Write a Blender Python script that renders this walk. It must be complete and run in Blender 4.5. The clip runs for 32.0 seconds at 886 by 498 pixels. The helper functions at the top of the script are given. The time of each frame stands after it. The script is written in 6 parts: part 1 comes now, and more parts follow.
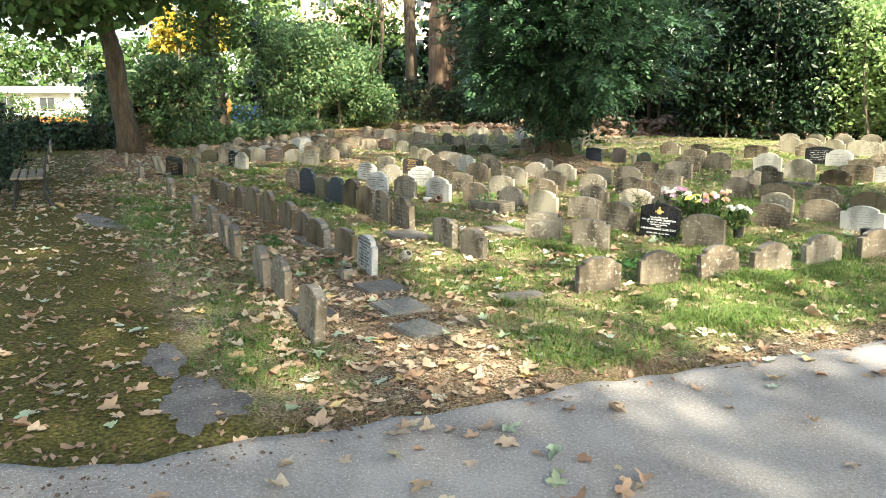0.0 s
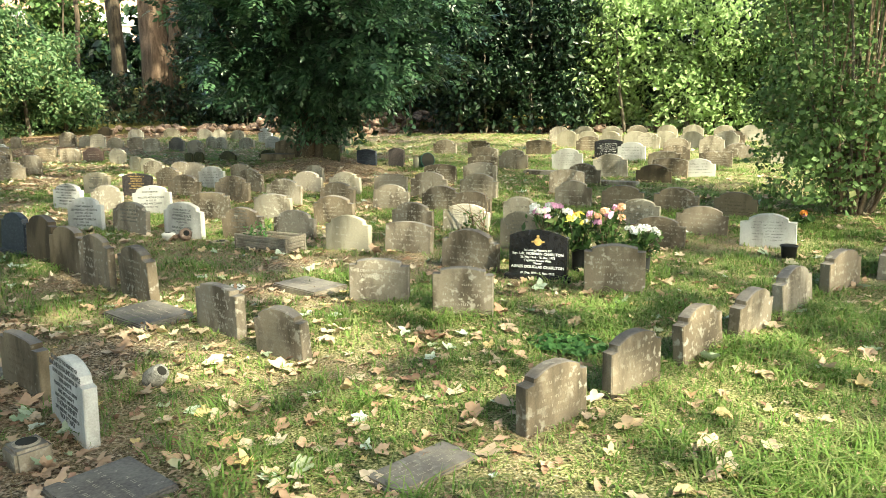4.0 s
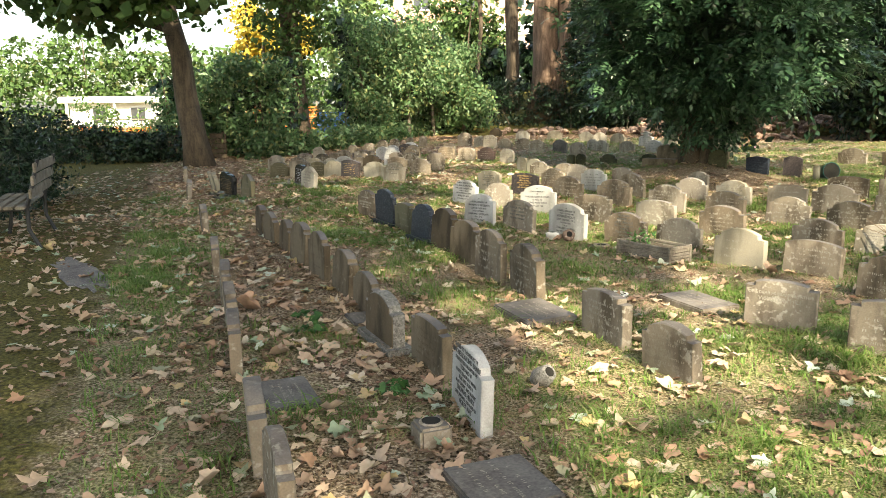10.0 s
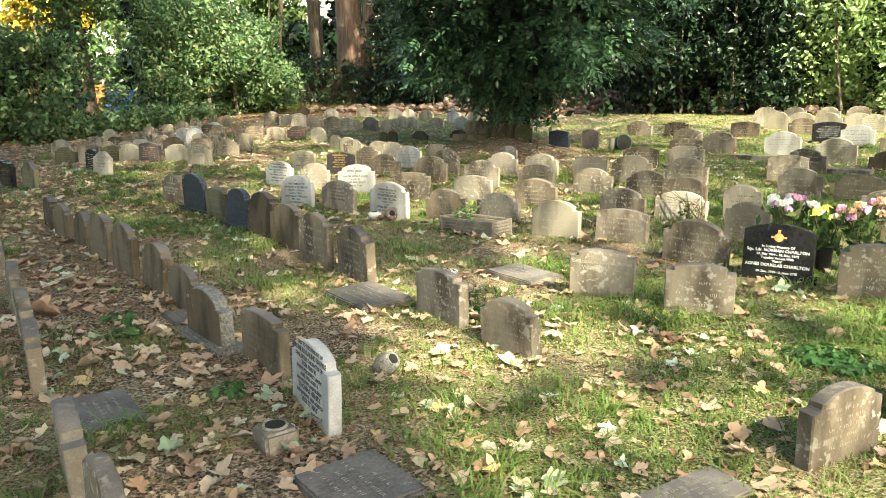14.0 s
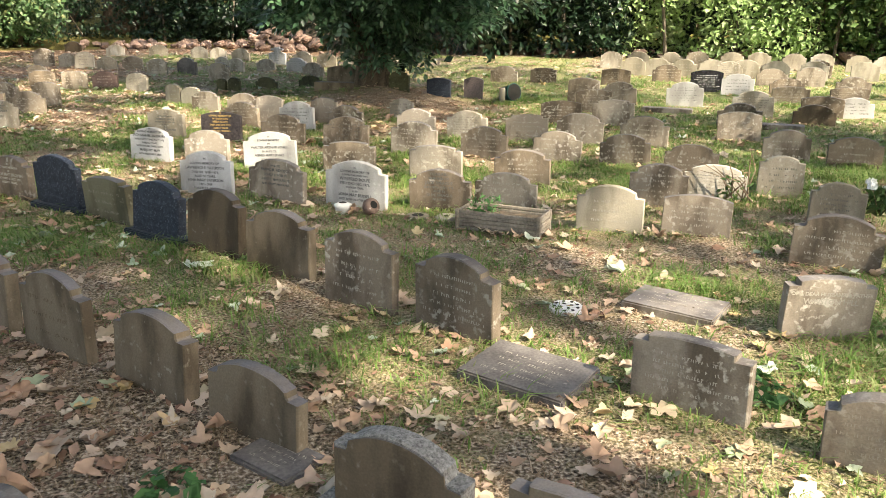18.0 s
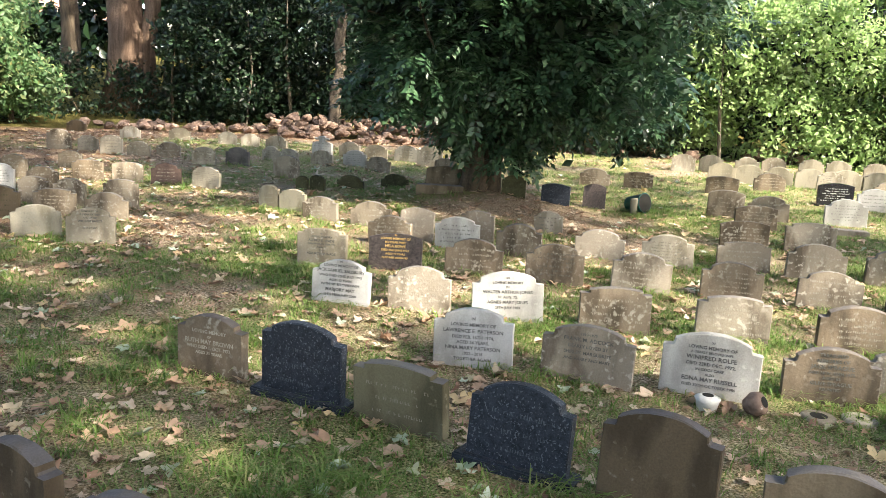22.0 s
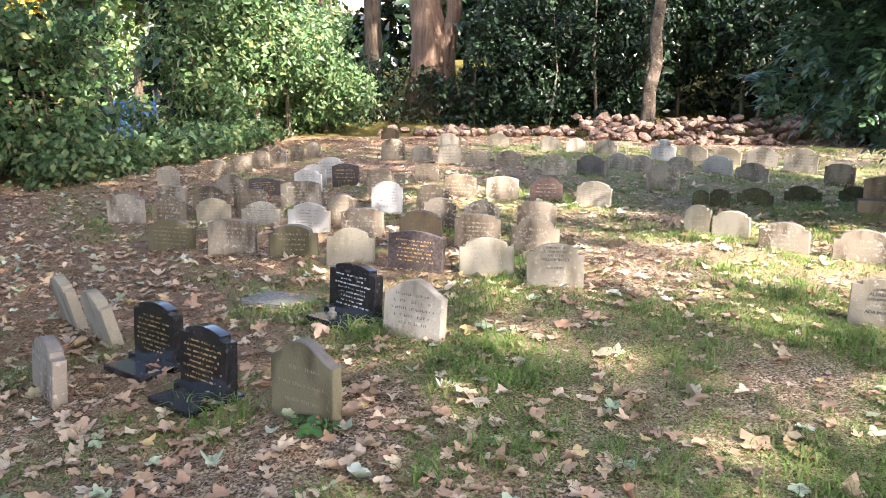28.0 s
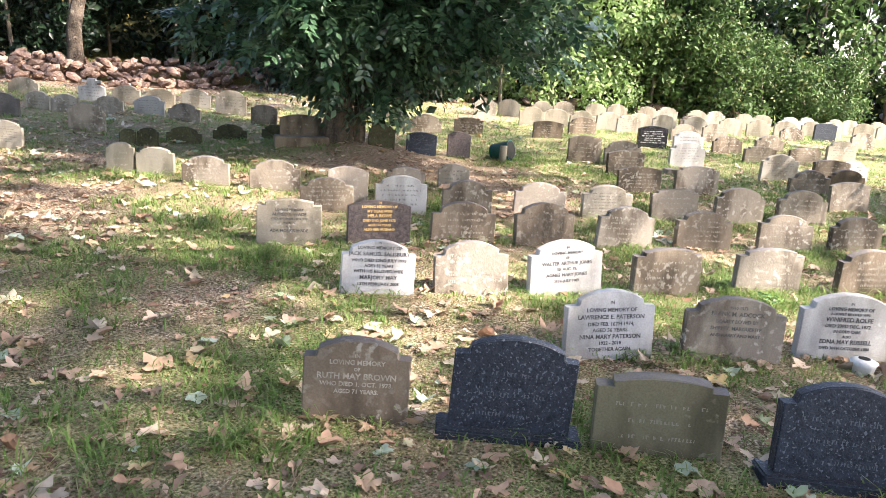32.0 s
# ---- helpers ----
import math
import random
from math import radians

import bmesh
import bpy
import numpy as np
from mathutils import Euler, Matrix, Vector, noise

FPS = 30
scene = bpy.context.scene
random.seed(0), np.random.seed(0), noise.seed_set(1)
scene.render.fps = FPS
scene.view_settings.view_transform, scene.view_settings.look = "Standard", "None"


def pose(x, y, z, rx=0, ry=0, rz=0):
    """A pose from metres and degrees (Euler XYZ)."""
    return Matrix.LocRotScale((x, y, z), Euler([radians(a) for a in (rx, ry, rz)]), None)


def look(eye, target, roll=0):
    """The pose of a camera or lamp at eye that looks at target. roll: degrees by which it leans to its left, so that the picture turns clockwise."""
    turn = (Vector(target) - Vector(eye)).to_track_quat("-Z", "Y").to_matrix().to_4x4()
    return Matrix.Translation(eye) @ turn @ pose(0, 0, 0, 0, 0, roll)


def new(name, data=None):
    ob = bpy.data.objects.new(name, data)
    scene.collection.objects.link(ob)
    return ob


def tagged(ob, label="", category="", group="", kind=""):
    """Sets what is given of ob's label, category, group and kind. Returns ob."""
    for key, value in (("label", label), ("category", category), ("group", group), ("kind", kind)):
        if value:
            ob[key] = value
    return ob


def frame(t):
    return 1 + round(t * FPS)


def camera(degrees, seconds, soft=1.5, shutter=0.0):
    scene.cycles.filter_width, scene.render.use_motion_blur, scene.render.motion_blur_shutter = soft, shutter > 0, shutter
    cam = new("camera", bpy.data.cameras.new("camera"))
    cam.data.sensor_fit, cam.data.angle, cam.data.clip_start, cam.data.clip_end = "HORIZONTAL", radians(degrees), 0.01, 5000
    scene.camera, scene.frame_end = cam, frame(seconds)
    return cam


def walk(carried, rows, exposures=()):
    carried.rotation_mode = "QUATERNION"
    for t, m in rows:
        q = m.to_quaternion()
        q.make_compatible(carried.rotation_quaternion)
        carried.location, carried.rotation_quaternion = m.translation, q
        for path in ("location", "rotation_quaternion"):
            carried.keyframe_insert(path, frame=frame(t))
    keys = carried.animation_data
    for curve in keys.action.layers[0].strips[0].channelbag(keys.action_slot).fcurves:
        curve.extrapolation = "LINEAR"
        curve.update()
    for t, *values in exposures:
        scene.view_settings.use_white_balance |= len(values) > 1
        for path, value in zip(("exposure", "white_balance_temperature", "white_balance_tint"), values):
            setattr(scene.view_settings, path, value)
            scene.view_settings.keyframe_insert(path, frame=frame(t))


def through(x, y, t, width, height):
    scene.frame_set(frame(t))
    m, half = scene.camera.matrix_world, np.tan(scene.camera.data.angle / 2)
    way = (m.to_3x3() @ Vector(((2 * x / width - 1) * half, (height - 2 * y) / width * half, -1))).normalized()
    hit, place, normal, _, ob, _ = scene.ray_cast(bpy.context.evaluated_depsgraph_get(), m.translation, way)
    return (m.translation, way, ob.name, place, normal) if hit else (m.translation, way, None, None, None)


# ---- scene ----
cam = camera(60.1, 32.0, soft=0.45)
PATH = [
    (0, (3.879, 1.693, 1.498), (3.37, 3.589, 1.117), 0.3),
    (0.5, (3.665, 2.087, 1.44), (3.373, 4.029, 1.062), -0.5),
    (1, (3.438, 2.453, 1.409), (3.325, 4.412, 1.021), 0.3),
    (1.5, (3.241, 2.825, 1.41), (3.265, 4.783, 1.002), 0.9),
    (2, (3.175, 3.332, 1.399), (3.226, 5.291, 0.997), -0.0),
    (2.5, (3.104, 3.771, 1.367), (3.172, 5.73, 0.968), -0.8),
    (4.5, (2.748, 4.898, 1.371), (2.936, 6.855, 1.006), -0.4),
    (5, (2.74, 4.92, 1.374), (2.929, 6.882, 1.032), -0.4),
    (5.5, (2.741, 4.929, 1.378), (2.924, 6.895, 1.056), -0.4),
    (6, (2.733, 4.934, 1.377), (2.877, 6.905, 1.068), -0.5),
    (6.5, (2.723, 4.939, 1.372), (2.777, 6.915, 1.069), -0.7),
    (7, (2.712, 4.94, 1.372), (2.664, 6.917, 1.07), -0.9),
    (7.5, (2.7, 4.94, 1.371), (2.486, 6.905, 1.067), -1.1),
    (8, (2.693, 4.941, 1.367), (2.345, 6.885, 1.053), -1.2),
    (8.5, (2.672, 4.939, 1.364), (2.229, 6.862, 1.038), -1.1),
    (9, (2.64, 4.914, 1.377), (2.133, 6.819, 1.04), -0.2),
    (9.5, (2.623, 4.899, 1.381), (2.009, 6.77, 1.03), -0.4),
    (10, (2.615, 4.901, 1.372), (1.873, 6.722, 1.008), -0.6),
    (10.5, (2.623, 4.901, 1.368), (1.865, 6.712, 0.984), -0.2),
    (11, (2.624, 4.908, 1.367), (1.871, 6.717, 0.967), -0.1),
    (11.5, (2.635, 4.913, 1.369), (1.954, 6.747, 0.956), 0.3),
    (12, (2.647, 4.923, 1.37), (2.074, 6.792, 0.949), 0.8),
    (12.5, (2.664, 4.926, 1.369), (2.219, 6.829, 0.941), 1.3),
    (13, (2.675, 4.913, 1.366), (2.31, 6.832, 0.934), 1.2),
    (13.5, (2.603, 4.93, 1.368), (2.284, 6.858, 0.939), 0.4),
    (15.5, (1.77, 5.631, 1.391), (1.686, 7.581, 0.955), -2.4),
    (16, (1.49, 5.853, 1.367), (1.489, 7.78, 0.83), -1.1),
    (16.5, (1.249, 6.133, 1.42), (1.426, 8.047, 0.869), -2.4),
    (17, (0.939, 6.36, 1.438), (1.299, 8.243, 0.868), -0.9),
    (17.5, (0.669, 6.547, 1.493), (1.121, 8.411, 0.926), 0.7),
    (18, (0.404, 6.867, 1.474), (0.757, 8.746, 0.886), 0.6),
    (18.5, (0.192, 7.125, 1.517), (0.501, 9.01, 0.923), 0.2),
    (19, (-0.115, 7.374, 1.536), (0.29, 9.245, 0.958), 1.1),
    (19.5, (-0.406, 7.645, 1.532), (-0.002, 9.514, 0.944), 1.5),
    (20, (-0.724, 7.957, 1.545), (-0.432, 9.845, 0.955), 0.3),
    (20.5, (-1.023, 8.202, 1.546), (-0.722, 10.091, 0.963), 0.2),
    (21, (-1.336, 8.461, 1.561), (-0.926, 10.332, 0.987), 0.8),
    (21.5, (-1.58, 8.831, 1.524), (-1.135, 10.703, 0.979), -0.0),
    (22, (-1.743, 9.234, 1.57), (-1.226, 11.127, 1.188), 2.9),
    (22.5, (-2.037, 9.579, 1.553), (-1.503, 11.476, 1.212), 3.2),
    (23, (-2.297, 9.907, 1.549), (-1.766, 11.806, 1.215), 3.2),
    (23.5, (-2.517, 10.316, 1.524), (-1.988, 12.217, 1.194), 3.1),
    (24, (-2.852, 10.616, 1.513), (-2.346, 12.519, 1.163), 2.1),
    (24.5, (-3.139, 10.891, 1.555), (-2.83, 12.833, 1.188), -0.4),
    (25, (-3.291, 11.118, 1.561), (-3.187, 13.091, 1.254), -1.0),
    (25.5, (-3.419, 11.174, 1.581), (-3.371, 13.151, 1.278), -0.8),
    (26, (-3.632, 11.116, 1.596), (-3.593, 13.082, 1.233), -0.4),
    (26.5, (-3.703, 11.081, 1.597), (-3.669, 13.045, 1.219), 1.3),
    (28.5, (-3.671, 11.063, 1.553), (-3.741, 13.017, 1.132), 0.1),
    (29, (-3.65, 11.066, 1.548), (-3.55, 13.017, 1.117), 1.1),
    (29.5, (-3.621, 11.065, 1.543), (-3.279, 12.988, 1.111), 2.3),
    (30, (-3.584, 11.055, 1.526), (-2.992, 12.915, 1.09), 3.5),
    (30.5, (-3.544, 11.032, 1.508), (-2.753, 12.814, 1.064), 3.9),
    (31, (-3.503, 11.023, 1.498), (-2.57, 12.731, 1.038), 3.9),
    (31.5, (-3.468, 10.994, 1.493), (-2.39, 12.61, 1.019), 4.1),
    (32, (-3.373, 11.025, 1.437), (-2.177, 12.555, 0.957), 4.1),
]
walk(cam, [(t, look(eye, target, roll)) for t, eye, target, roll in PATH], [(0, 3.03, 7200, 0), (1, 2.98, 7400, -10), (2.5, 2.98, 7600, -13), (5, 2.93, 7700, -2), (7, 2.88, 7800, 2), (9, 2.85, 7900, 5), (12, 3.05, 7700, 2), (13.5, 3.08, 7700, -1), (16, 2.93, 7700, 6), (20, 3.05, 7000, 10), (22, 3.08, 7000, 9), (23, 3.10, 7300, 9), (25, 3.43, 7400, 11), (26.5, 3.48, 7400, 11), (28.5, 3.68, 6600, 19), (30, 3.73, 6600, 19), (32, 3.41, 6600, 18)])

# ---- light ----
SUN_DIR = Vector((0.45, -0.60, 0.66)).normalized()
world = bpy.data.worlds.new("sky")
scene.world = world
world.use_nodes = True
wn = world.node_tree.nodes
sky = wn.new("ShaderNodeTexSky")
sky.sky_type = "NISHITA"
sky.sun_disc = False
sky.sun_elevation = math.asin(SUN_DIR.z)
sky.sun_rotation = math.atan2(SUN_DIR.x, SUN_DIR.y)
sky.air_density, sky.dust_density, sky.ozone_density = 1.0, 2.5, 1.0
wn["Background"].inputs[1].default_value = 0.083
world.node_tree.links.new(sky.outputs[0], wn["Background"].inputs[0])
sun = new("sun", bpy.data.lights.new("sun", "SUN"))
sun.data.energy, sun.data.angle, sun.data.color = 2.85, radians(0.6), (1.0, 0.93, 0.82)
sun.matrix_world = look((0, 0, 30), Vector((0, 0, 30)) - SUN_DIR)

rng = np.random.default_rng(7)
rnd = random.Random(11)


# ---- the lie of the land ----
def smooth(a, b, v):
    u = min(1.0, max(0.0, (v - a) / (b - a)))
    return u * u * (3 - 2 * u)


def lie(x, y):
    z = 0.02 * max(0, min(y, 32) - 13.5) * smooth(12, 16, y)
    z += 0.025 * max(0, min(x, 30) - 2.5) * smooth(7, 13, y) * (1 - 0.5 * smooth(8, 16, x))
    z += 0.08 * smooth(12.8, 15.3, y) * smooth(1.5, -0.5, x)
    z -= 0.09 * max(0, min(3.0, -4.1 - x)) * smooth(11, 14, y) * (1 - 0.75 * smooth(22, 29, y))
    z += 0.24 * math.exp(-((x - 1.55) ** 2 + (y - 19.7) ** 2) / 0.9)
    bank = y - (30.5 - 0.55 * max(0, x - 4.0) + 0.05 * max(0, -x))
    z += 2.2 * smooth(0, 9, bank) * smooth(-14, -4, x)
    return z


def height(x, y):
    return lie(x, y) + 0.02 * noise.noise((x * 0.9, y * 0.9, 0.3)) + 0.008 * noise.noise((x * 3.1, y * 3.1, 1.7))


# ---- materials ----
def mat(name, dark, light, scale=6.0, rough=0.85, bump=0.3, fine=60.0, speck=None, speck_at=0.64, speck_scale=25.0,
        spec=0.3, metal=0.0, each=0.0, island=0.0, coat=0.0, rise=0.004, streak=1.0):
    m = bpy.data.materials.new(name)
    m.use_nodes = True
    nt = m.node_tree
    n, l = nt.nodes, nt.links
    b = n["Principled BSDF"]
    b.inputs["Roughness"].default_value = rough
    b.inputs["Metallic"].default_value = metal
    b.inputs["Specular IOR Level"].default_value = spec
    b.inputs["Coat Weight"].default_value = coat
    co = n.new("ShaderNodeTexCoord")
    geo = n.new("ShaderNodeNewGeometry")
    big = n.new("ShaderNodeTexNoise")
    big.inputs["Scale"].default_value, big.inputs["Detail"].default_value = scale, 6
    if streak != 1.0:
        mp = n.new("ShaderNodeMapping")
        mp.inputs["Scale"].default_value = (1, 1, streak)
        l.new(geo.outputs["Position"], mp.inputs["Vector"])
        l.new(mp.outputs[0], big.inputs["Vector"])
    else:
        l.new(geo.outputs["Position"], big.inputs["Vector"])
    small = n.new("ShaderNodeTexNoise")
    small.inputs["Scale"].default_value, small.inputs["Detail"].default_value = fine, 4
    l.new(geo.outputs["Position"], small.inputs["Vector"])
    mixf = n.new("ShaderNodeMath")
    mixf.operation = "MULTIPLY_ADD"
    l.new(small.outputs["Fac"], mixf.inputs[0])
    mixf.inputs[1].default_value = 0.45
    add = n.new("ShaderNodeMath")
    add.operation = "MULTIPLY"
    l.new(big.outputs["Fac"], add.inputs[0])
    add.inputs[1].default_value = 0.55
    l.new(add.outputs[0], mixf.inputs[2])
    ramp = n.new("ShaderNodeValToRGB")
    ramp.color_ramp.elements[0].position, ramp.color_ramp.elements[1].position = 0.36, 0.64
    ramp.color_ramp.elements[0].color, ramp.color_ramp.elements[1].color = (*dark, 1), (*light, 1)
    l.new(mixf.outputs[0], ramp.inputs[0])
    out = ramp.outputs[0]
    if speck:
        spn = n.new("ShaderNodeTexNoise")
        spn.inputs["Scale"].default_value, spn.inputs["Detail"].default_value = speck_scale, 3
        l.new(geo.outputs["Position"], spn.inputs["Vector"])
        sr = n.new("ShaderNodeValToRGB")
        sr.color_ramp.elements[0].position, sr.color_ramp.elements[1].position = speck_at, speck_at + 0.05
        l.new(spn.outputs["Fac"], sr.inputs[0])
        mx = n.new("ShaderNodeMix")
        mx.data_type = "RGBA"
        l.new(sr.outputs[0], mx.inputs[0])
        l.new(out, mx.inputs[6])
        mx.inputs[7].default_value = (*speck, 1)
        out = mx.outputs[2]
    for amount, node, socket in ((each, "ShaderNodeObjectInfo", "Random"), (island, "ShaderNodeNewGeometry", "Random Per Island")):
        if amount:
            src = n.new(node)
            mr = n.new("ShaderNodeMapRange")
            mr.inputs[3].default_value, mr.inputs[4].default_value = 1 - amount, 1 + amount
            l.new(src.outputs[socket], mr.inputs[0])
            hsv = n.new("ShaderNodeHueSaturation")
            l.new(mr.outputs[0], hsv.inputs["Value"])
            l.new(out, hsv.inputs["Color"])
            out = hsv.outputs[0]
    l.new(out, b.inputs["Base Color"])
    if bump:
        bp = n.new("ShaderNodeBump")
        bp.inputs["Strength"].default_value, bp.inputs["Distance"].default_value = bump, rise
        l.new(mixf.outputs[0], bp.inputs["Height"])
        l.new(bp.outputs[0], b.inputs["Normal"])
    return m


def leaf_mat(name, colours, rough=0.55, through=0.35, spec=0.2):
    """Leaves that differ one from another, lit through from behind."""
    m = bpy.data.materials.new(name)
    m.use_nodes = True
    n, l = m.node_tree.nodes, m.node_tree.links
    b = n["Principled BSDF"]
    b.inputs["Roughness"].default_value = rough
    b.inputs["Specular IOR Level"].default_value = spec
    geo = n.new("ShaderNodeNewGeometry")
    ramp = n.new("ShaderNodeValToRGB")
    while len(ramp.color_ramp.elements) < len(colours):
        ramp.color_ramp.elements.new(0.5)
    for i, (e, c) in enumerate(zip(ramp.color_ramp.elements, colours)):
        e.position, e.color = i / (len(colours) - 1), (*c, 1)
    l.new(geo.outputs["Random Per Island"], ramp.inputs[0])
    tex = n.new("ShaderNodeTexNoise")
    tex.inputs["Scale"].default_value = 40
    l.new(geo.outputs["Position"], tex.inputs["Vector"])
    mr = n.new("ShaderNodeMapRange")
    mr.inputs[3].default_value, mr.inputs[4].default_value = 0.75, 1.25
    l.new(tex.outputs["Fac"], mr.inputs[0])
    hsv = n.new("ShaderNodeHueSaturation")
    l.new(mr.outputs[0], hsv.inputs["Value"])
    l.new(ramp.outputs[0], hsv.inputs["Color"])
    l.new(hsv.outputs[0], b.inputs["Base Color"])
    if through:
        tr = n.new("ShaderNodeBsdfTranslucent")
        l.new(hsv.outputs[0], tr.inputs[0])
        mix = n.new("ShaderNodeMixShader")
        mix.inputs[0].default_value = through
        l.new(b.outputs[0], mix.inputs[1])
        l.new(tr.outputs[0], mix.inputs[2])
        l.new(mix.outputs[0], n["Material Output"].inputs[0])
    return m


def stone_mat(name, brown, grey, lichen=(0.40, 0.39, 0.34), lichen_at=0.58, stain=0.5, rough=0.92, each=0.18, bump=0.6, crust=0.0):
    """Old sandstone: each block between two tints, run with dark stains and spotted with lichen."""
    m = bpy.data.materials.new(name)
    m.use_nodes = True
    n, l = m.node_tree.nodes, m.node_tree.links
    b = n["Principled BSDF"]
    b.inputs["Roughness"].default_value, b.inputs["Specular IOR Level"].default_value = rough, 0.25
    geo = n.new("ShaderNodeNewGeometry")
    info = n.new("ShaderNodeObjectInfo")

    def tex(scale, detail, stretch=(1, 1, 1)):
        mp = n.new("ShaderNodeMapping")
        mp.inputs["Scale"].default_value = stretch
        t = n.new("ShaderNodeTexNoise")
        t.inputs["Scale"].default_value, t.inputs["Detail"].default_value = scale, detail
        l.new(geo.outputs["Position"], mp.inputs["Vector"])
        l.new(mp.outputs[0], t.inputs["Vector"])
        return t.outputs["Fac"]

    def rng_map(fac, a, c, lo, hi):
        r = n.new("ShaderNodeMapRange")
        for i, v in enumerate((a, c, lo, hi)):
            r.inputs[i + 1].default_value = v
        l.new(fac, r.inputs[0])
        return r.outputs[0]

    def mixed(fac, x, y):
        k = n.new("ShaderNodeMix")
        k.data_type = "RGBA"
        l.new(fac, k.inputs[0])
        for s, v in ((6, x), (7, y)):
            if isinstance(v, tuple):
                k.inputs[s].default_value = (*v, 1)
            else:
                l.new(v, k.inputs[s])
        return k.outputs[2]

    def times(x, y):
        k = n.new("ShaderNodeMath")
        k.operation = "MULTIPLY"
        l.new(x, k.inputs[0])
        l.new(y, k.inputs[1])
        return k.outputs[0]

    tint = mixed(info.outputs["Random"], brown, grey)
    dark = tuple(v * stain for v in brown)
    runs = rng_map(tex(6, 6, (1, 1, 0.35)), 0.45, 0.62, 0.0, 0.9)
    col = mixed(runs, tint, dark)
    patch = rng_map(tex(3.2, 4), 0.42, 0.62, 0.15, 1.0)
    spots_ = times(rng_map(tex(26, 6), lichen_at, lichen_at + 0.09, 0.0, 0.75), patch)
    col = mixed(spots_, col, lichen)
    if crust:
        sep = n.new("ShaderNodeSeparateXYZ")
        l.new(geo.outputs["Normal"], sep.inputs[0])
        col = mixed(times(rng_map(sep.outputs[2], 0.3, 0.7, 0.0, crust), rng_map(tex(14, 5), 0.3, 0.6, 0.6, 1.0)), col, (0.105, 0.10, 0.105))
    grain = rng_map(tex(130, 3), 0.3, 0.7, 0.88, 1.12)
    hsv = n.new("ShaderNodeHueSaturation")
    l.new(times(grain, rng_map(info.outputs["Random"], 0, 1, 1 - each, 1 + each)), hsv.inputs["Value"])
    l.new(col, hsv.inputs["Color"])
    l.new(hsv.outputs[0], b.inputs["Base Color"])
    bp = n.new("ShaderNodeBump")
    bp.inputs["Strength"].default_value, bp.inputs["Distance"].default_value = bump, 0.004
    l.new(tex(55, 7), bp.inputs["Height"])
    l.new(bp.outputs[0], b.inputs["Normal"])
    return m


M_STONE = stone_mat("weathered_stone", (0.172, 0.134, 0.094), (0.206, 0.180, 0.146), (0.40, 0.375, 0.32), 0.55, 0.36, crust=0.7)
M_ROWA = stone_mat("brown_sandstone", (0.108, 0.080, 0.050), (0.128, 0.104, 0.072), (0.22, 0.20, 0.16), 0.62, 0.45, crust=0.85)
M_PALE = stone_mat("pale_stone", (0.255, 0.220, 0.164), (0.29, 0.268, 0.228), (0.46, 0.44, 0.39), 0.57, 0.55)
M_CREAM = stone_mat("cream_stone", (0.265, 0.235, 0.175), (0.295, 0.272, 0.222), (0.20, 0.19, 0.13), 0.60, 0.6, each=0.12, bump=0.4)
M_WHITE = stone_mat("white_marble", (0.345, 0.335, 0.312), (0.395, 0.39, 0.378), (0.40, 0.40, 0.36), 0.62, 0.68, 0.6, 0.10, 0.15)
M_SLATE = mat("blue_slate", (0.005, 0.008, 0.014), (0.027, 0.034, 0.048), 30, 0.5, 0.9, 120, speck=(0.10, 0.112, 0.13), speck_at=0.60, speck_scale=90)
M_CUT = mat("cut_slate_letters", (0.06, 0.068, 0.08), (0.12, 0.13, 0.14), 20, 0.9, 0)
M_TABLET = mat("dark_grey_stone", (0.055, 0.05, 0.047), (0.15, 0.135, 0.125), 7, 0.7, 0.4, 80, speck=(0.24, 0.22, 0.2), speck_at=0.68)
M_BLACK = mat("black_granite", (0.008, 0.008, 0.010), (0.02, 0.02, 0.022), 30, 0.16, 0.05, 200, speck=(0.04, 0.04, 0.05), spec=0.5)
M_SPECK = mat("dark_mottled_granite", (0.02, 0.016, 0.016), (0.10, 0.08, 0.075), 45, 0.4, 0.1, 160)
M_RED = mat("red_granite", (0.048, 0.029, 0.025), (0.098, 0.066, 0.056), 30, 0.5, 0.1, 120)
# Dark olive stone of the headstones under the tree.
M_DARK_OLIVE = mat("dark_olive_stone", (0.020, 0.021, 0.010), (0.075, 0.074, 0.036), 6, 0.95, 0.6, 60, speck=(0.12, 0.115, 0.08))
M_GRANITE = mat("grey_speckled_granite", (0.06, 0.056, 0.05), (0.25, 0.24, 0.22), 60, 0.7, 0.3, 150, speck=(0.06, 0.06, 0.05), speck_scale=90)
M_LETTER = mat("dark_letters", (0.05, 0.05, 0.045), (0.12, 0.115, 0.1), 20, 0.9, 0)
M_WORN = mat("worn_letters", (0.20, 0.18, 0.145), (0.34, 0.32, 0.27), 12, 0.95, 0)
M_FAINT = mat("faint_letters", (0.19, 0.165, 0.125), (0.245, 0.215, 0.17), 12, 0.95, 0)
M_LEAD = mat("lead_letters", (0.045, 0.044, 0.044), (0.125, 0.122, 0.118), 20, 0.7, 0)
M_GOLD = mat("gilt_letters", (0.5, 0.30, 0.09), (0.75, 0.52, 0.2), 30, 0.4, 0, metal=0.3)
M_SILVER = mat("white_letters", (0.6, 0.6, 0.58), (0.75, 0.75, 0.72), 30, 0.6, 0)
M_BARK = mat("bark", (0.03, 0.023, 0.016), (0.12, 0.092, 0.064), 12, 0.95, 1.0, 40, rise=0.035, streak=0.2)
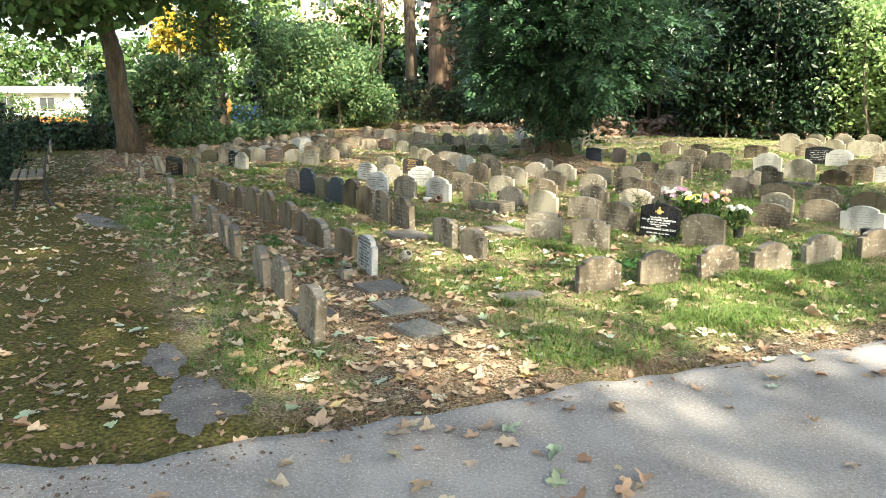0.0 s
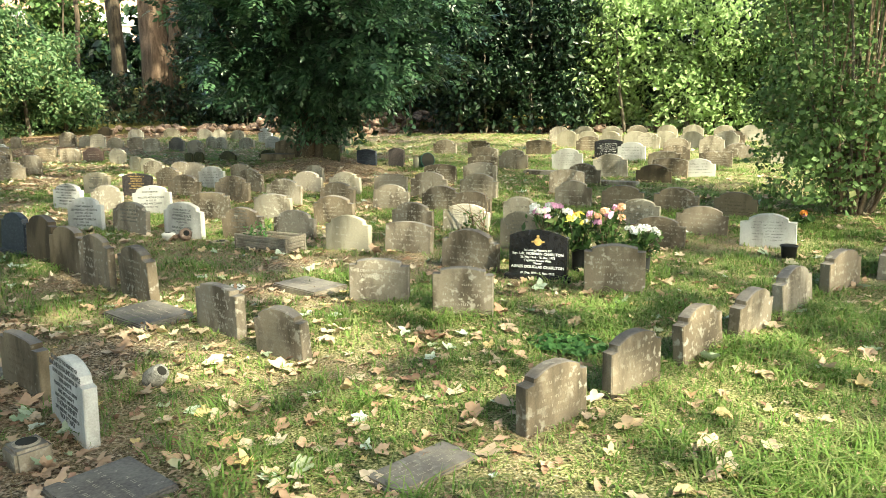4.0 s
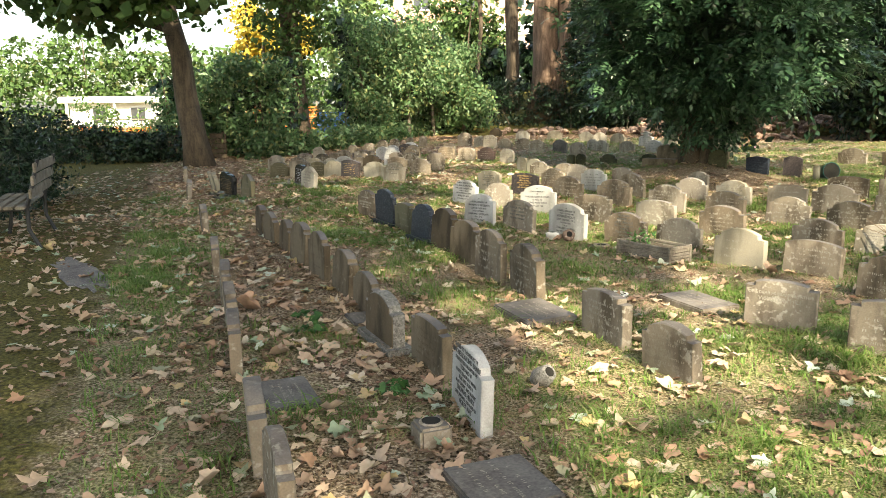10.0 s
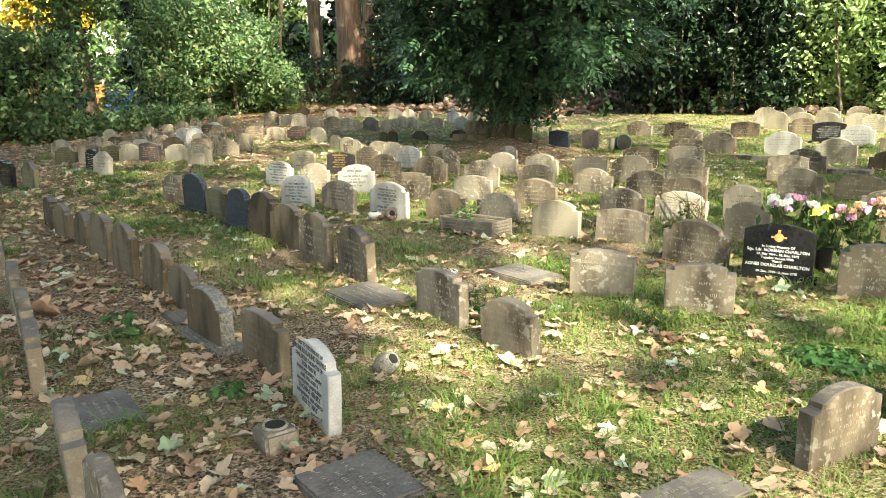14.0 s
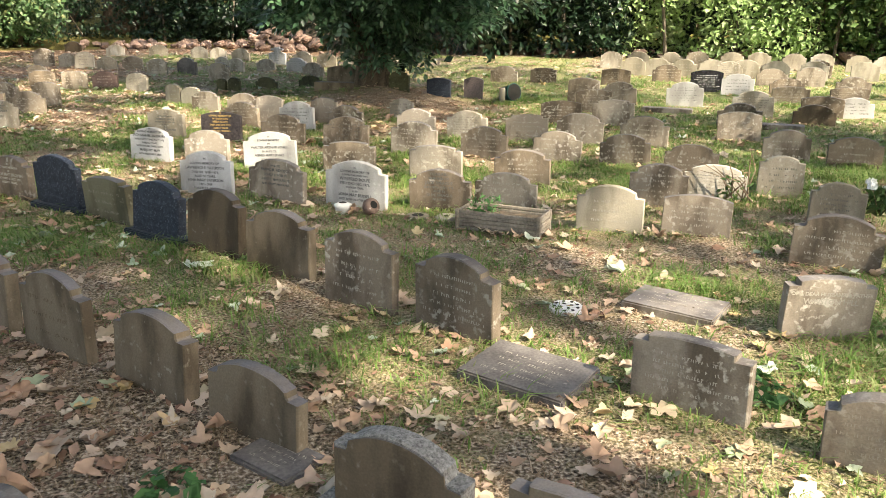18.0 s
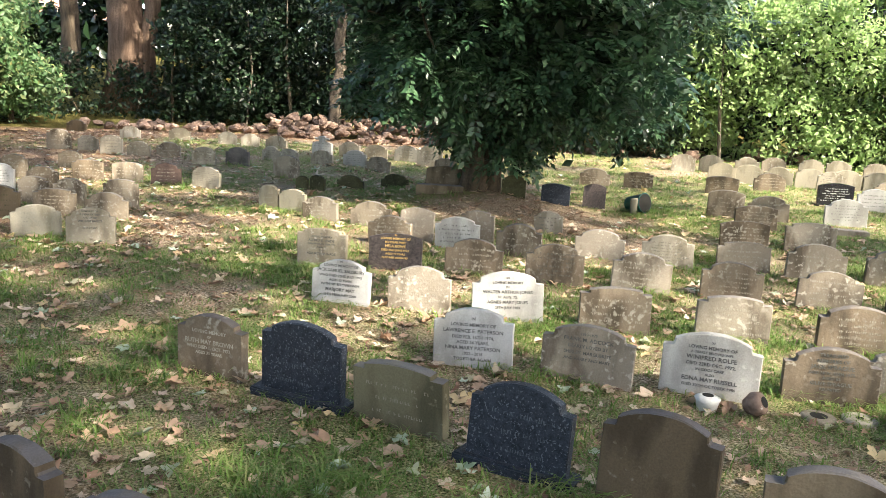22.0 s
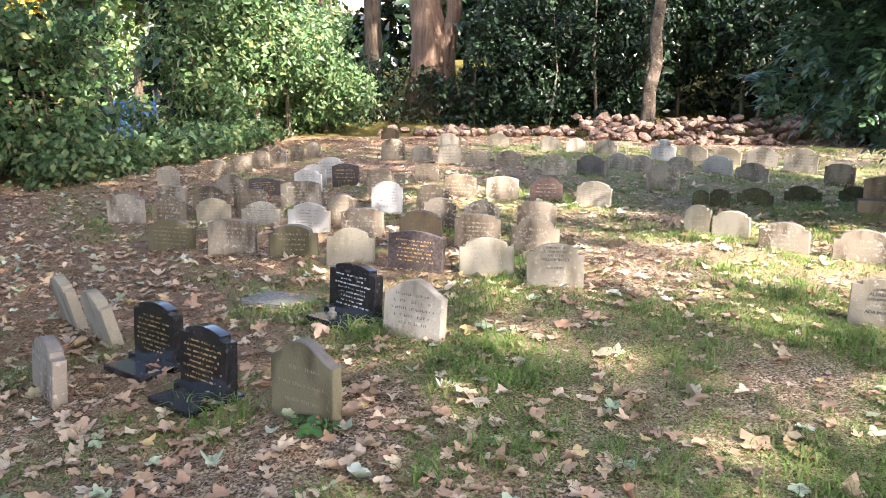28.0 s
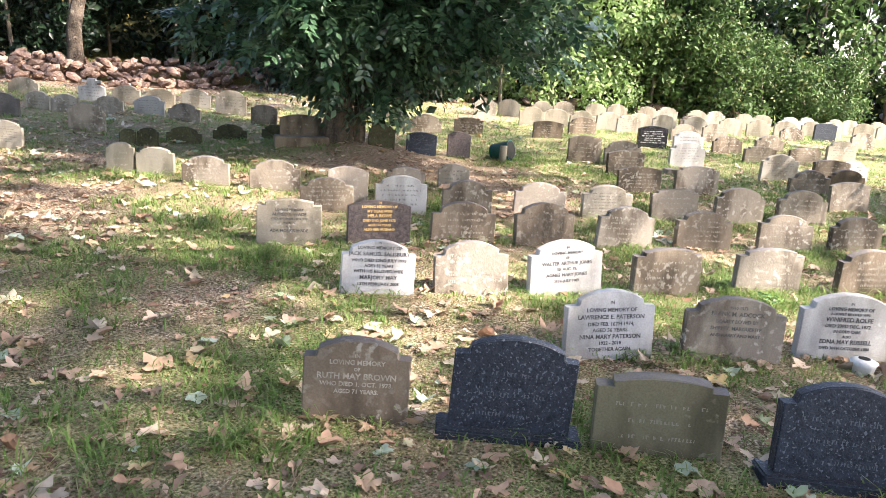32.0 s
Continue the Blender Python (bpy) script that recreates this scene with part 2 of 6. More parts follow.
M_BARK_RED = mat("reddish_bark", (0.060, 0.036, 0.025), (0.20, 0.138, 0.10), 11, 0.95, 1.0, 40, rise=0.04, streak=0.12)
M_BARK_PALE = mat("grey_bark", (0.035, 0.028, 0.02), (0.17, 0.145, 0.115), 14, 0.95, 1.0, 40, rise=0.04, streak=0.25)
M_TRUNK = mat("grey_brown_bark", (0.022, 0.017, 0.012), (0.15, 0.12, 0.09), 5, 0.95, 1.0, 30, rise=0.05, speck=(0.21, 0.175, 0.135), speck_at=0.6, speck_scale=8)
M_TAR = mat("tarmac", (0.178, 0.159, 0.154), (0.325, 0.300, 0.290), 2.2, 0.95, 1.0, 60, speck=(0.48, 0.45, 0.43), speck_at=0.62, speck_scale=110, rise=0.010)
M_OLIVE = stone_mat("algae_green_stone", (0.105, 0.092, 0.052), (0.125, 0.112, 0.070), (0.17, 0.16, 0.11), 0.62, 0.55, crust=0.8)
M_DECK = mat("weathered_wood", (0.10, 0.085, 0.065), (0.24, 0.21, 0.17), 8, 0.9, 0.5, 60)
M_ROCK = mat("rubble_stone", (0.055, 0.034, 0.026), (0.21, 0.145, 0.112), 3, 0.95, 0.8, 25, speck=(0.36, 0.30, 0.25), each=0.35, island=0.35)
M_TEAL = mat("teal_plastic", (0.0, 0.045, 0.04), (0.0, 0.075, 0.06), 6, 0.4, 0.05)
M_DARKPOT = mat("dark_plastic", (0.01, 0.01, 0.011), (0.03, 0.03, 0.032), 8, 0.45, 0.05)
M_WHITEPOT = mat("white_glazed_stone", (0.5, 0.49, 0.46), (0.68, 0.67, 0.64), 9, 0.6, 0.1)
# Near-black for discs that stand in for the shade inside hollows.
M_HOLE_SHADE = mat("hole_shade_black", (0.01, 0.01, 0.008), (0.02, 0.018, 0.015), 9, 0.95, 0)
M_RENDER = mat("white_render", (0.62, 0.60, 0.56), (0.78, 0.76, 0.72), 2, 0.9, 0.2, 30)
M_BRICK = mat("pink_brick", (0.42, 0.22, 0.16), (0.60, 0.36, 0.28), 2, 0.9, 0.3, 20)
M_NET = mat("orange_netting", (0.55, 0.11, 0.02), (0.75, 0.20, 0.05), 6, 0.6, 0.2, 25)
M_ROOF = mat("grey_sheeting", (0.30, 0.30, 0.30), (0.50, 0.50, 0.50), 2, 0.5, 0.2, 30)
M_TILE = mat("roof_tile", (0.12, 0.07, 0.055), (0.24, 0.15, 0.12), 3, 0.9, 0.4, 20)
M_PANE = mat("window_glass", (0.02, 0.025, 0.03), (0.05, 0.055, 0.06), 2, 0.08, 0, spec=0.6)
M_TARP = mat("blue_tarpaulin", (0.05, 0.16, 0.45), (0.14, 0.32, 0.70), 4, 0.5, 0.4, 15)
M_STEM = mat("twig", (0.09, 0.06, 0.04), (0.20, 0.15, 0.10), 9, 0.9, 0.3)

# Dark evergreen foliage; its near-black also stands in for shade inside other crowns.
L_DARK = leaf_mat("dark_evergreen_and_inner_shade_leaves", [(0.004, 0.010, 0.005), (0.009, 0.022, 0.010), (0.020, 0.044, 0.019), (0.007, 0.019, 0.010), (0.036, 0.068, 0.032)], 0.36, 0.10, 0.28)
L_ASH = leaf_mat("blue_green_leaves", [(0.012, 0.036, 0.018), (0.030, 0.074, 0.036), (0.052, 0.110, 0.053), (0.086, 0.155, 0.080)], 0.34, 0.26, 0.5)
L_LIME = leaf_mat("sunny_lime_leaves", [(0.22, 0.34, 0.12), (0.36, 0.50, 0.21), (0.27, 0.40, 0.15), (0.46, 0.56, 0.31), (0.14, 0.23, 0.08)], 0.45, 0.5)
L_MID = leaf_mat("mid_green_leaves", [(0.035, 0.072, 0.020), (0.060, 0.115, 0.032), (0.088, 0.150, 0.048), (0.045, 0.085, 0.032), (0.11, 0.125, 0.045)], 0.55, 0.3, 0.15)
L_SHRUB = leaf_mat("light_shrub_leaves", [(0.082, 0.145, 0.046), (0.125, 0.205, 0.068), (0.175, 0.265, 0.10), (0.092, 0.155, 0.064), (0.21, 0.22, 0.10)], 0.5, 0.38, 0.2)
L_HAZEL = leaf_mat("fresh_green_leaves", [(0.040, 0.092, 0.034), (0.082, 0.160, 0.062), (0.126, 0.220, 0.092), (0.055, 0.115, 0.048), (0.18, 0.26, 0.13), (0.22, 0.24, 0.09)], 0.42, 0.45, 0.35)
L_GOLD = leaf_mat("yellow_leaves", [(0.45, 0.32, 0.05), (0.60, 0.45, 0.08), (0.35, 0.33, 0.07)], 0.5, 0.4)
L_PALE = leaf_mat("variegated_leaves", [(0.15, 0.22, 0.10), (0.42, 0.46, 0.34), (0.5, 0.52, 0.42), (0.10, 0.18, 0.07)], 0.5, 0.35)
L_FALLEN = leaf_mat("fallen_leaf_blades", [(0.28, 0.16, 0.105), (0.42, 0.30, 0.215), (0.48, 0.385, 0.30), (0.35, 0.225, 0.15), (0.47, 0.40, 0.31), (0.44, 0.335, 0.245), (0.39, 0.275, 0.185), (0.36, 0.24, 0.165),
                                     (0.50, 0.42, 0.325), (0.48, 0.36, 0.17), (0.42, 0.30, 0.215), (0.32, 0.195, 0.125), (0.40, 0.29, 0.21), (0.26, 0.33, 0.21), (0.44, 0.49, 0.41)], 0.75, 0.15, 0.2)
L_LITTER = leaf_mat("brown_litter", [(0.10, 0.055, 0.038), (0.20, 0.12, 0.085), (0.32, 0.21, 0.155), (0.15, 0.085, 0.058), (0.42, 0.31, 0.235), (0.26, 0.155, 0.11)], 0.85, 0.1, 0.15)
L_GRASS = leaf_mat("grass_blades", [(0.075, 0.14, 0.028), (0.13, 0.225, 0.052), (0.10, 0.18, 0.036), (0.23, 0.25, 0.11), (0.17, 0.25, 0.07)], 0.55, 0.35, 0.2)
L_STRAW = leaf_mat("dry_grass_blades", [(0.20, 0.135, 0.085), (0.32, 0.235, 0.16), (0.16, 0.13, 0.06), (0.25, 0.165, 0.11), (0.42, 0.33, 0.24)], 0.8, 0.2, 0.15)
L_FERN = leaf_mat("small_weed_leaves", [(0.035, 0.095, 0.028), (0.055, 0.135, 0.04), (0.085, 0.175, 0.06)], 0.5, 0.3, 0.2)


def petal_mat(name, c):
    return mat(name, tuple(v * 0.75 for v in c), c, 40, 0.6, 0.1, 120)


# ---- mesh helpers ----
def mesh_of(name, verts, faces, material, smooth_faces=False):
    me = bpy.data.meshes.new(name)
    me.from_pydata([tuple(v) for v in verts], [], [tuple(f) for f in faces])
    me.materials.append(material)
    if smooth_faces:
        me.polygons.foreach_set("use_smooth", [True] * len(me.polygons))
    me.update()
    return me


def grid_mesh(name, verts, tris, material):
    """A large mesh of triangles from arrays."""
    me = bpy.data.meshes.new(name)
    verts, tris = np.asarray(verts, np.float32), np.asarray(tris, np.int32)
    me.vertices.add(len(verts))
    me.vertices.foreach_set("co", verts.ravel())
    me.loops.add(tris.size)
    me.loops.foreach_set("vertex_index", tris.ravel())
    me.polygons.add(len(tris))
    me.polygons.foreach_set("loop_start", np.arange(0, tris.size, 3, dtype=np.int32))
    me.update(calc_edges=True)
    me.materials.append(material)
    return me


def part(name, bm, material, parent, label="", m=None, soft=False):
    """Links a bmesh as one mesh under a thing or part."""
    me = bpy.data.meshes.new(name)
    bm.normal_update()
    bm.to_mesh(me)
    bm.free()
    me.materials.append(material)
    if soft:
        me.polygons.foreach_set("use_smooth", [True] * len(me.polygons))
    ob = new(name, me)
    ob.parent = parent
    if m:
        ob.matrix_basis = m
    return tagged(ob, label)


def child(name, me, parent, label="", m=None):
    ob = new(name, me)
    ob.parent = parent
    if m:
        ob.matrix_basis = m
    return tagged(ob, label)


def empty(name, m, label, category, group="", kind=""):
    ob = new(name)
    ob.empty_display_size = 0.1
    ob.matrix_basis = m
    return tagged(ob, label, category, group, kind)


def box(sx, sy, sz, bevel=0.005, seg=2, at=(0, 0, 0)):
    """A block standing on its base."""
    bm = bmesh.new()
    bmesh.ops.create_cube(bm, size=1)
    bmesh.ops.scale(bm, vec=(sx, sy, sz), verts=bm.verts)
    bmesh.ops.translate(bm, vec=(at[0], at[1], at[2] + sz / 2), verts=bm.verts)
    if bevel:
        bmesh.ops.bevel(bm, geom=bm.edges[:], offset=bevel, segments=seg, affect="EDGES")
    return bm


def turned(profile, seg=20):
    """A solid of revolution from (radius, z) pairs."""
    bm = bmesh.new()
    rings = []
    for r, z in profile:
        rings.append([bm.verts.new((r * math.cos(a), r * math.sin(a), z)) for a in (2 * math.pi * i / seg for i in range(seg))])
    for a, b in zip(rings, rings[1:]):
        for i in range(seg):
            bm.faces.new((a[i], a[(i + 1) % seg], b[(i + 1) % seg], b[i]))
    bm.faces.new(rings[0][::-1])
    bm.faces.new(rings[-1])
    return bm


def tube(points, radii, seg=8, wobble=0.0, ridges=0):
    """A tapered limb along points; ridges gives a fluted bark."""
    bm = bmesh.new()
    rings = []
    pts = [Vector(p) for p in points]
    for i, (p, r) in enumerate(zip(pts, radii)):
        d = (pts[min(i + 1, len(pts) - 1)] - pts[max(i - 1, 0)]).normalized()
        u = d.orthogonal().normalized() if i == 0 else (u - d * u.dot(d)).normalized()
        v = d.cross(u)
        ring = []
        for k in range(seg):
            a = 2 * math.pi * k / seg
            q = r * (1 + wobble * noise.noise((p.x * 3 + math.cos(a) * 2, p.y * 3 + math.sin(a) * 2, p.z * 1.2)))
            if ridges:
                q *= 1 + 0.12 * math.sin(ridges * a + 0.6 * math.sin(p.z))
            ring.append(bm.verts.new(p + u * (q * math.cos(a)) + v * (q * math.sin(a))))
        rings.append(ring)
    for a, b in zip(rings, rings[1:]):
        for k in range(seg):
            bm.faces.new((a[k], a[(k + 1) % seg], b[(k + 1) % seg], b[k]))
    bm.faces.new(rings[0][::-1])
    bm.faces.new(rings[-1])
    return bm


def join(bms):
    out = bmesh.new()
    for b in bms:
        me = bpy.data.meshes.new("tmp")
        b.to_mesh(me)
        b.free()
        out.from_mesh(me)
        bpy.data.meshes.remove(me)
    return out


# ---- foliage ----
def unit(v):
    return v / (np.linalg.norm(v, axis=1, keepdims=True) + 1e-9)


def leaf_cloud(name, centres, facing, size, material, slim=0.45, droop=0.35, scatter=0.9, vary=0.35):
    """Small folded leaves at the given centres, turned roughly along facing."""
    k = len(centres)
    nrm = unit(facing + scatter * rng.normal(size=(k, 3)))
    side = unit(np.cross(nrm, rng.normal(size=(k, 3))))
    tip = np.cross(side, nrm)
    tip[:, 2] -= droop
    tip = unit(tip)
    side = unit(np.cross(tip, nrm))
    s = (size * (1 + vary * rng.normal(size=k)).clip(0.4, 2))[:, None]
    base = centres - tip * s * 0.5
    end = centres + tip * s * 0.5
    fold = nrm * s * 0.10
    left = centres - side * s * slim * 0.5 + fold - tip * s * 0.05
    right = centres + side * s * slim * 0.5 + fold - tip * s * 0.05
    verts = np.stack([base, left, end, right], 1).reshape(-1, 3)
    i = 4 * np.arange(k)[:, None]
    tris = np.concatenate([i + [0, 2, 1], i + [0, 3, 2]], 1).reshape(-1, 3)
    return grid_mesh(name, verts, tris, material)


def pinnate(name, centres, facing, length, material, pairs=4, droop=0.5, scatter=0.5, leaflet=0.34, slim=0.40):
    """Feathered leaves: a row of paired leaflets along each stalk."""
    k = len(centres)
    out = unit(facing + scatter * rng.normal(size=(k, 3)))
    out[:, 2] -= droop * rng.uniform(0.3, 1.2, k)
    out = unit(out)
    up = unit(np.array([0, 0, 1.0]) + 0.45 * rng.normal(size=(k, 3)))
    side = unit(np.cross(out, up))
    nrm = np.cross(side, out)
    ln = (length * rng.uniform(0.7, 1.3, k))[:, None]
    quads = []
    for j in range(pairs + 1):
        at = centres + out * ln * (0.18 + 0.8 * j / (pairs + 0.6)) - np.array([0, 0, 1.0]) * ln * 0.10 * (j / pairs) ** 2
        for s in ((-1, 1) if j < pairs else (0,)):
            d = unit(out * (0.55 if s else 1.0) + side * s * 0.85 - nrm * 0.15 + 0.12 * rng.normal(size=(k, 3)))
            w = unit(np.cross(d, nrm))
            q = ln * leaflet * rng.uniform(0.8, 1.2, (k, 1))
            quads.append(np.stack([at, at + d * q * 0.45 - w * q * slim * 0.5 + nrm * q * 0.05, at + d * q, at + d * q * 0.45 + w * q * slim * 0.5 + nrm * q * 0.05], 1))
    verts = np.stack(quads, 1).reshape(-1, 3)
    i = 4 * np.arange(len(verts) // 4)[:, None]
    tris = np.concatenate([i + [0, 2, 1], i + [0, 3, 2]], 1).reshape(-1, 3)
    return grid_mesh(name, verts, tris, material)


def clumps(centres, radii, per, spread=0.55, flat=0.7):
    """Points gathered in sprays round the centres, thick on their outer side."""
    k = len(centres)
    d = unit(rng.normal(size=(k, per, 3)).reshape(-1, 3)).reshape(k, per, 3)
    r = radii[:, None, None] * rng.uniform(spread, 1.0, size=(k, per, 1)) ** 0.7
    off = d * r
    off[:, :, 2] *= flat
    return (centres[:, None] + off).reshape(-1, 3), d.reshape(-1, 3)


def crown_points(centre, size, count, low=-1.0, rough=0.25, shell=0.6, seed=0.0):
    """Clump centres in an uneven ellipsoid; low cuts its underside."""
    out = []
    while len(out) < count:
        d = unit(rng.normal(size=(1, 3)))[0]
        if d[2] < low:
            continue
        swell = 1 + rough * 2 * noise.noise((d[0] * 1.7 + seed, d[1] * 1.7, d[2] * 1.7)) + rough * noise.noise((d[0] * 4 + seed, d[1] * 4, d[2] * 4))
        r = rng.uniform(shell, 1.0) * swell
        out.append([centre[i] + d[i] * size[i] * r for i in range(3)])
    return np.array(out)


def wall_points(p0, p1, top, thick, count, bulge=0.6, seed=0.0, lo=0.0):
    """Clump centres over the near face of a belt of shrubs between two ground points."""
    p0, p1 = np.array(p0, float), np.array(p1, float)
    along = p1 - p0
    n = np.array([along[1], -along[0]]) / np.linalg.norm(along)
    u, v = rng.uniform(size=count), rng.uniform(size=count)
    out = []
    for a, b in zip(u, v):
        x, y = p0 + along * a
        h = top * (0.8 + 0.45 * noise.noise((x * 0.35 + seed, y * 0.35, 0)))
        z = lo + (h - lo) * b
        push = bulge * (noise.noise((x * 0.6, y * 0.6, z * 0.7 + seed)) + 0.5 * noise.noise((x * 1.6, y * 1.6, z * 1.6)))
        push += 0.5 * math.sin(math.pi * min(1, b * 1.1)) * bulge - thick * rng.uniform() ** 2
        out.append((x + n[0] * push, y + n[1] * push, lie(x, y) + z))
    return np.array(out)


def tree_trunk(thing, base, top, r0, r1, material, lean=0.15, limbs=5, limb_len=2.5, z_from=0.45, seed=1, seg=14, label="", ridges=5):
    r = random.Random(seed)
    b, t = Vector(base), Vector(top)
    k = 9
    pts, rad = [], []
    for i in range(k + 1):
        u = i / k
        p = b.lerp(t, u) + Vector((r.uniform(-1, 1), r.uniform(-1, 1), 0)) * lean * math.sin(math.pi * u) * 0.5
        pts.append(p)
        rad.append((r0 + (r1 - r0) * u) * (1 + 0.55 * math.exp(-u * 16)))
    trunk = part("trunk", tube(pts, rad, seg, 0.12, ridges), material, thing, label, soft=True)
    for i in range(limbs):
        u = z_from + (0.97 - z_from) * (i + r.random() * 0.6) / max(1, limbs)
        o = b.lerp(t, u)
        a = r.uniform(0, 2 * math.pi)
        d = Vector((math.cos(a), math.sin(a), r.uniform(0.15, 0.8)))
        ll = limb_len * r.uniform(0.6, 1.2)
        rr = (r0 + (r1 - r0) * u) * 0.42
        lp = [o + d * ll * s + Vector((0, 0, 0.12 * ll * s * s)) + Vector((r.uniform(-1, 1), r.uniform(-1, 1), r.uniform(-1, 1))) * 0.08 * ll * s for s in (0, 0.25, 0.5, 0.75, 1)]
        part("limb", tube(lp, [rr, rr * 0.75, rr * 0.55, rr * 0.35, rr * 0.12], 7, 0.1), material, thing, soft=True)
    return trunk


# ---- ground ----
def lane_side(x, y):
    """Metres to the far side of the outermost row of stones."""
    return (x - 2.0) * -0.75 + (y - 5.6) * -0.66


def edge_drift(u):
    """How far the drive's edge draws back along its length."""
    return 0.10 * max(-1.0, min(4.5, u))


def road_side(x, y):
    """Metres onto the tarmac."""
    return -edge_drift((x - 2.83) * 0.73 + (y - 4.98) * 0.68) + (x - 2.83) * 0.68 - (y - 4.98) * 0.73 + 0.10 * noise.noise((x * 1.3, y * 1.3, 5)) + 0.05 * noise.noise((x * 5, y * 5, 5))


def cover(x, y):
    """Shares of grass, moss and leaf litter."""
    if y > 33 - 0.55 * max(0, x - 4):
        return 0.0, 1.0, 0.0
    n1, n2 = noise.noise((x * 0.33, y * 0.33, 3.3)), noise.noise((x * 1.1, y * 1.1, 8.1))
    lane = smooth(0.2, 0.9, lane_side(x, y))
    right = smooth(1.5, 6.0, x) * (1 - smooth(20, 24, y))
    g = 0.60 + 0.4 * n1 + 0.65 * n2 + 0.33 * right
    g -= 0.35 * smooth(-1.0, -5.0, x) * smooth(14, 17, y) + 0.8 * smooth(28.0, 29.5, y + 0.5 * max(0, x - 4))
    g -= 0.45 * smooth(1.1, 0.2, abs(lane_side(x, y) + 0.8)) + 0.5 * smooth(1.4, 0.2, math.hypot(x - 2.0, y - 19.2) / 1.6)
    g *= 1 - lane
    verge = smooth(-0.45, -0.1, road_side(x, y))
    g *= 1 - verge
    moss = 0.85 * smooth(30.2, 31.2, y + 0.55 * max(0, x - 4)) + 0.8 * verge * (0.5 + n2) + lane * min(1, max(0, 0.95 + 0.6 * n1))
    litter = min(1, max(0, 0.25 + 0.5 * smooth(-1.5, -5, x) * smooth(13, 17, y) + smooth(28.5, 30, y + 0.5 * max(0, x - 4)) + 0.3 * n2))
    return min(1, max(0, g)), moss, litter


def axis(lo, hi, step, far):
    fine = list(np.arange(lo, hi + step / 2, step))
    out, d, v = [], step, hi
    while v < far:
        d *= 1.35
        v += d
        out.append(v)
    back, d, v = [], step, lo
    while v > -far:
        d *= 1.35
        v -= d
        back.append(v)
    return back[::-1] + fine + out


GX, GY = axis(-13, 20, 0.22, 400), axis(-2, 36, 0.22, 400)


def build_ground():
    nx, ny = len(GX), len(GY)
    verts, cov = [], []
    for y in GY:
        for x in GX:
            inside = -30 < x < 45 and -20 < y < 60
            verts.append((x, y, height(x, y) if inside else lie(max(-30, min(45, x)), max(-20, min(60, y)))))
            cov.append((*cover(x, y), 1.0) if inside else (0.6, 0, 0.2, 1))
    i = np.arange(nx * ny).reshape(ny, nx)
    a, b, c, d = i[:-1, :-1].ravel(), i[:-1, 1:].ravel(), i[1:, 1:].ravel(), i[1:, :-1].ravel()
    tris = np.concatenate([np.stack([a, b, c], 1), np.stack([a, c, d], 1)])
    m = bpy.data.materials.new("turf_soil_and_moss")
    me = grid_mesh("ground", verts, tris, m)
    me.polygons.foreach_set("use_smooth", [True] * len(me.polygons))
    att = me.color_attributes.new("cover", "FLOAT_COLOR", "POINT")
    att.data.foreach_set("color", np.array(cov, np.float32).ravel())
    m.use_nodes = True
    n, l = m.node_tree.nodes, m.node_tree.links
    bs = n["Principled BSDF"]
    bs.inputs["Roughness"].default_value, bs.inputs["Specular IOR Level"].default_value = 0.95, 0.15
    va = n.new("ShaderNodeVertexColor")
    va.layer_name = "cover"
    sep = n.new("ShaderNodeSeparateColor")
    l.new(va.outputs[0], sep.inputs[0])
    geo = n.new("ShaderNodeNewGeometry")

    def tex(scale, detail=6):
        t = n.new("ShaderNodeTexNoise")
        t.inputs["Scale"].default_value, t.inputs["Detail"].default_value = scale, detail
        l.new(geo.outputs["Position"], t.inputs["Vector"])
        return t.outputs["Fac"]

    def ramp(fac, *stops):
        r = n.new("ShaderNodeValToRGB")
        while len(r.color_ramp.elements) < len(stops):
            r.color_ramp.elements.new(0.5)
        for e, (p, col) in zip(r.color_ramp.elements, stops):
            e.position, e.color = p, (*col, 1)
        l.new(fac, r.inputs[0])
        return r.outputs[0]

    def mixed(fac, x, y):
        k = n.new("ShaderNodeMix")
        k.data_type = "RGBA"
        l.new(fac, k.inputs[0])
        l.new(x, k.inputs[6])
        l.new(y, k.inputs[7])
        return k.outputs[2]

    def edge(share, fac, hard=0.25):
        s = n.new("ShaderNodeMath")
        s.operation = "ADD"
        l.new(share, s.inputs[0])
        l.new(fac, s.inputs[1])
        r = n.new("ShaderNodeMapRange")
        r.inputs[1].default_value, r.inputs[2].default_value = 1.0 - hard, 1.0 + hard
        l.new(s.outputs[0], r.inputs[0])
        return r.outputs[0]

    soil = ramp(tex(65, 9), (0.36, (0.045, 0.032, 0.021)), (0.5, (0.195, 0.148, 0.102)), (0.63, (0.47, 0.39, 0.30)))
    grass = ramp(tex(80, 9), (0.36, (0.036, 0.046, 0.013)), (0.5, (0.150, 0.158, 0.060)), (0.64, (0.37, 0.33, 0.19)))
    moss = ramp(tex(40, 9), (0.32, (0.030, 0.025, 0.009)), (0.52, (0.085, 0.076, 0.020)), (0.7, (0.155, 0.138, 0.046)))
    litter = ramp(tex(60, 9), (0.3, (0.085, 0.045, 0.026)), (0.5, (0.20, 0.125, 0.075)), (0.68, (0.38, 0.28, 0.19)))
    col = mixed(edge(sep.outputs[2], tex(5)), soil, litter)
    col = mixed(edge(sep.outputs[0], tex(9)), col, grass)
    col = mixed(edge(sep.outputs[1], tex(6)), col, moss)
    l.new(col, bs.inputs["Base Color"])
    bp = n.new("ShaderNodeBump")
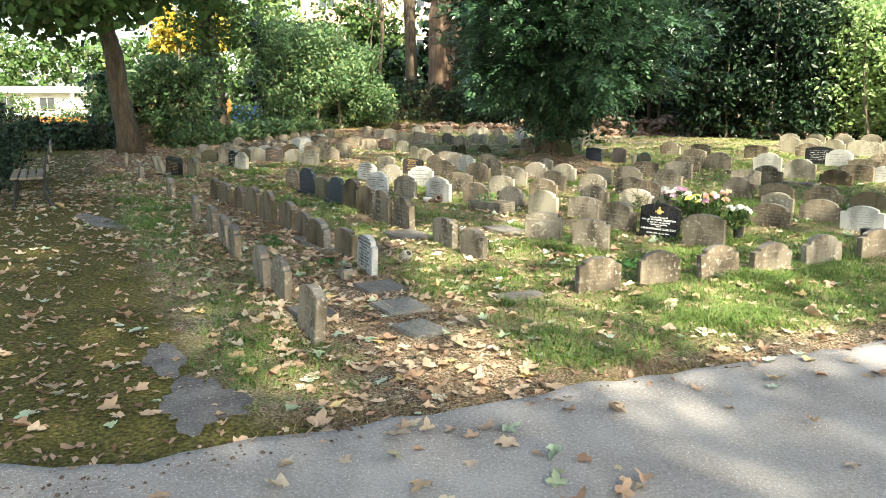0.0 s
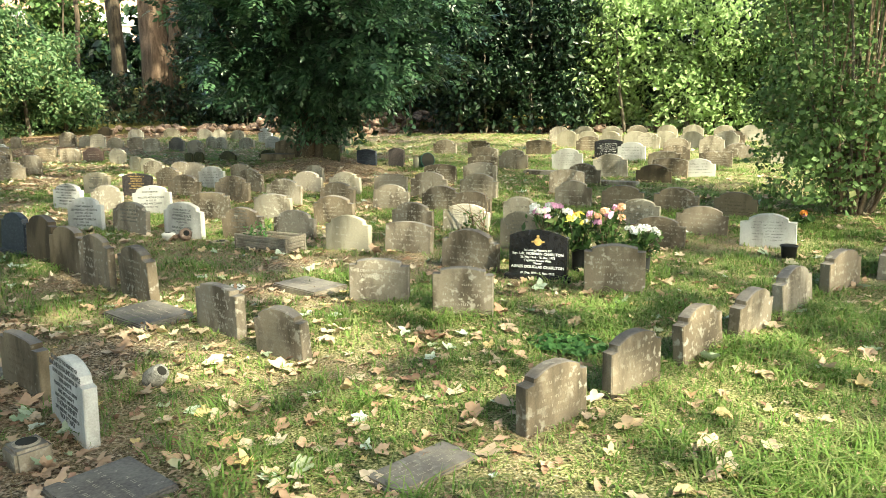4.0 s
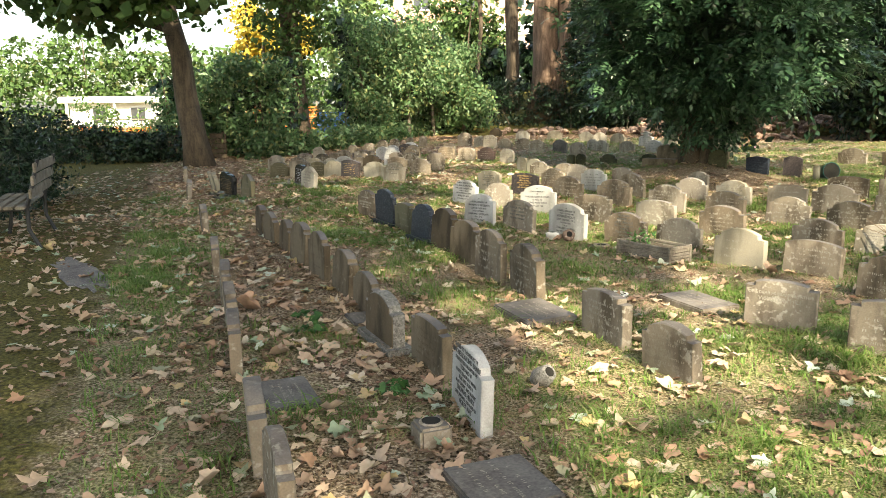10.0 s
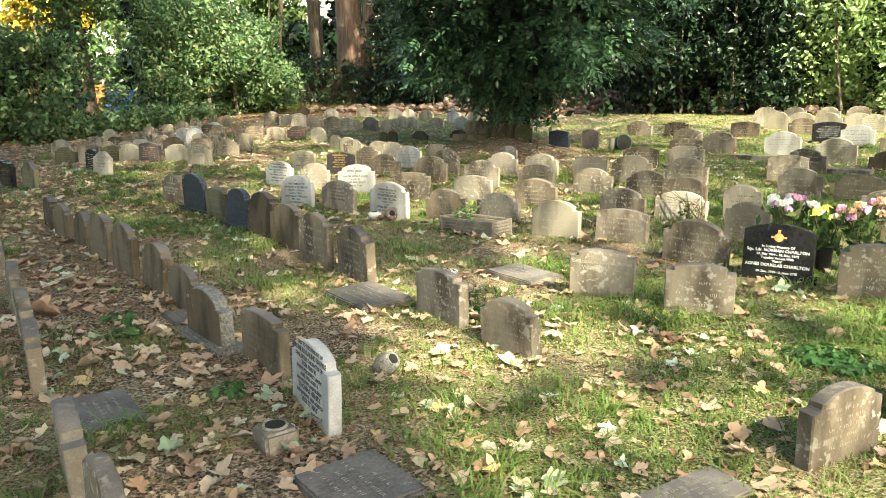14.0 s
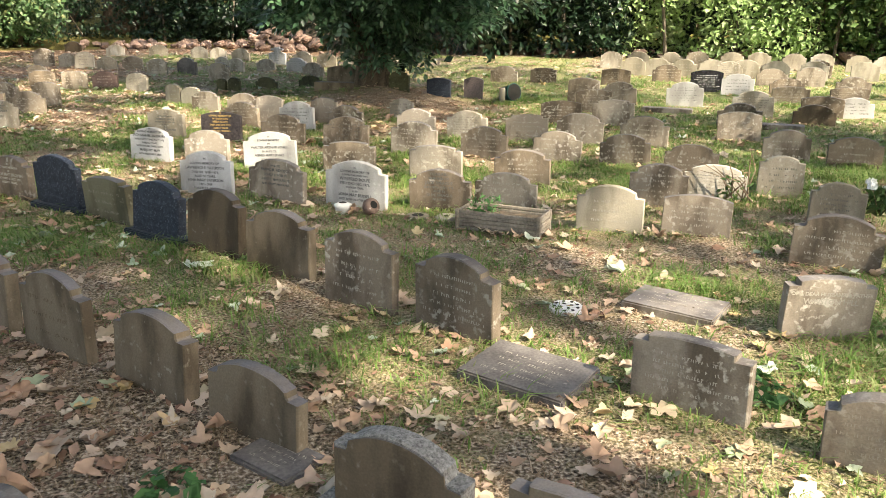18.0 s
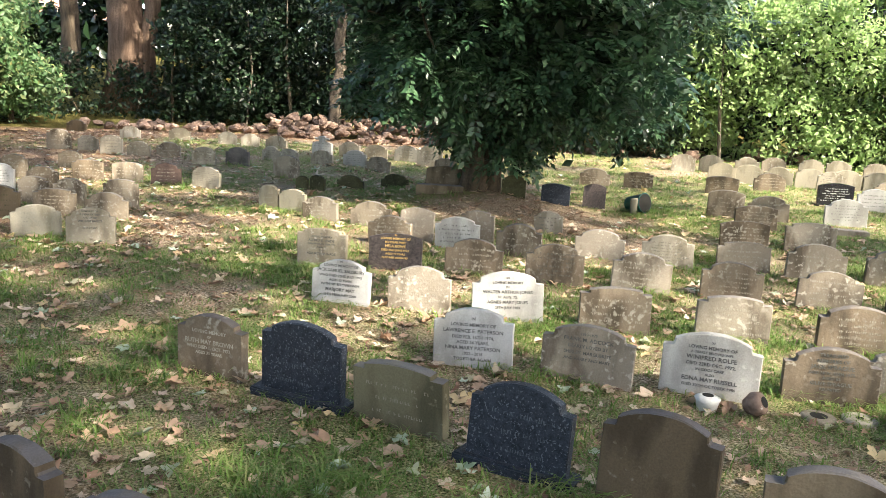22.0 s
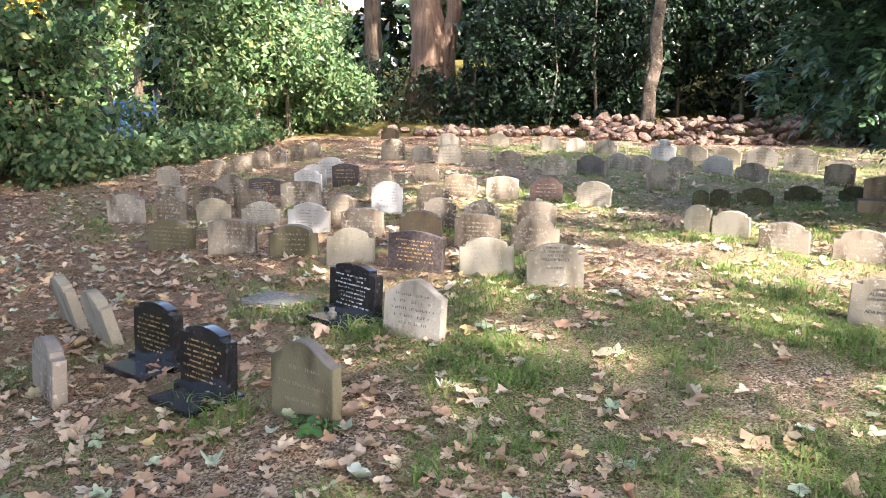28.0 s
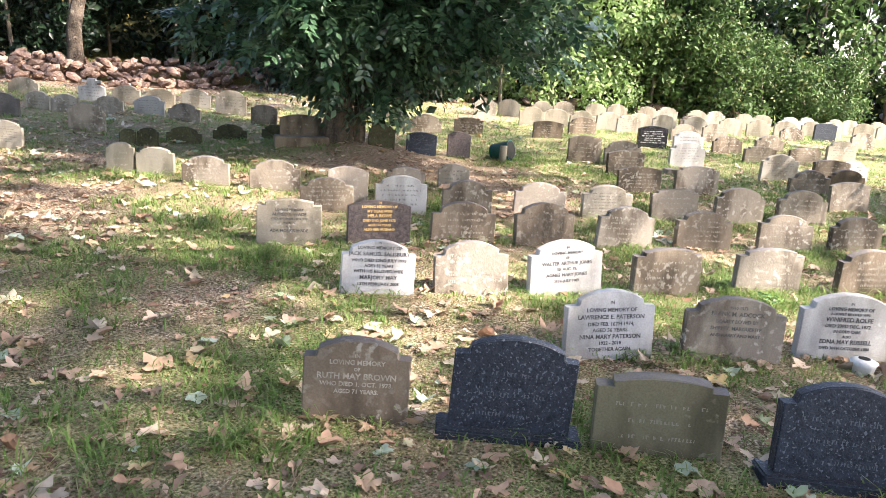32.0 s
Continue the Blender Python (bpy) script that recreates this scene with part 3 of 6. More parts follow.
    bp.inputs["Strength"].default_value, bp.inputs["Distance"].default_value = 1.0, 0.024
    l.new(tex(60, 9), bp.inputs["Height"])
    l.new(bp.outputs[0], bs.inputs["Normal"])
    tagged(new("ground", me), "worn grass with bare soil, moss and leaf litter", "ground", kind="structure")


build_ground()


def build_road():
    """Worn tarmac drive with a crumbling edge."""
    verts, tris = [], []
    us, vs = np.arange(-14, 34, 0.16), [0, 0.05, 0.12, 0.3, 0.7, 1.3, 2.2, 3.4, 5.0]
    dx, dy = 0.73, 0.68
    for u in us:
        x0, y0 = 2.83 + dx * u, 4.98 + dy * u
        w = 0.10 * noise.noise((x0 * 1.3, y0 * 1.3, 5)) + 0.06 * noise.noise((x0 * 5, y0 * 5, 5)) + 0.03 * noise.noise((x0 * 14, y0 * 14, 5))
        w += edge_drift(u)
        if u < -1.0:
            w -= 0.30 * smooth(-1, -2, u)
        for k, v in enumerate(vs):
            x, y = x0 + 0.68 * (v + w), y0 - 0.73 * (v + w)
            verts.append((x, y, lie(x, y) + (-0.02 if k == 0 else 0.030 + 0.006 * min(1, v)) + 0.004 * noise.noise((x * 2, y * 2, 2))))
    k = len(vs)
    for i in range(len(us) - 1):
        for j in range(k - 1):
            a = i * k + j
            tris += [(a, a + 1, a + k + 1), (a, a + k + 1, a + k)]
    me = grid_mesh("road", verts, np.array(tris)[:, ::-1], M_TAR)
    me.polygons.foreach_set("use_smooth", [True] * len(me.polygons))
    tagged(new("road", me), "worn grey tarmac drive with a crumbling edge", "road", kind="structure")


build_road()


# ---- headstones ----
def outline(w, h, style, r):
    """Half-open outline of a stone's face, from the left foot over the top to the right foot."""
    a, pts = w / 2, []
    if style == "arch":          # flat little shoulders, a broad arch between them
        s, e = w * r.uniform(0.11, 0.15), h - w * r.uniform(0.15, 0.19)
        q = 0.42 * (h - e)
        half = [(-a, -0.08), (-a, e - 0.004), (-a + s * 0.85, e), (-a + s * 0.98, e + q * 0.3), (-a + s * 1.05, e + q)]
        k = 12
        for i in range(1, k):
            u = -1 + 2 * i / k
            pts.append(((a - s * 1.05) * u, e + q + (h - e - q) * (1 - abs(u) ** 2.1)))
        pts = half + pts + [(-x, z) for x, z in half[::-1]]
    elif style == "step":        # stepped shoulders and a shallow curve
        s, e = 0.13 * w, h * 0.86
        pts = [(-a, -0.08), (-a, e), (-a + s, e), (-a + s, e + 0.025)]
        for i in range(1, 8):
            u = -1 + 2 * i / 8
            pts.append(((a - s) * u, e + 0.025 + (h - e - 0.025) * (1 - u * u)))
        pts += [(a - s, e + 0.025), (a - s, e), (a, e), (a, -0.08)]
    elif style == "bow":         # one shallow bow
        e = h * 0.87
        pts = [(-a, -0.08), (-a, e)]
        for i in range(1, 9):
            u = -1 + 2 * i / 9
            pts.append((a * u, e + (h - e) * (1 - u * u)))
        pts += [(a, e), (a, -0.08)]
    elif style == "ogee":        # swept shoulders rising to a round head
        e = h * 0.74
        pts = [(-a, -0.08), (-a, e)]
        for i in range(1, 13):
            u = -1 + 2 * i / 13
            pts.append((a * u, e + (h - e) * (0.5 - 0.5 * math.cos(math.pi * (1 - abs(u)) ** 0.85))))
        pts += [(a, e), (a, -0.08)]
    elif style == "round":
        e = h - a * 0.9
        pts = [(-a, -0.08), (-a, e)]
        for i in range(1, 10):
            t = math.pi * (1 - i / 10)
            pts.append((a * math.cos(t), e + (h - e) * math.sin(t)))
        pts += [(a, e), (a, -0.08)]
    elif style == "cross":
        c = w * 0.16
        pts = [(-a, -0.08), (-a, h * 0.62), (-a * 0.6, h * 0.70), (-c, h * 0.72), (-c, h * 0.82), (-2.2 * c, h * 0.82), (-2.2 * c, h * 0.91), (-c, h * 0.91), (-c, h),
               (c, h), (c, h * 0.91), (2.2 * c, h * 0.91), (2.2 * c, h * 0.82), (c, h * 0.82), (c, h * 0.72), (a * 0.6, h * 0.70), (a, h * 0.62), (a, -0.08)]
    return pts


def slab_mesh(name, pts, thick, material, r, chamfer=0.006, worn=0.0025):
    """An upright slab with softened arrises."""
    cx, cz = 0.0, sum(p[1] for p in pts) / len(pts)
    bm = bmesh.new()

    def ring(y, inset):
        out = []
        for x, z in pts:
            d = math.hypot(x - cx, z - cz)
            q = 1 - inset / d
            j = worn * noise.noise((x * 30 + r.random(), z * 30, y * 20))
            out.append(bm.verts.new((cx + (x - cx) * q + j, y, cz + (z - cz) * q + j)))
        return out

    t = thick / 2
    rings = [ring(t, chamfer), ring(t - chamfer, 0), ring(-t + chamfer, 0), ring(-t, chamfer)]
    k = len(pts)
    for a, b in zip(rings, rings[1:]):
        for i in range(k):
            bm.faces.new((a[i], b[i], b[(i + 1) % k], a[(i + 1) % k]))
    bm.faces.new(rings[0])
    bm.faces.new(rings[-1][::-1])
    bmesh.ops.recalc_face_normals(bm, faces=bm.faces[:])
    me = bpy.data.meshes.new(name)
    bm.to_mesh(me)
    bm.free()
    me.materials.append(material)
    return me


def worn_lines(name, w, h, rows, material, r, y):
    """Worn lettering that can no longer be read: short strokes in centred lines."""
    verts, faces = [], []
    z = h * 0.84
    size = min(0.017, h * 0.5 / rows * 0.5)
    for row in range(rows):
        z -= h * 0.62 / rows
        wide = w * r.uniform(0.45, 0.82)
        x = -wide / 2
        while x < wide / 2:
            if r.random() < 0.14:
                x += size * 0.9
                continue
            sw = size * r.uniform(0.35, 0.7)
            if r.random() < 0.82:
                top = z + size * r.uniform(0.75, 1.0)
                lean = r.uniform(-0.2, 0.2) * size
                i = len(verts)
                verts += [(x, y, z), (x + sw * 0.45, y, z), (x + sw * 0.45 + lean, y, top), (x + lean, y, top)]
                faces.append((i, i + 1, i + 2, i + 3))
                if r.random() < 0.7:
                    i = len(verts)
                    zz = z + size * r.choice((0, 0.4, 0.75))
                    verts += [(x, y, zz), (x + sw, y, zz), (x + sw, y, zz + size * 0.22), (x, y, zz + size * 0.22)]
                    faces.append((i, i + 1, i + 2, i + 3))
            x += sw + size * 0.25
    return mesh_of(name, verts, faces, material)


def letters(name, lines, material, y, parent, label=""):
    """Cut lettering: lines of (text, height, z)."""
    verts, faces = [], []
    for text, size, z in lines:
        cu = bpy.data.curves.new("line", "FONT")
        cu.body, cu.size, cu.align_x, cu.resolution_u = text, size * 1.5, "CENTER", 2
        cu.extrude = 0.0006
        cu.offset = size * 0.03
        ob = bpy.data.objects.new("line", cu)
        scene.collection.objects.link(ob)
        me = bpy.data.meshes.new_from_object(ob.evaluated_get(bpy.context.evaluated_depsgraph_get()))
        k = len(verts)
        verts += [(v.co.x, y - v.co.z, v.co.y + z) for v in me.vertices]
        faces += [tuple(k + i for i in p.vertices) for p in me.polygons]
        bpy.data.objects.remove(ob)
        bpy.data.curves.remove(cu)
        bpy.data.meshes.remove(me)
    return tagged(child(name, mesh_of(name, verts, faces, material), parent, label), kind="stuff")


KINDS = {
    "g": (M_STONE, "arch", "weathered grey-brown headstone with a low arched top", M_WORN),
    "shoulder": (M_STONE, "step", "weathered grey headstone with stepped shoulders", M_WORN),
    "cap": (M_STONE, "arch", "grey headstone with dark worn lettering", M_LETTER),
    "capbrown": (M_STONE, "arch", "brown-grey headstone with a carved scene", M_WORN),
    "pale": (M_PALE, "arch", "pale grey headstone with faint lettering", M_LETTER),
    "cream": (M_CREAM, "arch", "cream limestone headstone with an arched top", M_WORN),
    "lime": (M_PALE, "arch", "pale greenish headstone with black lettering", M_LETTER),
    "white": (M_WHITE, "arch", "white marble headstone with black lettering", M_LEAD),
    "blue": (M_SLATE, "arch", "blue-black slate headstone on a narrow plinth", M_CUT),
    "slate": (M_SLATE, "bow", "dark blue-grey slate headstone", M_CUT),
    "black": (M_BLACK, "bow", "polished black granite headstone with pale lettering", M_SILVER),
    "blackrim": (M_SPECK, "bow", "black headstone with a pale edge", M_SPECK),
    "goldblack": (M_SPECK, "bow", "dark mottled granite headstone with gilt lettering", M_GOLD),
    "red": (M_RED, "arch", "dark red granite headstone with faint lettering", M_WORN),
    "darkolive": (M_DARK_OLIVE, "arch", "dark olive headstone under the tree", M_DARK_OLIVE),
    "dark": (M_ROWA, "arch", "dark brown weathered headstone", M_DARK_OLIVE),
    "rowa": (M_ROWA, "arch", "dark brown weathered headstone with a low arched top", M_ROWA),
    "olive": (M_OLIVE, "ogee", "greenish weathered headstone with swept shoulders", M_OLIVE),
    "grey": (M_TABLET, "arch", "plain slate-grey headstone with a low arched top", M_LETTER),
    "granite": (M_GRANITE, "arch", "speckled grey granite headstone on a plinth", M_GRANITE),
    "narrow": (M_PALE, "round", "narrow pale headstone with a rounded top", M_PALE),
    "cross": (M_WHITE, "cross", "white headstone topped by a small cross", M_LEAD),
}


def stone(x, y, turn, w, h, kind, text=(), lean=None, side=None, plain=False, style="", label=""):
    """A headstone, its foot in the turf; turn is the heading of its face from left to right."""
    material, shape, words, ink = KINDS[kind]
    r = random.Random(int(x * 1000) * 7919 + int(y * 1000))
    if kind == "g" and not style:
        shape = r.choice(("arch", "arch", "arch", "arch", "arch", "step", "bow"))
    if style:
        shape = style
    lean = r.uniform(-5, 3) if lean is None else lean
    side = r.uniform(-2.2, 2.2) if side is None else side
    m = pose(x, y, height(x, y), lean, side, turn + r.uniform(-2.5, 2.5))
    thing = empty("headstone", m, label or words, "headstone", "headstones of the burial ground")
    thick = r.uniform(0.055, 0.075) if material not in (M_BLACK, M_SPECK) else 0.06
    child("slab", slab_mesh("slab", outline(w, h, shape, r), thick, material, r), thing)
    if kind in ("blue", "granite", "black"):
        part("plinth", box(w + 0.09, thick + 0.09, 0.09, 0.008, 2, (0, 0, -0.055)), material, thing)
    if kind == "granite":
        child("face_panel", slab_mesh("face_panel", [(px * 0.97, pz * 0.97) for px, pz in outline(w, h, shape, random.Random(1))], 0.006, M_ROWA, r, 0.002, 0), thing, "smooth brown stone face", Matrix.Translation((0, -thick / 2 - 0.002, 0)))
    face = -thick / 2 - 0.0015
    if text:
        letters("inscription", text, ink, face, thing)
    elif y < 26:
        ink = (M_ROWA if kind == "rowa" else M_FAINT) if plain else ink
        rows = r.choice((4, 5, 6, 7)) if kind in ("white", "pale", "cap", "goldblack", "lime", "black") else r.choice((3, 4, 5))
        tagged(child("inscription", worn_lines("inscription", w, h, rows, ink, r, face), thing), kind="stuff")
    return thing



# ---- wording that can be read ----
WORDS_B = (("IN", 0.016, 0.290), ("LOVING MEMORY OF", 0.019, 0.250), ("LAWRENCE E. PATERSON", 0.021, 0.212), ("DIED FEB. 16TH 1974,", 0.018, 0.176),
              ("AGED 56 YEARS.", 0.018, 0.144), ("NINA MARY PATERSON", 0.021, 0.108), ("1922 - 2018", 0.017, 0.076), ("TOGETHER AGAIN", 0.018, 0.042))
WORDS_C = (("IN", 0.013, 0.295), ("LOVING MEMORY OF", 0.018, 0.262), ("JACK SAMUEL SALISBURY", 0.021, 0.224), ("WHO DIED 22ND JULY 1973", 0.017, 0.188),
               ("AGED 53 YEARS", 0.016, 0.156), ("WITH HIS BELOVED WIFE", 0.017, 0.124), ("MARJORY MAY", 0.022, 0.084), ("13TH FEBRUARY 2008", 0.017, 0.048))
WORDS_D = (("IN", 0.015, 0.300), ("LOVING MEMORY", 0.018, 0.264), ("OF", 0.015, 0.234), ("WALTER ARTHUR JONES", 0.021, 0.196), ("30. AUG. 72.", 0.018, 0.160),
           ("AGNES MARY JONES", 0.021, 0.122), ("25TH JULY 1983", 0.017, 0.084))
WORDS_E = (("IN", 0.013, 0.312), ("LOVING MEMORY OF", 0.018, 0.280), ("A DEARLY BELOVED WIFE", 0.013, 0.254), ("WINIFRED ROLFE", 0.023, 0.218), ("DIED 23RD DEC. 1972.", 0.018, 0.184),
           ("IN GODS CARE.", 0.015, 0.154), ("ALSO", 0.014, 0.126), ("EDNA MAY RUSSELL", 0.022, 0.092), ("DIED 30TH OCTOBER 1980", 0.016, 0.058))
WORDS_F = (("1910-1973", 0.015, 0.280), ("FRANK M. ADCOCK", 0.021, 0.244), ("DEARLY LOVED BY", 0.018, 0.206), ("SHIRLEY, MARGUERITE", 0.018, 0.168), ("AND HARRY AND MARY", 0.016, 0.132))
WORDS_G = (("TREASURED", 0.018, 0.285), ("MEMORIES OF", 0.018, 0.252), ("JACK SPRAGUE", 0.022, 0.214), ("DIED NOV. 15TH 1973.", 0.016, 0.182), ("AGED 83", 0.016, 0.152),
             ("OLIVE SPRAGUE", 0.020, 0.118), ("REUNITED", 0.016, 0.086))
WORDS_H = (("IN", 0.012, 0.270), ("LOVING MEMORY", 0.016, 0.242), ("ALFRED E. WADE", 0.020, 0.208), ("DIED SEPTEMBER 12TH 1974", 0.013, 0.180), ("AGED 71", 0.014, 0.152),
          ("ALSO", 0.012, 0.126), ("ADA MORRIS WADE", 0.019, 0.094))
WORDS_I = (("IN", 0.014, 0.290), ("LOVING MEMORY OF", 0.018, 0.258), ("MY DEAR WIFE", 0.018, 0.226), ("HELA ROWE", 0.021, 0.192), ("DIED 2ND JUNE 1973.", 0.017, 0.160),
          ("AGED 73 YEARS", 0.016, 0.128), ("ALSO HER HUSBAND", 0.016, 0.096))
WORDS_J = (("MEMORIES OF", 0.015, 0.280), ("A DEAR FATHER", 0.016, 0.250), ("AND SISTER", 0.015, 0.222), ("WILLIAM BAILEY", 0.019, 0.190), ("EVER LOVED", 0.015, 0.130))
WORDS_K = (("OF A DEAR HUSBAND & FATHER", 0.017, 0.222), ("WINSTON HILL", 0.024, 0.182))
WORDS_L = (("IN", 0.014, 0.270), ("LOVING MEMORY", 0.018, 0.240), ("OF", 0.013, 0.214), ("RUTH MAY BROWN", 0.023, 0.180), ("WHO DIED 1. OCT. 1973.", 0.017, 0.150), ("AGED 71 YEARS.", 0.016, 0.120))
WORDS_M = (("SACRED TO THE MEMORY OF", 0.016, 0.300), ("SIMONE ROSALIND RAWLE", 0.021, 0.268), ("DEAR LITTLE DAUGHTER OF", 0.016, 0.240), ("TOM AND VI", 0.018, 0.212),
           ("PASSED PEACEFULLY AWAY", 0.015, 0.186), ("AUG. 1952 AGED 4", 0.016, 0.160), ("ALSO DADDY AND MUMMY", 0.015, 0.134), ("THOMAS HENRY", 0.022, 0.104),
           ("2ND JANUARY 1963 AGED 53", 0.015, 0.078), ("VIOLET MAY", 0.022, 0.048))


def stone_rows():
    stone(-0.22, 9.86, -46, 0.46, 0.33, "rowa", plain=True)
    stone(-6.66, 18.59, -8, 0.50, 0.33, "olive", style="arch", plain=True, label="pale greenish headstone with a low arched top")
    stone(-5.92, 18.20, -8, 0.48, 0.33, "g")
    stone(-5.24, 17.83, -8, 0.45, 0.30, "olive", style="arch", plain=True, label="pale greenish headstone with a low arched top")
    stone(-4.66, 17.39, -8, 0.41, 0.30, "cream")
    stone(-4.08, 16.98, -23, 0.48, 0.31, "goldblack")
    stone(-3.52, 16.84, -3, 0.42, 0.30, "cream")
    stone(-3.02, 16.59, -9, 0.42, 0.32, "pale", text=WORDS_J)
    stone(-7.84, 20.22, -8, 0.47, 0.37, "g")
    stone(-7.34, 20.32, -8, 0.45, 0.31, "g")
    stone(-6.71, 20.08, -8, 0.43, 0.30, "cream")
    stone(-6.02, 19.64, -8, 0.45, 0.27, "pale")
    stone(-5.34, 18.99, -8, 0.46, 0.32, "white")
    stone(-4.70, 18.53, -8, 0.42, 0.30, "g")
    stone(-4.09, 17.85, -8, 0.39, 0.34, "dark")
    stone(-3.58, 17.90, -8, 0.42, 0.30, "g")
    stone(-3.07, 17.78, -8, 0.43, 0.29, "g")
    stone(-7.61, 21.08, -8, 0.42, 0.34, "g")
    stone(-7.04, 20.96, -8, 0.49, 0.34, "g")
    stone(-6.33, 20.33, -8, 0.42, 0.34, "g")
    stone(-5.80, 20.77, -8, 0.53, 0.34, "g")
    stone(-5.04, 19.28, -8, 0.31, 0.34, "g")
    stone(-4.59, 19.73, -8, 0.36, 0.38, "white")
    stone(-4.06, 19.55, -8, 0.36, 0.34, "g")
    stone(-3.95, 18.62, -8, 0.32, 0.34, "g")
    stone(-3.53, 18.39, -8, 0.34, 0.34, "g")
    stone(-3.00, 18.36, -8, 0.37, 0.34, "g")
    stone(-8.44, 23.13, -8, 0.37, 0.32, "pale")
    stone(-7.97, 24.20, -8, 0.34, 0.27, "g")
    stone(-7.67, 24.64, -8, 0.33, 0.29, "g")
    stone(-7.46, 25.04, -8, 0.33, 0.34, "g")
    stone(-7.21, 25.32, -8, 0.32, 0.34, "g")
    stone(-6.98, 25.93, -8, 0.26, 0.32, "g")
    stone(-6.74, 26.35, -8, 0.27, 0.31, "g")
    stone(-7.17, 22.23, -8, 0.44, 0.34, "g")
    stone(-6.65, 22.16, -8, 0.47, 0.27, "goldblack")
    stone(-5.99, 22.14, -8, 0.41, 0.34, "white")
    stone(-6.02, 22.73, -8, 0.39, 0.34, "white")
    stone(-5.91, 23.60, -8, 0.43, 0.34, "white")
    stone(-5.48, 22.42, -8, 0.41, 0.34, "goldblack")
    stone(-4.84, 21.43, -8, 0.39, 0.34, "g")
    stone(-4.26, 22.26, -8, 0.35, 0.27, "g")
    stone(-3.76, 20.82, -8, 0.41, 0.29, "g")
    stone(-3.23, 20.68, -8, 0.41, 0.29, "g")
    stone(-2.70, 20.45, -8, 0.40, 0.30, "red")
    stone(-2.16, 20.19, -33, 0.44, 0.29, "pale")
    stone(-5.07, 25.47, -8, 0.44, 0.39, "g")
    stone(-4.50, 25.16, -8, 0.37, 0.28, "pale")
    stone(-3.99, 24.50, -8, 0.40, 0.35, "pale")
    stone(-3.49, 24.27, -8, 0.41, 0.26, "pale")
    stone(-2.96, 24.15, -8, 0.42, 0.27, "g")
    stone(-2.31, 23.06, -8, 0.39, 0.30, "pale")
    stone(-1.74, 23.09, -33, 0.47, 0.31, "grey")
    stone(-1.14, 24.01, -33, 0.35, 0.27, "pale")
    stone(-0.84, 23.60, -33, 0.41, 0.27, "pale")
    stone(-0.99, 21.63, -33, 0.46, 0.35, "g")
    stone(-0.23, 23.60, -33, 0.44, 0.26, "pale")
    stone(0.39, 23.63, -33, 0.47, 0.30, "white")
    stone(0.71, 22.97, -33, 0.49, 0.28, "g")
    stone(1.99, 24.28, -33, 0.53, 0.42, "pale")
    stone(1.91, 22.71, -33, 0.42, 0.34, "g")
    stone(-4.10, 28.00, -8, 0.45, 0.27, "pale")
    stone(-3.02, 27.74, -8, 0.47, 0.28, "pale")
    stone(-1.96, 27.14, -8, 0.41, 0.28, "pale")
    stone(-1.48, 26.74, -8, 0.40, 0.28, "pale")
    stone(-0.93, 26.47, -33, 0.52, 0.28, "pale")
    stone(-0.03, 25.46, -33, 0.45, 0.39, "cross")
    stone(0.55, 25.50, -33, 0.48, 0.32, "pale")
    stone(1.08, 25.30, -33, 0.50, 0.32, "pale")
    stone(1.74, 25.35, -33, 0.53, 0.34, "pale")
    stone(-5.54, 29.77, -8, 0.45, 0.28, "dark")
    stone(-0.85, 20.34, -33, 0.18, 0.20, "darkolive")
    stone(-0.64, 20.28, -33, 0.23, 0.22, "darkolive")
    stone(-0.13, 20.53, -33, 0.42, 0.20, "darkolive")
    stone(0.62, 20.92, -33, 0.44, 0.21, "darkolive")
    stone(1.32, 21.00, -33, 0.39, 0.21, "darkolive")
    stone(-1.37, 18.67, -33, 0.26, 0.28, "cream")
    stone(-1.10, 18.48, -33, 0.35, 0.26, "cream")
    stone(-1.88, 13.43, -36, 0.42, 0.34, "g", text=WORDS_L)
    stone(-1.42, 13.03, -36, 0.48, 0.42, "blue")
    stone(-0.98, 12.65, -42, 0.50, 0.33, "olive", style="step", plain=True, label="plain greenish headstone with stepped shoulders")
    stone(-0.57, 12.14, -42, 0.47, 0.39, "blue")
    stone(-0.38, 13.42, -27, 0.48, 0.36, "white", text=WORDS_B)
    stone(0.20, 13.08, -33, 0.53, 0.34, "cap", text=WORDS_F)
    stone(0.82, 12.80, -32, 0.53, 0.37, "white", text=WORDS_E)
    stone(-1.02, 14.64, -26, 0.43, 0.31, "white", text=WORDS_C)
    stone(-0.48, 14.43, -22, 0.46, 0.32, "capbrown")
    stone(0.12, 14.22, -19, 0.51, 0.35, "white", text=WORDS_D)
    stone(0.85, 14.00, -22, 0.50, 0.32, "g")
    stone(1.62, 13.72, -26, 0.50, 0.34, "g")
    stone(2.34, 13.36, -27, 0.50, 0.34, "g")
    stone(-1.04, 15.75, -23, 0.44, 0.32, "pale", text=WORDS_H, style="step")
    stone(-0.44, 15.54, -23, 0.46, 0.31, "goldblack", text=WORDS_I)
    stone(0.22, 15.40, -22, 0.50, 0.31, "g")
    stone(0.89, 15.20, -22, 0.50, 0.35, "cap")
    stone(1.60, 14.99, -23, 0.50, 0.35, "g")
    stone(2.31, 14.72, -28, 0.50, 0.33, "g")
    stone(2.99, 14.36, -29, 0.50, 0.32, "g")
    stone(3.61, 14.05, -28, 0.50, 0.32, "g")
    stone(-0.28, 16.60, -28, 0.44, 0.29, "g")
    stone(0.38, 16.47, -28, 0.45, 0.33, "white")
    stone(0.97, 16.28, -28, 0.45, 0.34, "g")
    stone(1.81, 16.21, -28, 0.50, 0.30, "g")
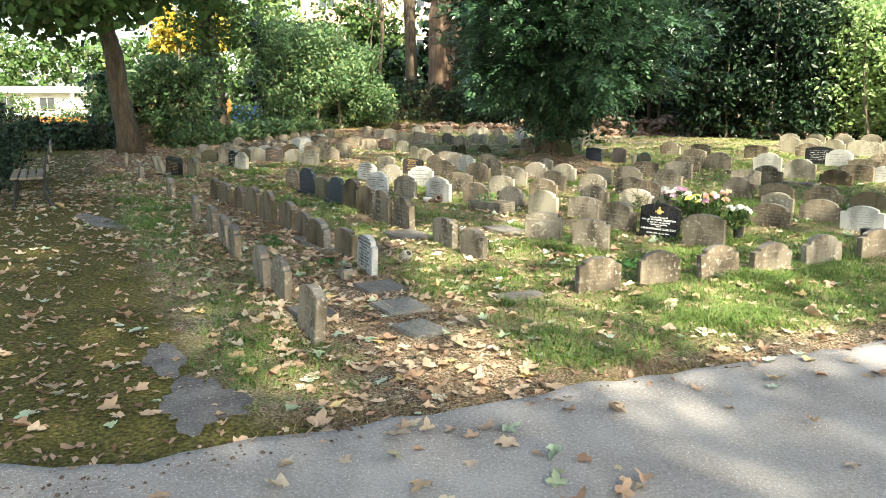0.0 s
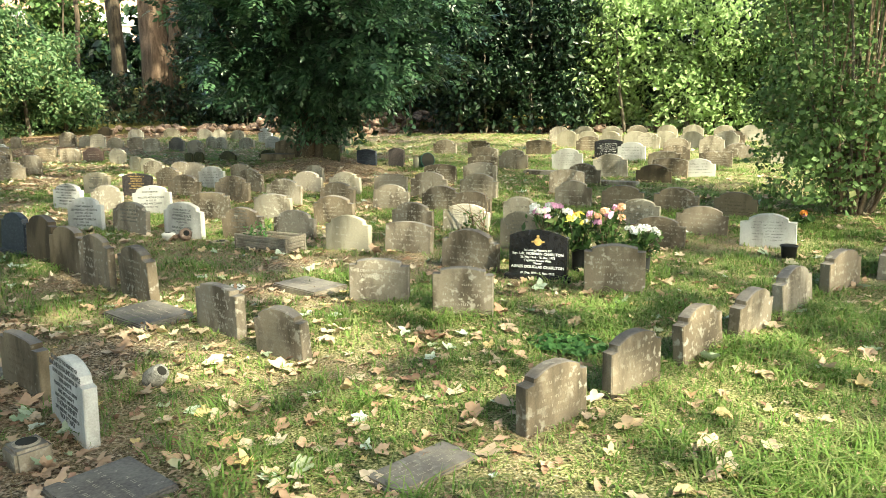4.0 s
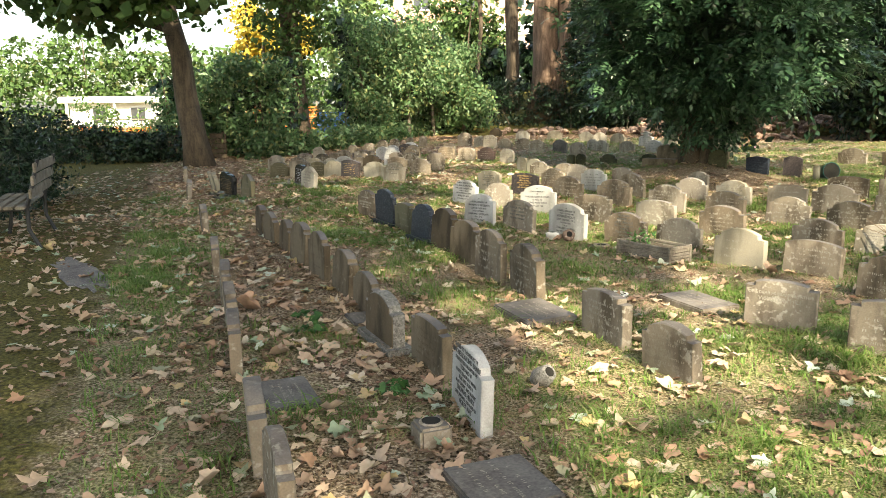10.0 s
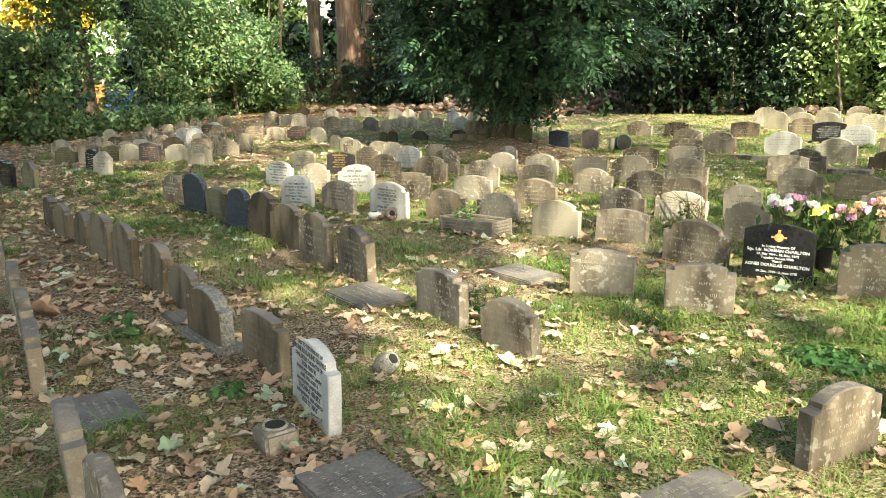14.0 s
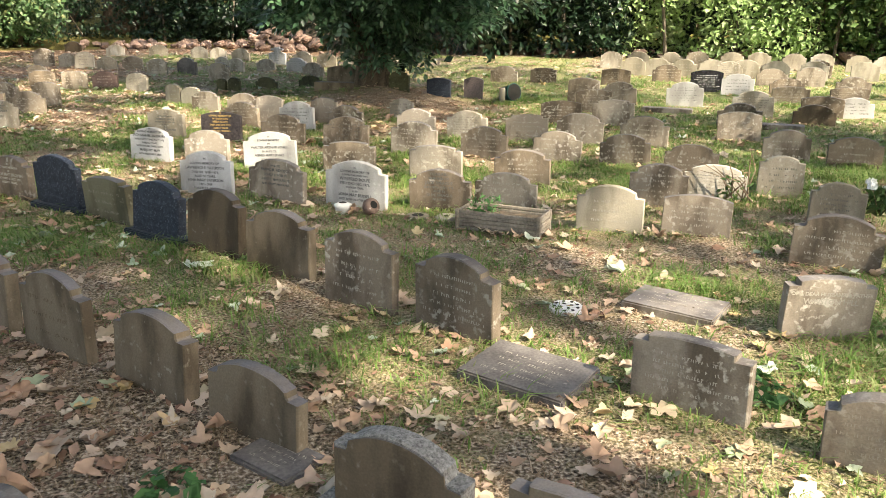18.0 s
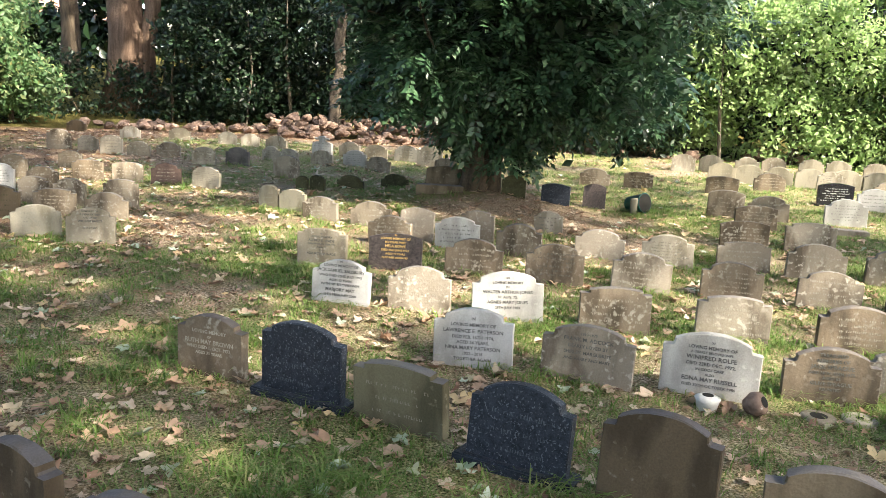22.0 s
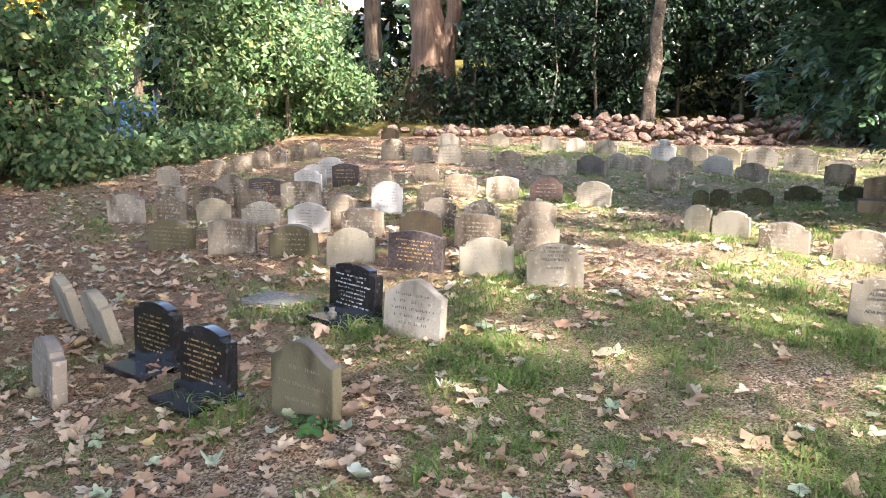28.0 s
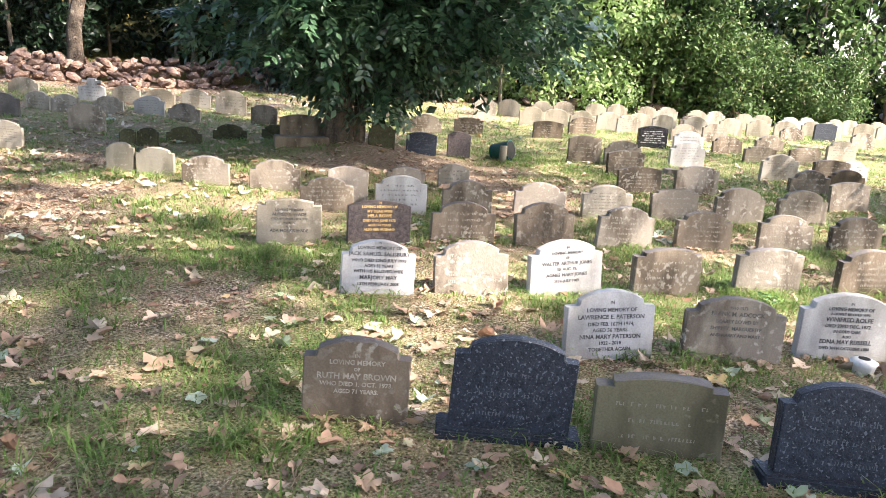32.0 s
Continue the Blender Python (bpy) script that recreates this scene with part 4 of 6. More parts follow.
    stone(2.38, 15.86, -28, 0.50, 0.33, "lime")
    stone(3.02, 15.54, -28, 0.50, 0.32, "g")
    stone(3.53, 15.16, -28, 0.53, 0.36, "g")
    stone(4.17, 14.86, -28, 0.53, 0.34, "g")
    stone(-0.84, 17.86, -28, 0.42, 0.26, "g")
    stone(-0.32, 17.51, -28, 0.46, 0.28, "g")
    stone(0.03, 16.81, -28, 0.36, 0.34, "g")
    stone(0.73, 16.93, -28, 0.36, 0.34, "g")
    stone(1.81, 17.56, -28, 0.34, 0.27, "pale")
    stone(3.81, 16.62, -28, 0.53, 0.31, "g")
    stone(4.39, 16.26, -28, 0.53, 0.33, "g")
    stone(5.81, 15.66, -28, 0.53, 0.32, "g")
    stone(4.77, 18.39, -28, 0.48, 0.38, "g")
    stone(5.23, 18.08, -28, 0.53, 0.34, "g")
    stone(4.60, 17.49, -28, 0.51, 0.32, "g")
    stone(6.08, 17.62, -28, 0.53, 0.36, "white")
    stone(7.27, 19.17, -28, 0.53, 0.36, "black")
    stone(7.55, 18.66, -28, 0.51, 0.34, "white")
    stone(8.27, 18.39, -28, 0.53, 0.28, "g")
    stone(7.72, 17.47, -28, 0.53, 0.26, "g")
    stone(6.46, 16.43, -28, 0.53, 0.37, "pale")
    stone(12.07, 19.36, -28, 0.53, 0.28, "g")
    stone(9.44, 18.32, -28, 0.53, 0.28, "g")
    stone(8.48, 17.15, -28, 0.53, 0.27, "g")
    stone(7.30, 16.14, -28, 0.53, 0.30, "g")
    stone(13.38, 19.34, -28, 0.53, 0.39, "slate")
    stone(9.78, 17.22, -28, 0.53, 0.33, "pale")
    stone(12.64, 18.18, -28, 0.53, 0.33, "g")
    stone(2.00, 19.34, -28, 0.34, 0.29, "darkolive")
    stone(2.66, 19.38, -28, 0.41, 0.29, "slate")
    stone(3.21, 19.26, -28, 0.32, 0.35, "blackrim")
    stone(4.35, 21.62, -28, 0.53, 0.31, "g")
    stone(5.06, 21.35, -28, 0.50, 0.28, "g")
    stone(6.22, 20.59, -28, 0.53, 0.29, "g")
    stone(7.35, 20.83, -28, 0.53, 0.32, "g")
    stone(8.65, 20.84, -28, 0.48, 0.35, "pale")
    stone(9.49, 20.73, -28, 0.51, 0.31, "g")
    stone(10.43, 20.66, -28, 0.53, 0.35, "g")
    stone(3.53, 7.80, 35, 0.39, 0.28, "g", plain=True)
    stone(4.00, 8.15, 38, 0.39, 0.29, "g", plain=True)
    stone(4.50, 8.54, 37, 0.41, 0.28, "g", plain=True)
    stone(4.96, 8.90, 41, 0.45, 0.26, "g", plain=True)
    stone(5.47, 9.33, 40, 0.45, 0.28, "g", plain=True)
    stone(6.03, 9.72, 34, 0.45, 0.28, "g", plain=True)
    stone(3.34, 9.49, -16, 0.39, 0.32, "shoulder")
    stone(2.81, 9.86, -14, 0.41, 0.31, "shoulder", text=WORDS_K)
    stone(4.46, 9.88, -18, 0.42, 0.35, "shoulder")
    stone(2.28, 8.83, -38, 0.35, 0.28, "g", plain=True)
    stone(1.85, 9.33, -47, 0.46, 0.29, "g")
    stone(3.55, 10.78, -34, 0.50, 0.33, "g")
    stone(3.09, 11.62, -30, 0.46, 0.28, "g")
    stone(2.54, 11.83, -30, 0.47, 0.33, "cream")
    stone(1.46, 12.60, -30, 0.50, 0.33, "cap", text=WORDS_G)
    stone(1.97, 12.56, -30, 0.50, 0.29, "g")
    stone(3.17, 12.39, -30, 0.45, 0.34, "g")
    stone(3.72, 12.50, -30, 0.50, 0.28, "pale")
    stone(3.86, 13.18, -30, 0.47, 0.34, "g")
    stone(4.09, 11.51, -30, 0.36, 0.34, "pale")
    stone(4.28, 12.46, -30, 0.35, 0.34, "pale")
    stone(5.64, 13.33, -30, 0.48, 0.30, "g")
    stone(6.20, 13.14, -30, 0.50, 0.28, "g")
    stone(5.16, 13.70, -30, 0.44, 0.34, "g")
    stone(5.40, 14.97, -30, 0.48, 0.34, "g")
    stone(5.51, 12.39, -30, 0.42, 0.28, "pale")
    stone(5.27, 11.24, -30, 0.48, 0.28, "g")
    stone(5.91, 11.78, -30, 0.48, 0.28, "g")
    stone(6.22, 11.09, -30, 0.46, 0.30, "white")
    stone(6.63, 12.58, -30, 0.44, 0.28, "dark")
    stone(6.89, 15.72, -30, 0.51, 0.26, "dark")
    stone(7.72, 16.05, -30, 0.48, 0.28, "white")
    stone(8.80, 19.65, -30, 0.52, 0.31, "g")
    stone(9.43, 19.43, -30, 0.48, 0.35, "g")
    stone(1.09, 8.46, -46, 0.44, 0.28, "rowa", style="step", plain=True)
    stone(0.65, 8.80, -44, 0.46, 0.31, "granite")
    stone(0.20, 9.42, -46, 0.46, 0.28, "rowa", plain=True)
    stone(-2.05, 11.58, -42, 0.47, 0.33, "rowa", plain=True)
    stone(-1.61, 11.20, -44, 0.47, 0.31, "rowa", plain=True)
    stone(-1.14, 10.70, -42, 0.47, 0.37, "rowa", plain=True)
    stone(-0.70, 10.30, -44, 0.47, 0.38, "rowa", plain=True)
    stone(0.26, 11.22, -42, 0.47, 0.38, "rowa", plain=True)
    stone(-0.15, 11.70, -42, 0.46, 0.41, "rowa", plain=True)
    stone(0.68, 10.66, -45, 0.46, 0.41, "g", style="arch")
    stone(1.11, 10.24, -50, 0.47, 0.39, "g", style="arch")
    stone(1.19, 6.90, -50, 0.42, 0.32, "g", plain=True)
    stone(0.82, 7.31, -50, 0.42, 0.32, "g", plain=True)
    stone(0.09, 8.13, -50, 0.42, 0.32, "g", plain=True)
    stone(-0.33, 8.66, -50, 0.42, 0.32, "g", plain=True)
    stone(-0.85, 9.26, -50, 0.42, 0.32, "g", plain=True)
    stone(-1.59, 10.11, -50, 0.42, 0.32, "g", plain=True)
    stone(-3.20, 11.93, -50, 0.42, 0.32, "g", plain=True)
    stone(-5.91, 14.87, -50, 0.42, 0.32, "g", plain=True)
    stone(-8.39, 17.70, -50, 0.42, 0.32, "g", plain=True)
    stone(1.83, 6.05, -52, 0.42, 0.33, "g", plain=True)
    stone(1.50, 7.95, -50, 0.42, 0.33, "white", text=WORDS_M, lean=-2, side=0)
    stone(7.19, 22.02, -33, 0.5, 0.36, "cream")
    stone(7.59, 21.76, -33, 0.5, 0.36, "cream")
    stone(8.03, 21.48, -33, 0.5, 0.36, "cream")
    stone(8.48, 21.19, -33, 0.5, 0.36, "cream")
    stone(9.03, 20.89, -33, 0.5, 0.36, "cream")
    stone(9.53, 20.66, -33, 0.5, 0.36, "cream")
    stone(10.18, 20.41, -33, 0.5, 0.36, "cream")
    stone(11.1, 20.17, -33, 0.5, 0.36, "cream")
    stone(11.91, 20.04, -33, 0.5, 0.36, "cream")
    stone(12.86, 19.97, -33, 0.5, 0.36, "cream")
    stone(13.95, 19.93, -33, 0.5, 0.36, "cream")
    stone(14.68, 19.86, -33, 0.5, 0.36, "cream")
    stone(15.77, 19.62, -33, 0.5, 0.36, "cream")
    stone(16.4, 19.37, -33, 0.5, 0.36, "cream")
    stone(16.98, 19.13, -33, 0.5, 0.36, "cream")
    stone(17.66, 18.85, -33, 0.5, 0.36, "cream")


stone_rows()


# the outermost row, the rest of the white stone's row, and stones that stand alone
WORDS_A = (("In Loving Memory Of", 0.016, 0.222), ("Sqn. Ldr. NORMAN CHARLTON", 0.019, 0.194), ("23. May 1914 - 18. Dec. 1972", 0.015, 0.168), ("Together At Last With", 0.015, 0.144),
              ("'Nancy'", 0.015, 0.122), ("AGNES DOUGLAS CHARLTON", 0.020, 0.092), ("29. Dec. 1915 - 2. Nov. 2015", 0.015, 0.048))
stone(-2.50, 12.05, -46, 0.44, 0.32, "rowa", plain=True)
for x, y in ((-5.98, 15.72), (-6.42, 16.15)):
    stone(x, y, -49, 0.44, 0.36, "cream", plain=True, lean=13)
stone(-4.43, 14.44, -34, 0.40, 0.39, "olive", plain=True, label="greenish weathered headstone with swept shoulders")
stone(-3.99, 15.44, -28, 0.40, 0.35, "pale", style="ogee", label="pale grey headstone with swept shoulders and worn lettering")
stone(6.62, 10.02, 38, 0.44, 0.25, "g", plain=True)
stone(7.25, 10.40, 38, 0.44, 0.27, "g", plain=True)

for i in range(17):
    stone(7.4 + 0.6 * i, 23.7 - 0.24 * i + 0.15 * (i % 2), -30, 0.48, 0.36, "cream" if i % 3 else "pale", plain=True)


def memorial(x, y, turn, w, h, label, rows=8, ink=M_GOLD, apron=True, text=()):
    """A polished black stone with an apron slab at its foot."""
    r = random.Random(int(x * 777))
    thing = empty("headstone", pose(x, y, height(x, y), -3, 0, turn), label, "headstone", "headstones of the burial ground")
    child("slab", slab_mesh("slab", outline(w, h, "bow" if text else "step", r), 0.07, M_BLACK, r, 0.004, 0), thing)
    part("plinth", box(w + 0.06, 0.12, 0.06, 0.006, 2, (0, 0, -0.02)), M_BLACK, thing)
    if apron:
        part("apron", box(w - 0.02, 0.18, 0.035, 0.006, 2, (0, -0.15, -0.02)), M_BLACK, thing)
    if text:
        letters("inscription", text, M_SILVER, -0.0365, thing)
        bm = join([turned([(0.030, 0), (0.030, 0.001)], 24), turned([(0.022, 0.001), (0.022, 0.002)], 24), box(0.10, 0.012, 0.0015, 0, 1), box(0.02, 0.02, 0.0015, 0, 1, (0, 0.042, 0))])
        part("crest", bm, M_GOLD, thing, "gilt badge with a ring and wings", pose(0, -0.0362, 0.295, 90, 0, 0))
    else:
        tagged(child("inscription", worn_lines("inscription", w, h, rows, ink, r, -0.0365), thing), kind="stuff")
    return thing


memorial(8.95, 12.9, -50, 0.62, 0.34, "black slanted memorial stone with white lettering beside a shrub", rows=6, ink=M_SILVER)
memorial(4.02, 10.37, -27, 0.45, 0.385, "polished black granite headstone with a gilt badge and white lettering", apron=False, text=WORDS_A)
memorial(-4.40, 15.85, -40, 0.44, 0.36, "polished black headstone with a black apron slab", ink=M_SILVER)
memorial(-5.45, 15.22, -34, 0.38, 0.37, "black granite headstone with gilt lettering on a black base")
memorial(-5.01, 14.77, -34, 0.38, 0.37, "black granite headstone with gilt lettering and a dark base")


def tablet(x, y, turn, w, d, label, material=M_STONE, up=0.03, tip=0.0):
    thing = empty("grave_tablet", pose(x, y, height(x, y), tip, 0, turn), label, "grave tablet", "flat grave tablets")
    part("slab", box(w, d, up + 0.05, 0.008, 2, (0, 0, -0.05)), material, thing)
    r = random.Random(int(x * 99))
    tagged(child("inscription", worn_lines("inscription", w, d, 4, M_WORN, r, 0), thing, m=pose(0, -d / 2, up + 0.0015, -90, 0, 0)), kind="stuff")
    return thing


tablet(1.31, 9.70, -46, 0.50, 0.36, "dark grey flat grave slab with a flower hole", M_TABLET, 0.05, 2)
tablet(2.30, 10.33, -46, 0.48, 0.32, "grey flat stone tablet sunk in the grass", M_STONE, 0.045)
tablet(1.82, 7.40, -46, 0.36, 0.34, "grey stone tablet with a worn surface in the grass", M_TABLET, 0.03)
tablet(2.95, 7.45, 40, 0.42, 0.20, "flat grey tablet half sunk in the turf", up=0.02)
tablet(2.16, 6.88, -46, 0.36, 0.34, "mottled grey flat tablet in the grass", M_GRANITE)
tablet(2.47, 6.36, -40, 0.32, 0.26, "mottled grey round-ended flat tablet", M_GRANITE)
tablet(1.61, 6.54, -44, 0.34, 0.26, "dark grey flat tablet beside a headstone", M_TABLET)
tablet(0.58, 7.88, -46, 0.40, 0.25, "dark grey flat tablet among leaves", M_TABLET, 0.02)
tablet(0.28, 9.24, -46, 0.28, 0.2, "dark flat tablet behind a headstone", M_TABLET, 0.02)
tablet(-5.02, 16.38, -20, 0.50, 0.34, "grey slab lying flat among leaves", M_GRANITE, 0.03)
tablet(5.6, 17.2, -33, 0.7, 0.2, "long low kerb stone in the grass", M_STONE, 0.06)
tablet(6.2, 15.6, -33, 0.8, 0.22, "long low kerb stone in the grass", M_STONE, 0.06)
tablet(1.0, 19.6, -20, 0.66, 0.22, "broad stone slab lying by the tree", M_ROWA, 0.10)
stone(1.12, 19.85, -25, 0.52, 0.32, "rowa", style="bow", lean=-14, plain=True, label="broad leaning stone at the foot of the tree")


# ---- trees and shrubs ----
def shrub(name, x, y, label, category, parts_of_crown, stems=None, trunk=None, kind=""):
    """A thing at a ground point with a crown built from leaf clouds; parts_of_crown: (mesh)."""
    base = Vector((x, y, lie(x, y)))
    thing = empty(name, Matrix.Translation(base), label, category, kind=kind)
    for me in parts_of_crown:
        child("crown", me, thing, m=Matrix.Translation(-base))
    return thing, base


def foliage(points, radius, per, size, material, centre=None, slim=0.45, droop=0.35, flat=0.75, scatter=0.8):
    rad = radius * rng.uniform(0.6, 1.3, size=len(points))
    pts, d = clumps(points, rad, per, flat=flat)
    face = d.copy()
    face[:, 2] += 0.5
    return leaf_cloud("crown", pts, face, size, material, slim, droop, scatter)


# the dark tree among the graves
def dark_tree():
    c1 = crown_points((2.05, 19.3, 3.6), (2.3, 2.4, 3.0), 640, -0.93, 0.22, 0.62, 2.0)
    c2 = np.concatenate([crown_points((2.0, 19.4, 2.15), (1.8, 1.6, 0.85), 160, -1, 0.3, 0.5, 5.0), crown_points((1.85, 19.5, 1.05), (0.85, 0.75, 0.5), 22, -1, 0.3, 0.4, 6.0)])
    pts, d = clumps(np.concatenate([c1, c2]), 0.46 * rng.uniform(0.6, 1.3, len(c1) + len(c2)), 18, flat=0.30)
    keep = (pts[:, 2] > 1.25) | ((np.hypot(pts[:, 0] - 1.75, pts[:, 1] - 19.6) < 0.8) & (pts[:, 2] > 0.72))
    pts, d = pts[keep], d[keep]
    away = unit(pts - [1.6, 19.6, 2.6]) * [1, 1, 0.4] + 0.4 * d
    me = pinnate("crown", pts, away, 0.27, L_ASH, pairs=3, droop=0.35, leaflet=0.40, slim=0.5)
    # Near-black leaves fill the core: the crown's inner shade, put in as colour.
    inner_shade = foliage(crown_points((2.05, 19.3, 3.7), (1.8, 1.9, 2.6), 210, -1, 0.2, 0.1, 7), 0.5, 34, 0.17, L_DARK, slim=0.6)
    thing, b = shrub("dark_tree", 1.55, 19.6, "dark blue-green tree with low sweeping branches among graves", "tree", [me, inner_shade])
    tree_trunk(thing, (-0.05, 0, -0.1), (0.1, 0.1, 4.5), 0.15, 0.07, M_BARK, 0.2, 8, 2.0, 0.18, 4)
    tree_trunk(thing, (0.2, -0.05, -0.1), (0.5, 0.0, 3.5), 0.08, 0.04, M_BARK, 0.2, 4, 1.6, 0.3, 5)


dark_tree()


def shrub_on_right():
    c = np.concatenate([crown_points((7.95, 12.7, 1.8), (1.15, 1.0, 1.65), 300, -1, 0.28, 0.5, 1.0), crown_points((8.5, 12.9, 3.4), (1.3, 1.2, 1.6), 170, -1, 0.25, 0.4, 3.0)])
    me = foliage(c, 0.24, 46, 0.052, L_SHRUB, slim=0.8, droop=0.3)
    me2 = foliage(crown_points((7.75, 12.35, 0.85), (0.85, 0.7, 0.75), 80, -1, 0.3, 0.5, 9.0), 0.22, 56, 0.056, L_SHRUB, slim=0.8, droop=0.4)
    thing, b = shrub("shrub", 7.95, 12.6, "tall leafy green shrub with many thin bare stems", "shrub", [me, me2])
    r = random.Random(5)
    for i in range(46):
        a, q = r.uniform(0, 6.28), r.uniform(0.3, 1.15)
        top = Vector((math.cos(a) * q, math.sin(a) * q, r.uniform(2.2, 3.6)))
        o = Vector((math.cos(a) * 0.2, math.sin(a) * 0.2, -0.05))
        part("stem", tube([o, o.lerp(top, 0.3) + Vector((r.uniform(-0.1, 0.1), r.uniform(-0.1, 0.1), 0)), o.lerp(top, 0.65), top], [0.02, 0.016, 0.011, 0.004], 6), M_BARK_PALE if i % 3 == 0 else M_STEM, thing)


shrub_on_right()


def belt(name, x, y, label, p0, p1, top, thick, count, radius, per, size, material, slim=0.5, bulge=0.6, seed=0.0, category="hedge", lo=0.0, scatter=0.8):
    pts = wall_points(p0, p1, top, thick, count, bulge, seed, lo)
    me = foliage(pts, radius, per, size, material, slim=slim, scatter=scatter)
    crowns = [me]
    # Added near-black leaves behind the face imitate the shade inside the belt.
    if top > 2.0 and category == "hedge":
        shade_layer = wall_points(p0, p1, top * 0.95, thick * 0.5, count // 3, bulge * 0.5, seed, lo)
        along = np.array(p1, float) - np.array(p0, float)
        shade_layer[:, :2] -= np.array([along[1], -along[0]]) / np.linalg.norm(along) * 0.9
        crowns.append(foliage(shade_layer, radius * 1.2, 20, size * 1.9, L_DARK, slim=0.7))
    thing, base = shrub(name, x, y, label, category, crowns)
    r = random.Random(int(seed * 31))
    k = max(4, int(math.hypot(p1[0] - p0[0], p1[1] - p0[1]) * 0.9)) if top < 8 else 9
    for i in range(k):
        u = (i + r.uniform(0.2, 0.8)) / k
        q = Vector((p0[0] + (p1[0] - p0[0]) * u, p0[1] + (p1[1] - p0[1]) * u, 0))
        q = q + Vector((r.uniform(-0.2, 0.2), r.uniform(-0.1, 0.3), 0))
        q.z = lie(q.x, q.y) - 0.05
        end = q + Vector((r.uniform(-0.5, 0.5), r.uniform(-0.3, 0.3), max(lo, 0) + top * r.uniform(0.5, 0.8)))
        mid = q.lerp(end, 0.5) + Vector((r.uniform(-0.15, 0.15), r.uniform(-0.15, 0.15), 0))
        w = 0.012 * top * r.uniform(0.6, 1.2)
        part("stem", tube([q - base, mid - base, end - base], [w, w * 0.7, w * 0.25], 7, 0.1), M_BARK_PALE if i % 3 else M_BARK, thing)
    return thing


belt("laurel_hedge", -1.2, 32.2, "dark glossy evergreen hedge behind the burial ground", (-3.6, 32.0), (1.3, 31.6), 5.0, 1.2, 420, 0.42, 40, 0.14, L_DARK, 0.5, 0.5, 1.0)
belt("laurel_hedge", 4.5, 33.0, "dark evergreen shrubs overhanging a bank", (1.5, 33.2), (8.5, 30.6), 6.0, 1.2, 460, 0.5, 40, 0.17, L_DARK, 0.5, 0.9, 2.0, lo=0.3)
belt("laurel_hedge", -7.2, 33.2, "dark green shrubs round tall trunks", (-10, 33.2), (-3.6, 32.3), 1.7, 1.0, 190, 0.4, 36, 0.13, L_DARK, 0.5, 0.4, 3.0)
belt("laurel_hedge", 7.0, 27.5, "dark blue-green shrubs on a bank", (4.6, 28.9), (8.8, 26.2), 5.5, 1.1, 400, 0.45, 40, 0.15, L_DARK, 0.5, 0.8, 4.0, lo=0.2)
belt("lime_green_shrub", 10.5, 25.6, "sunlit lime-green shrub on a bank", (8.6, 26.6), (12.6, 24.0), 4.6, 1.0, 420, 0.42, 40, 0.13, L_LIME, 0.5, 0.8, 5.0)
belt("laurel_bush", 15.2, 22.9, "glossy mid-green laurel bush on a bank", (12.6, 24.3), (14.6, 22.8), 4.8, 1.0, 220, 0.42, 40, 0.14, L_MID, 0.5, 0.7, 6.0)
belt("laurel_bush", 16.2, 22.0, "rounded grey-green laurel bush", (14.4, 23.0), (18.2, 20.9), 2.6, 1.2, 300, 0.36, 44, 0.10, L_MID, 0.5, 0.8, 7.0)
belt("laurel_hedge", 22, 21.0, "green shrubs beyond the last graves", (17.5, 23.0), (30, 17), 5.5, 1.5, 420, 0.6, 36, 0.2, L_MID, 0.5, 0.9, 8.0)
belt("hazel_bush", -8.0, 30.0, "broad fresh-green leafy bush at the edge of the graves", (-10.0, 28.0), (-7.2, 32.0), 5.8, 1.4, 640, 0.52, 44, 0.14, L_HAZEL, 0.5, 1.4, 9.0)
belt("undergrowth", -9.2, 25.6, "low green undergrowth at the edge of the graves", (-10.2, 22.6), (-8.3, 28.4), 0.75, 0.6, 170, 0.32, 36, 0.12, L_HAZEL, 0.6, 0.4, 19.0, "shrub")
belt("thin_shrub", -10.6, 27.8, "thin leafy shrub before a blue tarpaulin", (-12.2, 27.4), (-9.6, 28.4), 2.6, 0.8, 70, 0.36, 34, 0.12, L_HAZEL, 0.6, 0.5, 20.0, "shrub")
belt("green_bush", -10.6, 23.2, "green bush behind the graves with glossy leaves", (-13.4, 22.4), (-9.8, 23.8), 3.3, 1.2, 300, 0.4, 40, 0.13, L_HAZEL, 0.55, 0.7, 10.0)
belt("box_hedge", -8.4, 13.2, "clipped dark hedge behind a bench", (-9.6, 15.4), (-5.4, 9.6), 1.6, 0.5, 300, 0.28, 40, 0.07, L_DARK, 0.6, 0.2, 11.0)
belt("low_hedge", -14, 21.5, "low dark hedge along the boundary", (-21, 18.5), (-11.4, 22.0), 1.5, 0.6, 380, 0.32, 36, 0.10, L_DARK, 0.6, 0.3, 12.0)
belt("variegated_shrub", -11.5, 29.5, "pale variegated shrub beyond the bushes", (-11.6, 31.4), (-9.2, 30.6), 3.4, 1.0, 150, 0.4, 36, 0.16, L_PALE, 0.6, 0.6, 13.0)
belt("garden_shrub", -21, 30.4, "thin garden shrubs before an orange fence", (-26, 30.8), (-17, 30.2), 1.5, 0.6, 70, 0.4, 30, 0.14, L_MID, 0.5, 0.5, 22.0, "shrub")
belt("yellow_shrub", -15, 31.5, "golden yellow-leaved tree beyond the boundary", (-17.4, 32), (-14.6, 32.6), 6.5, 1.0, 120, 0.5, 34, 0.2, L_GOLD, 0.6, 0.6, 14.0, lo=3.2)
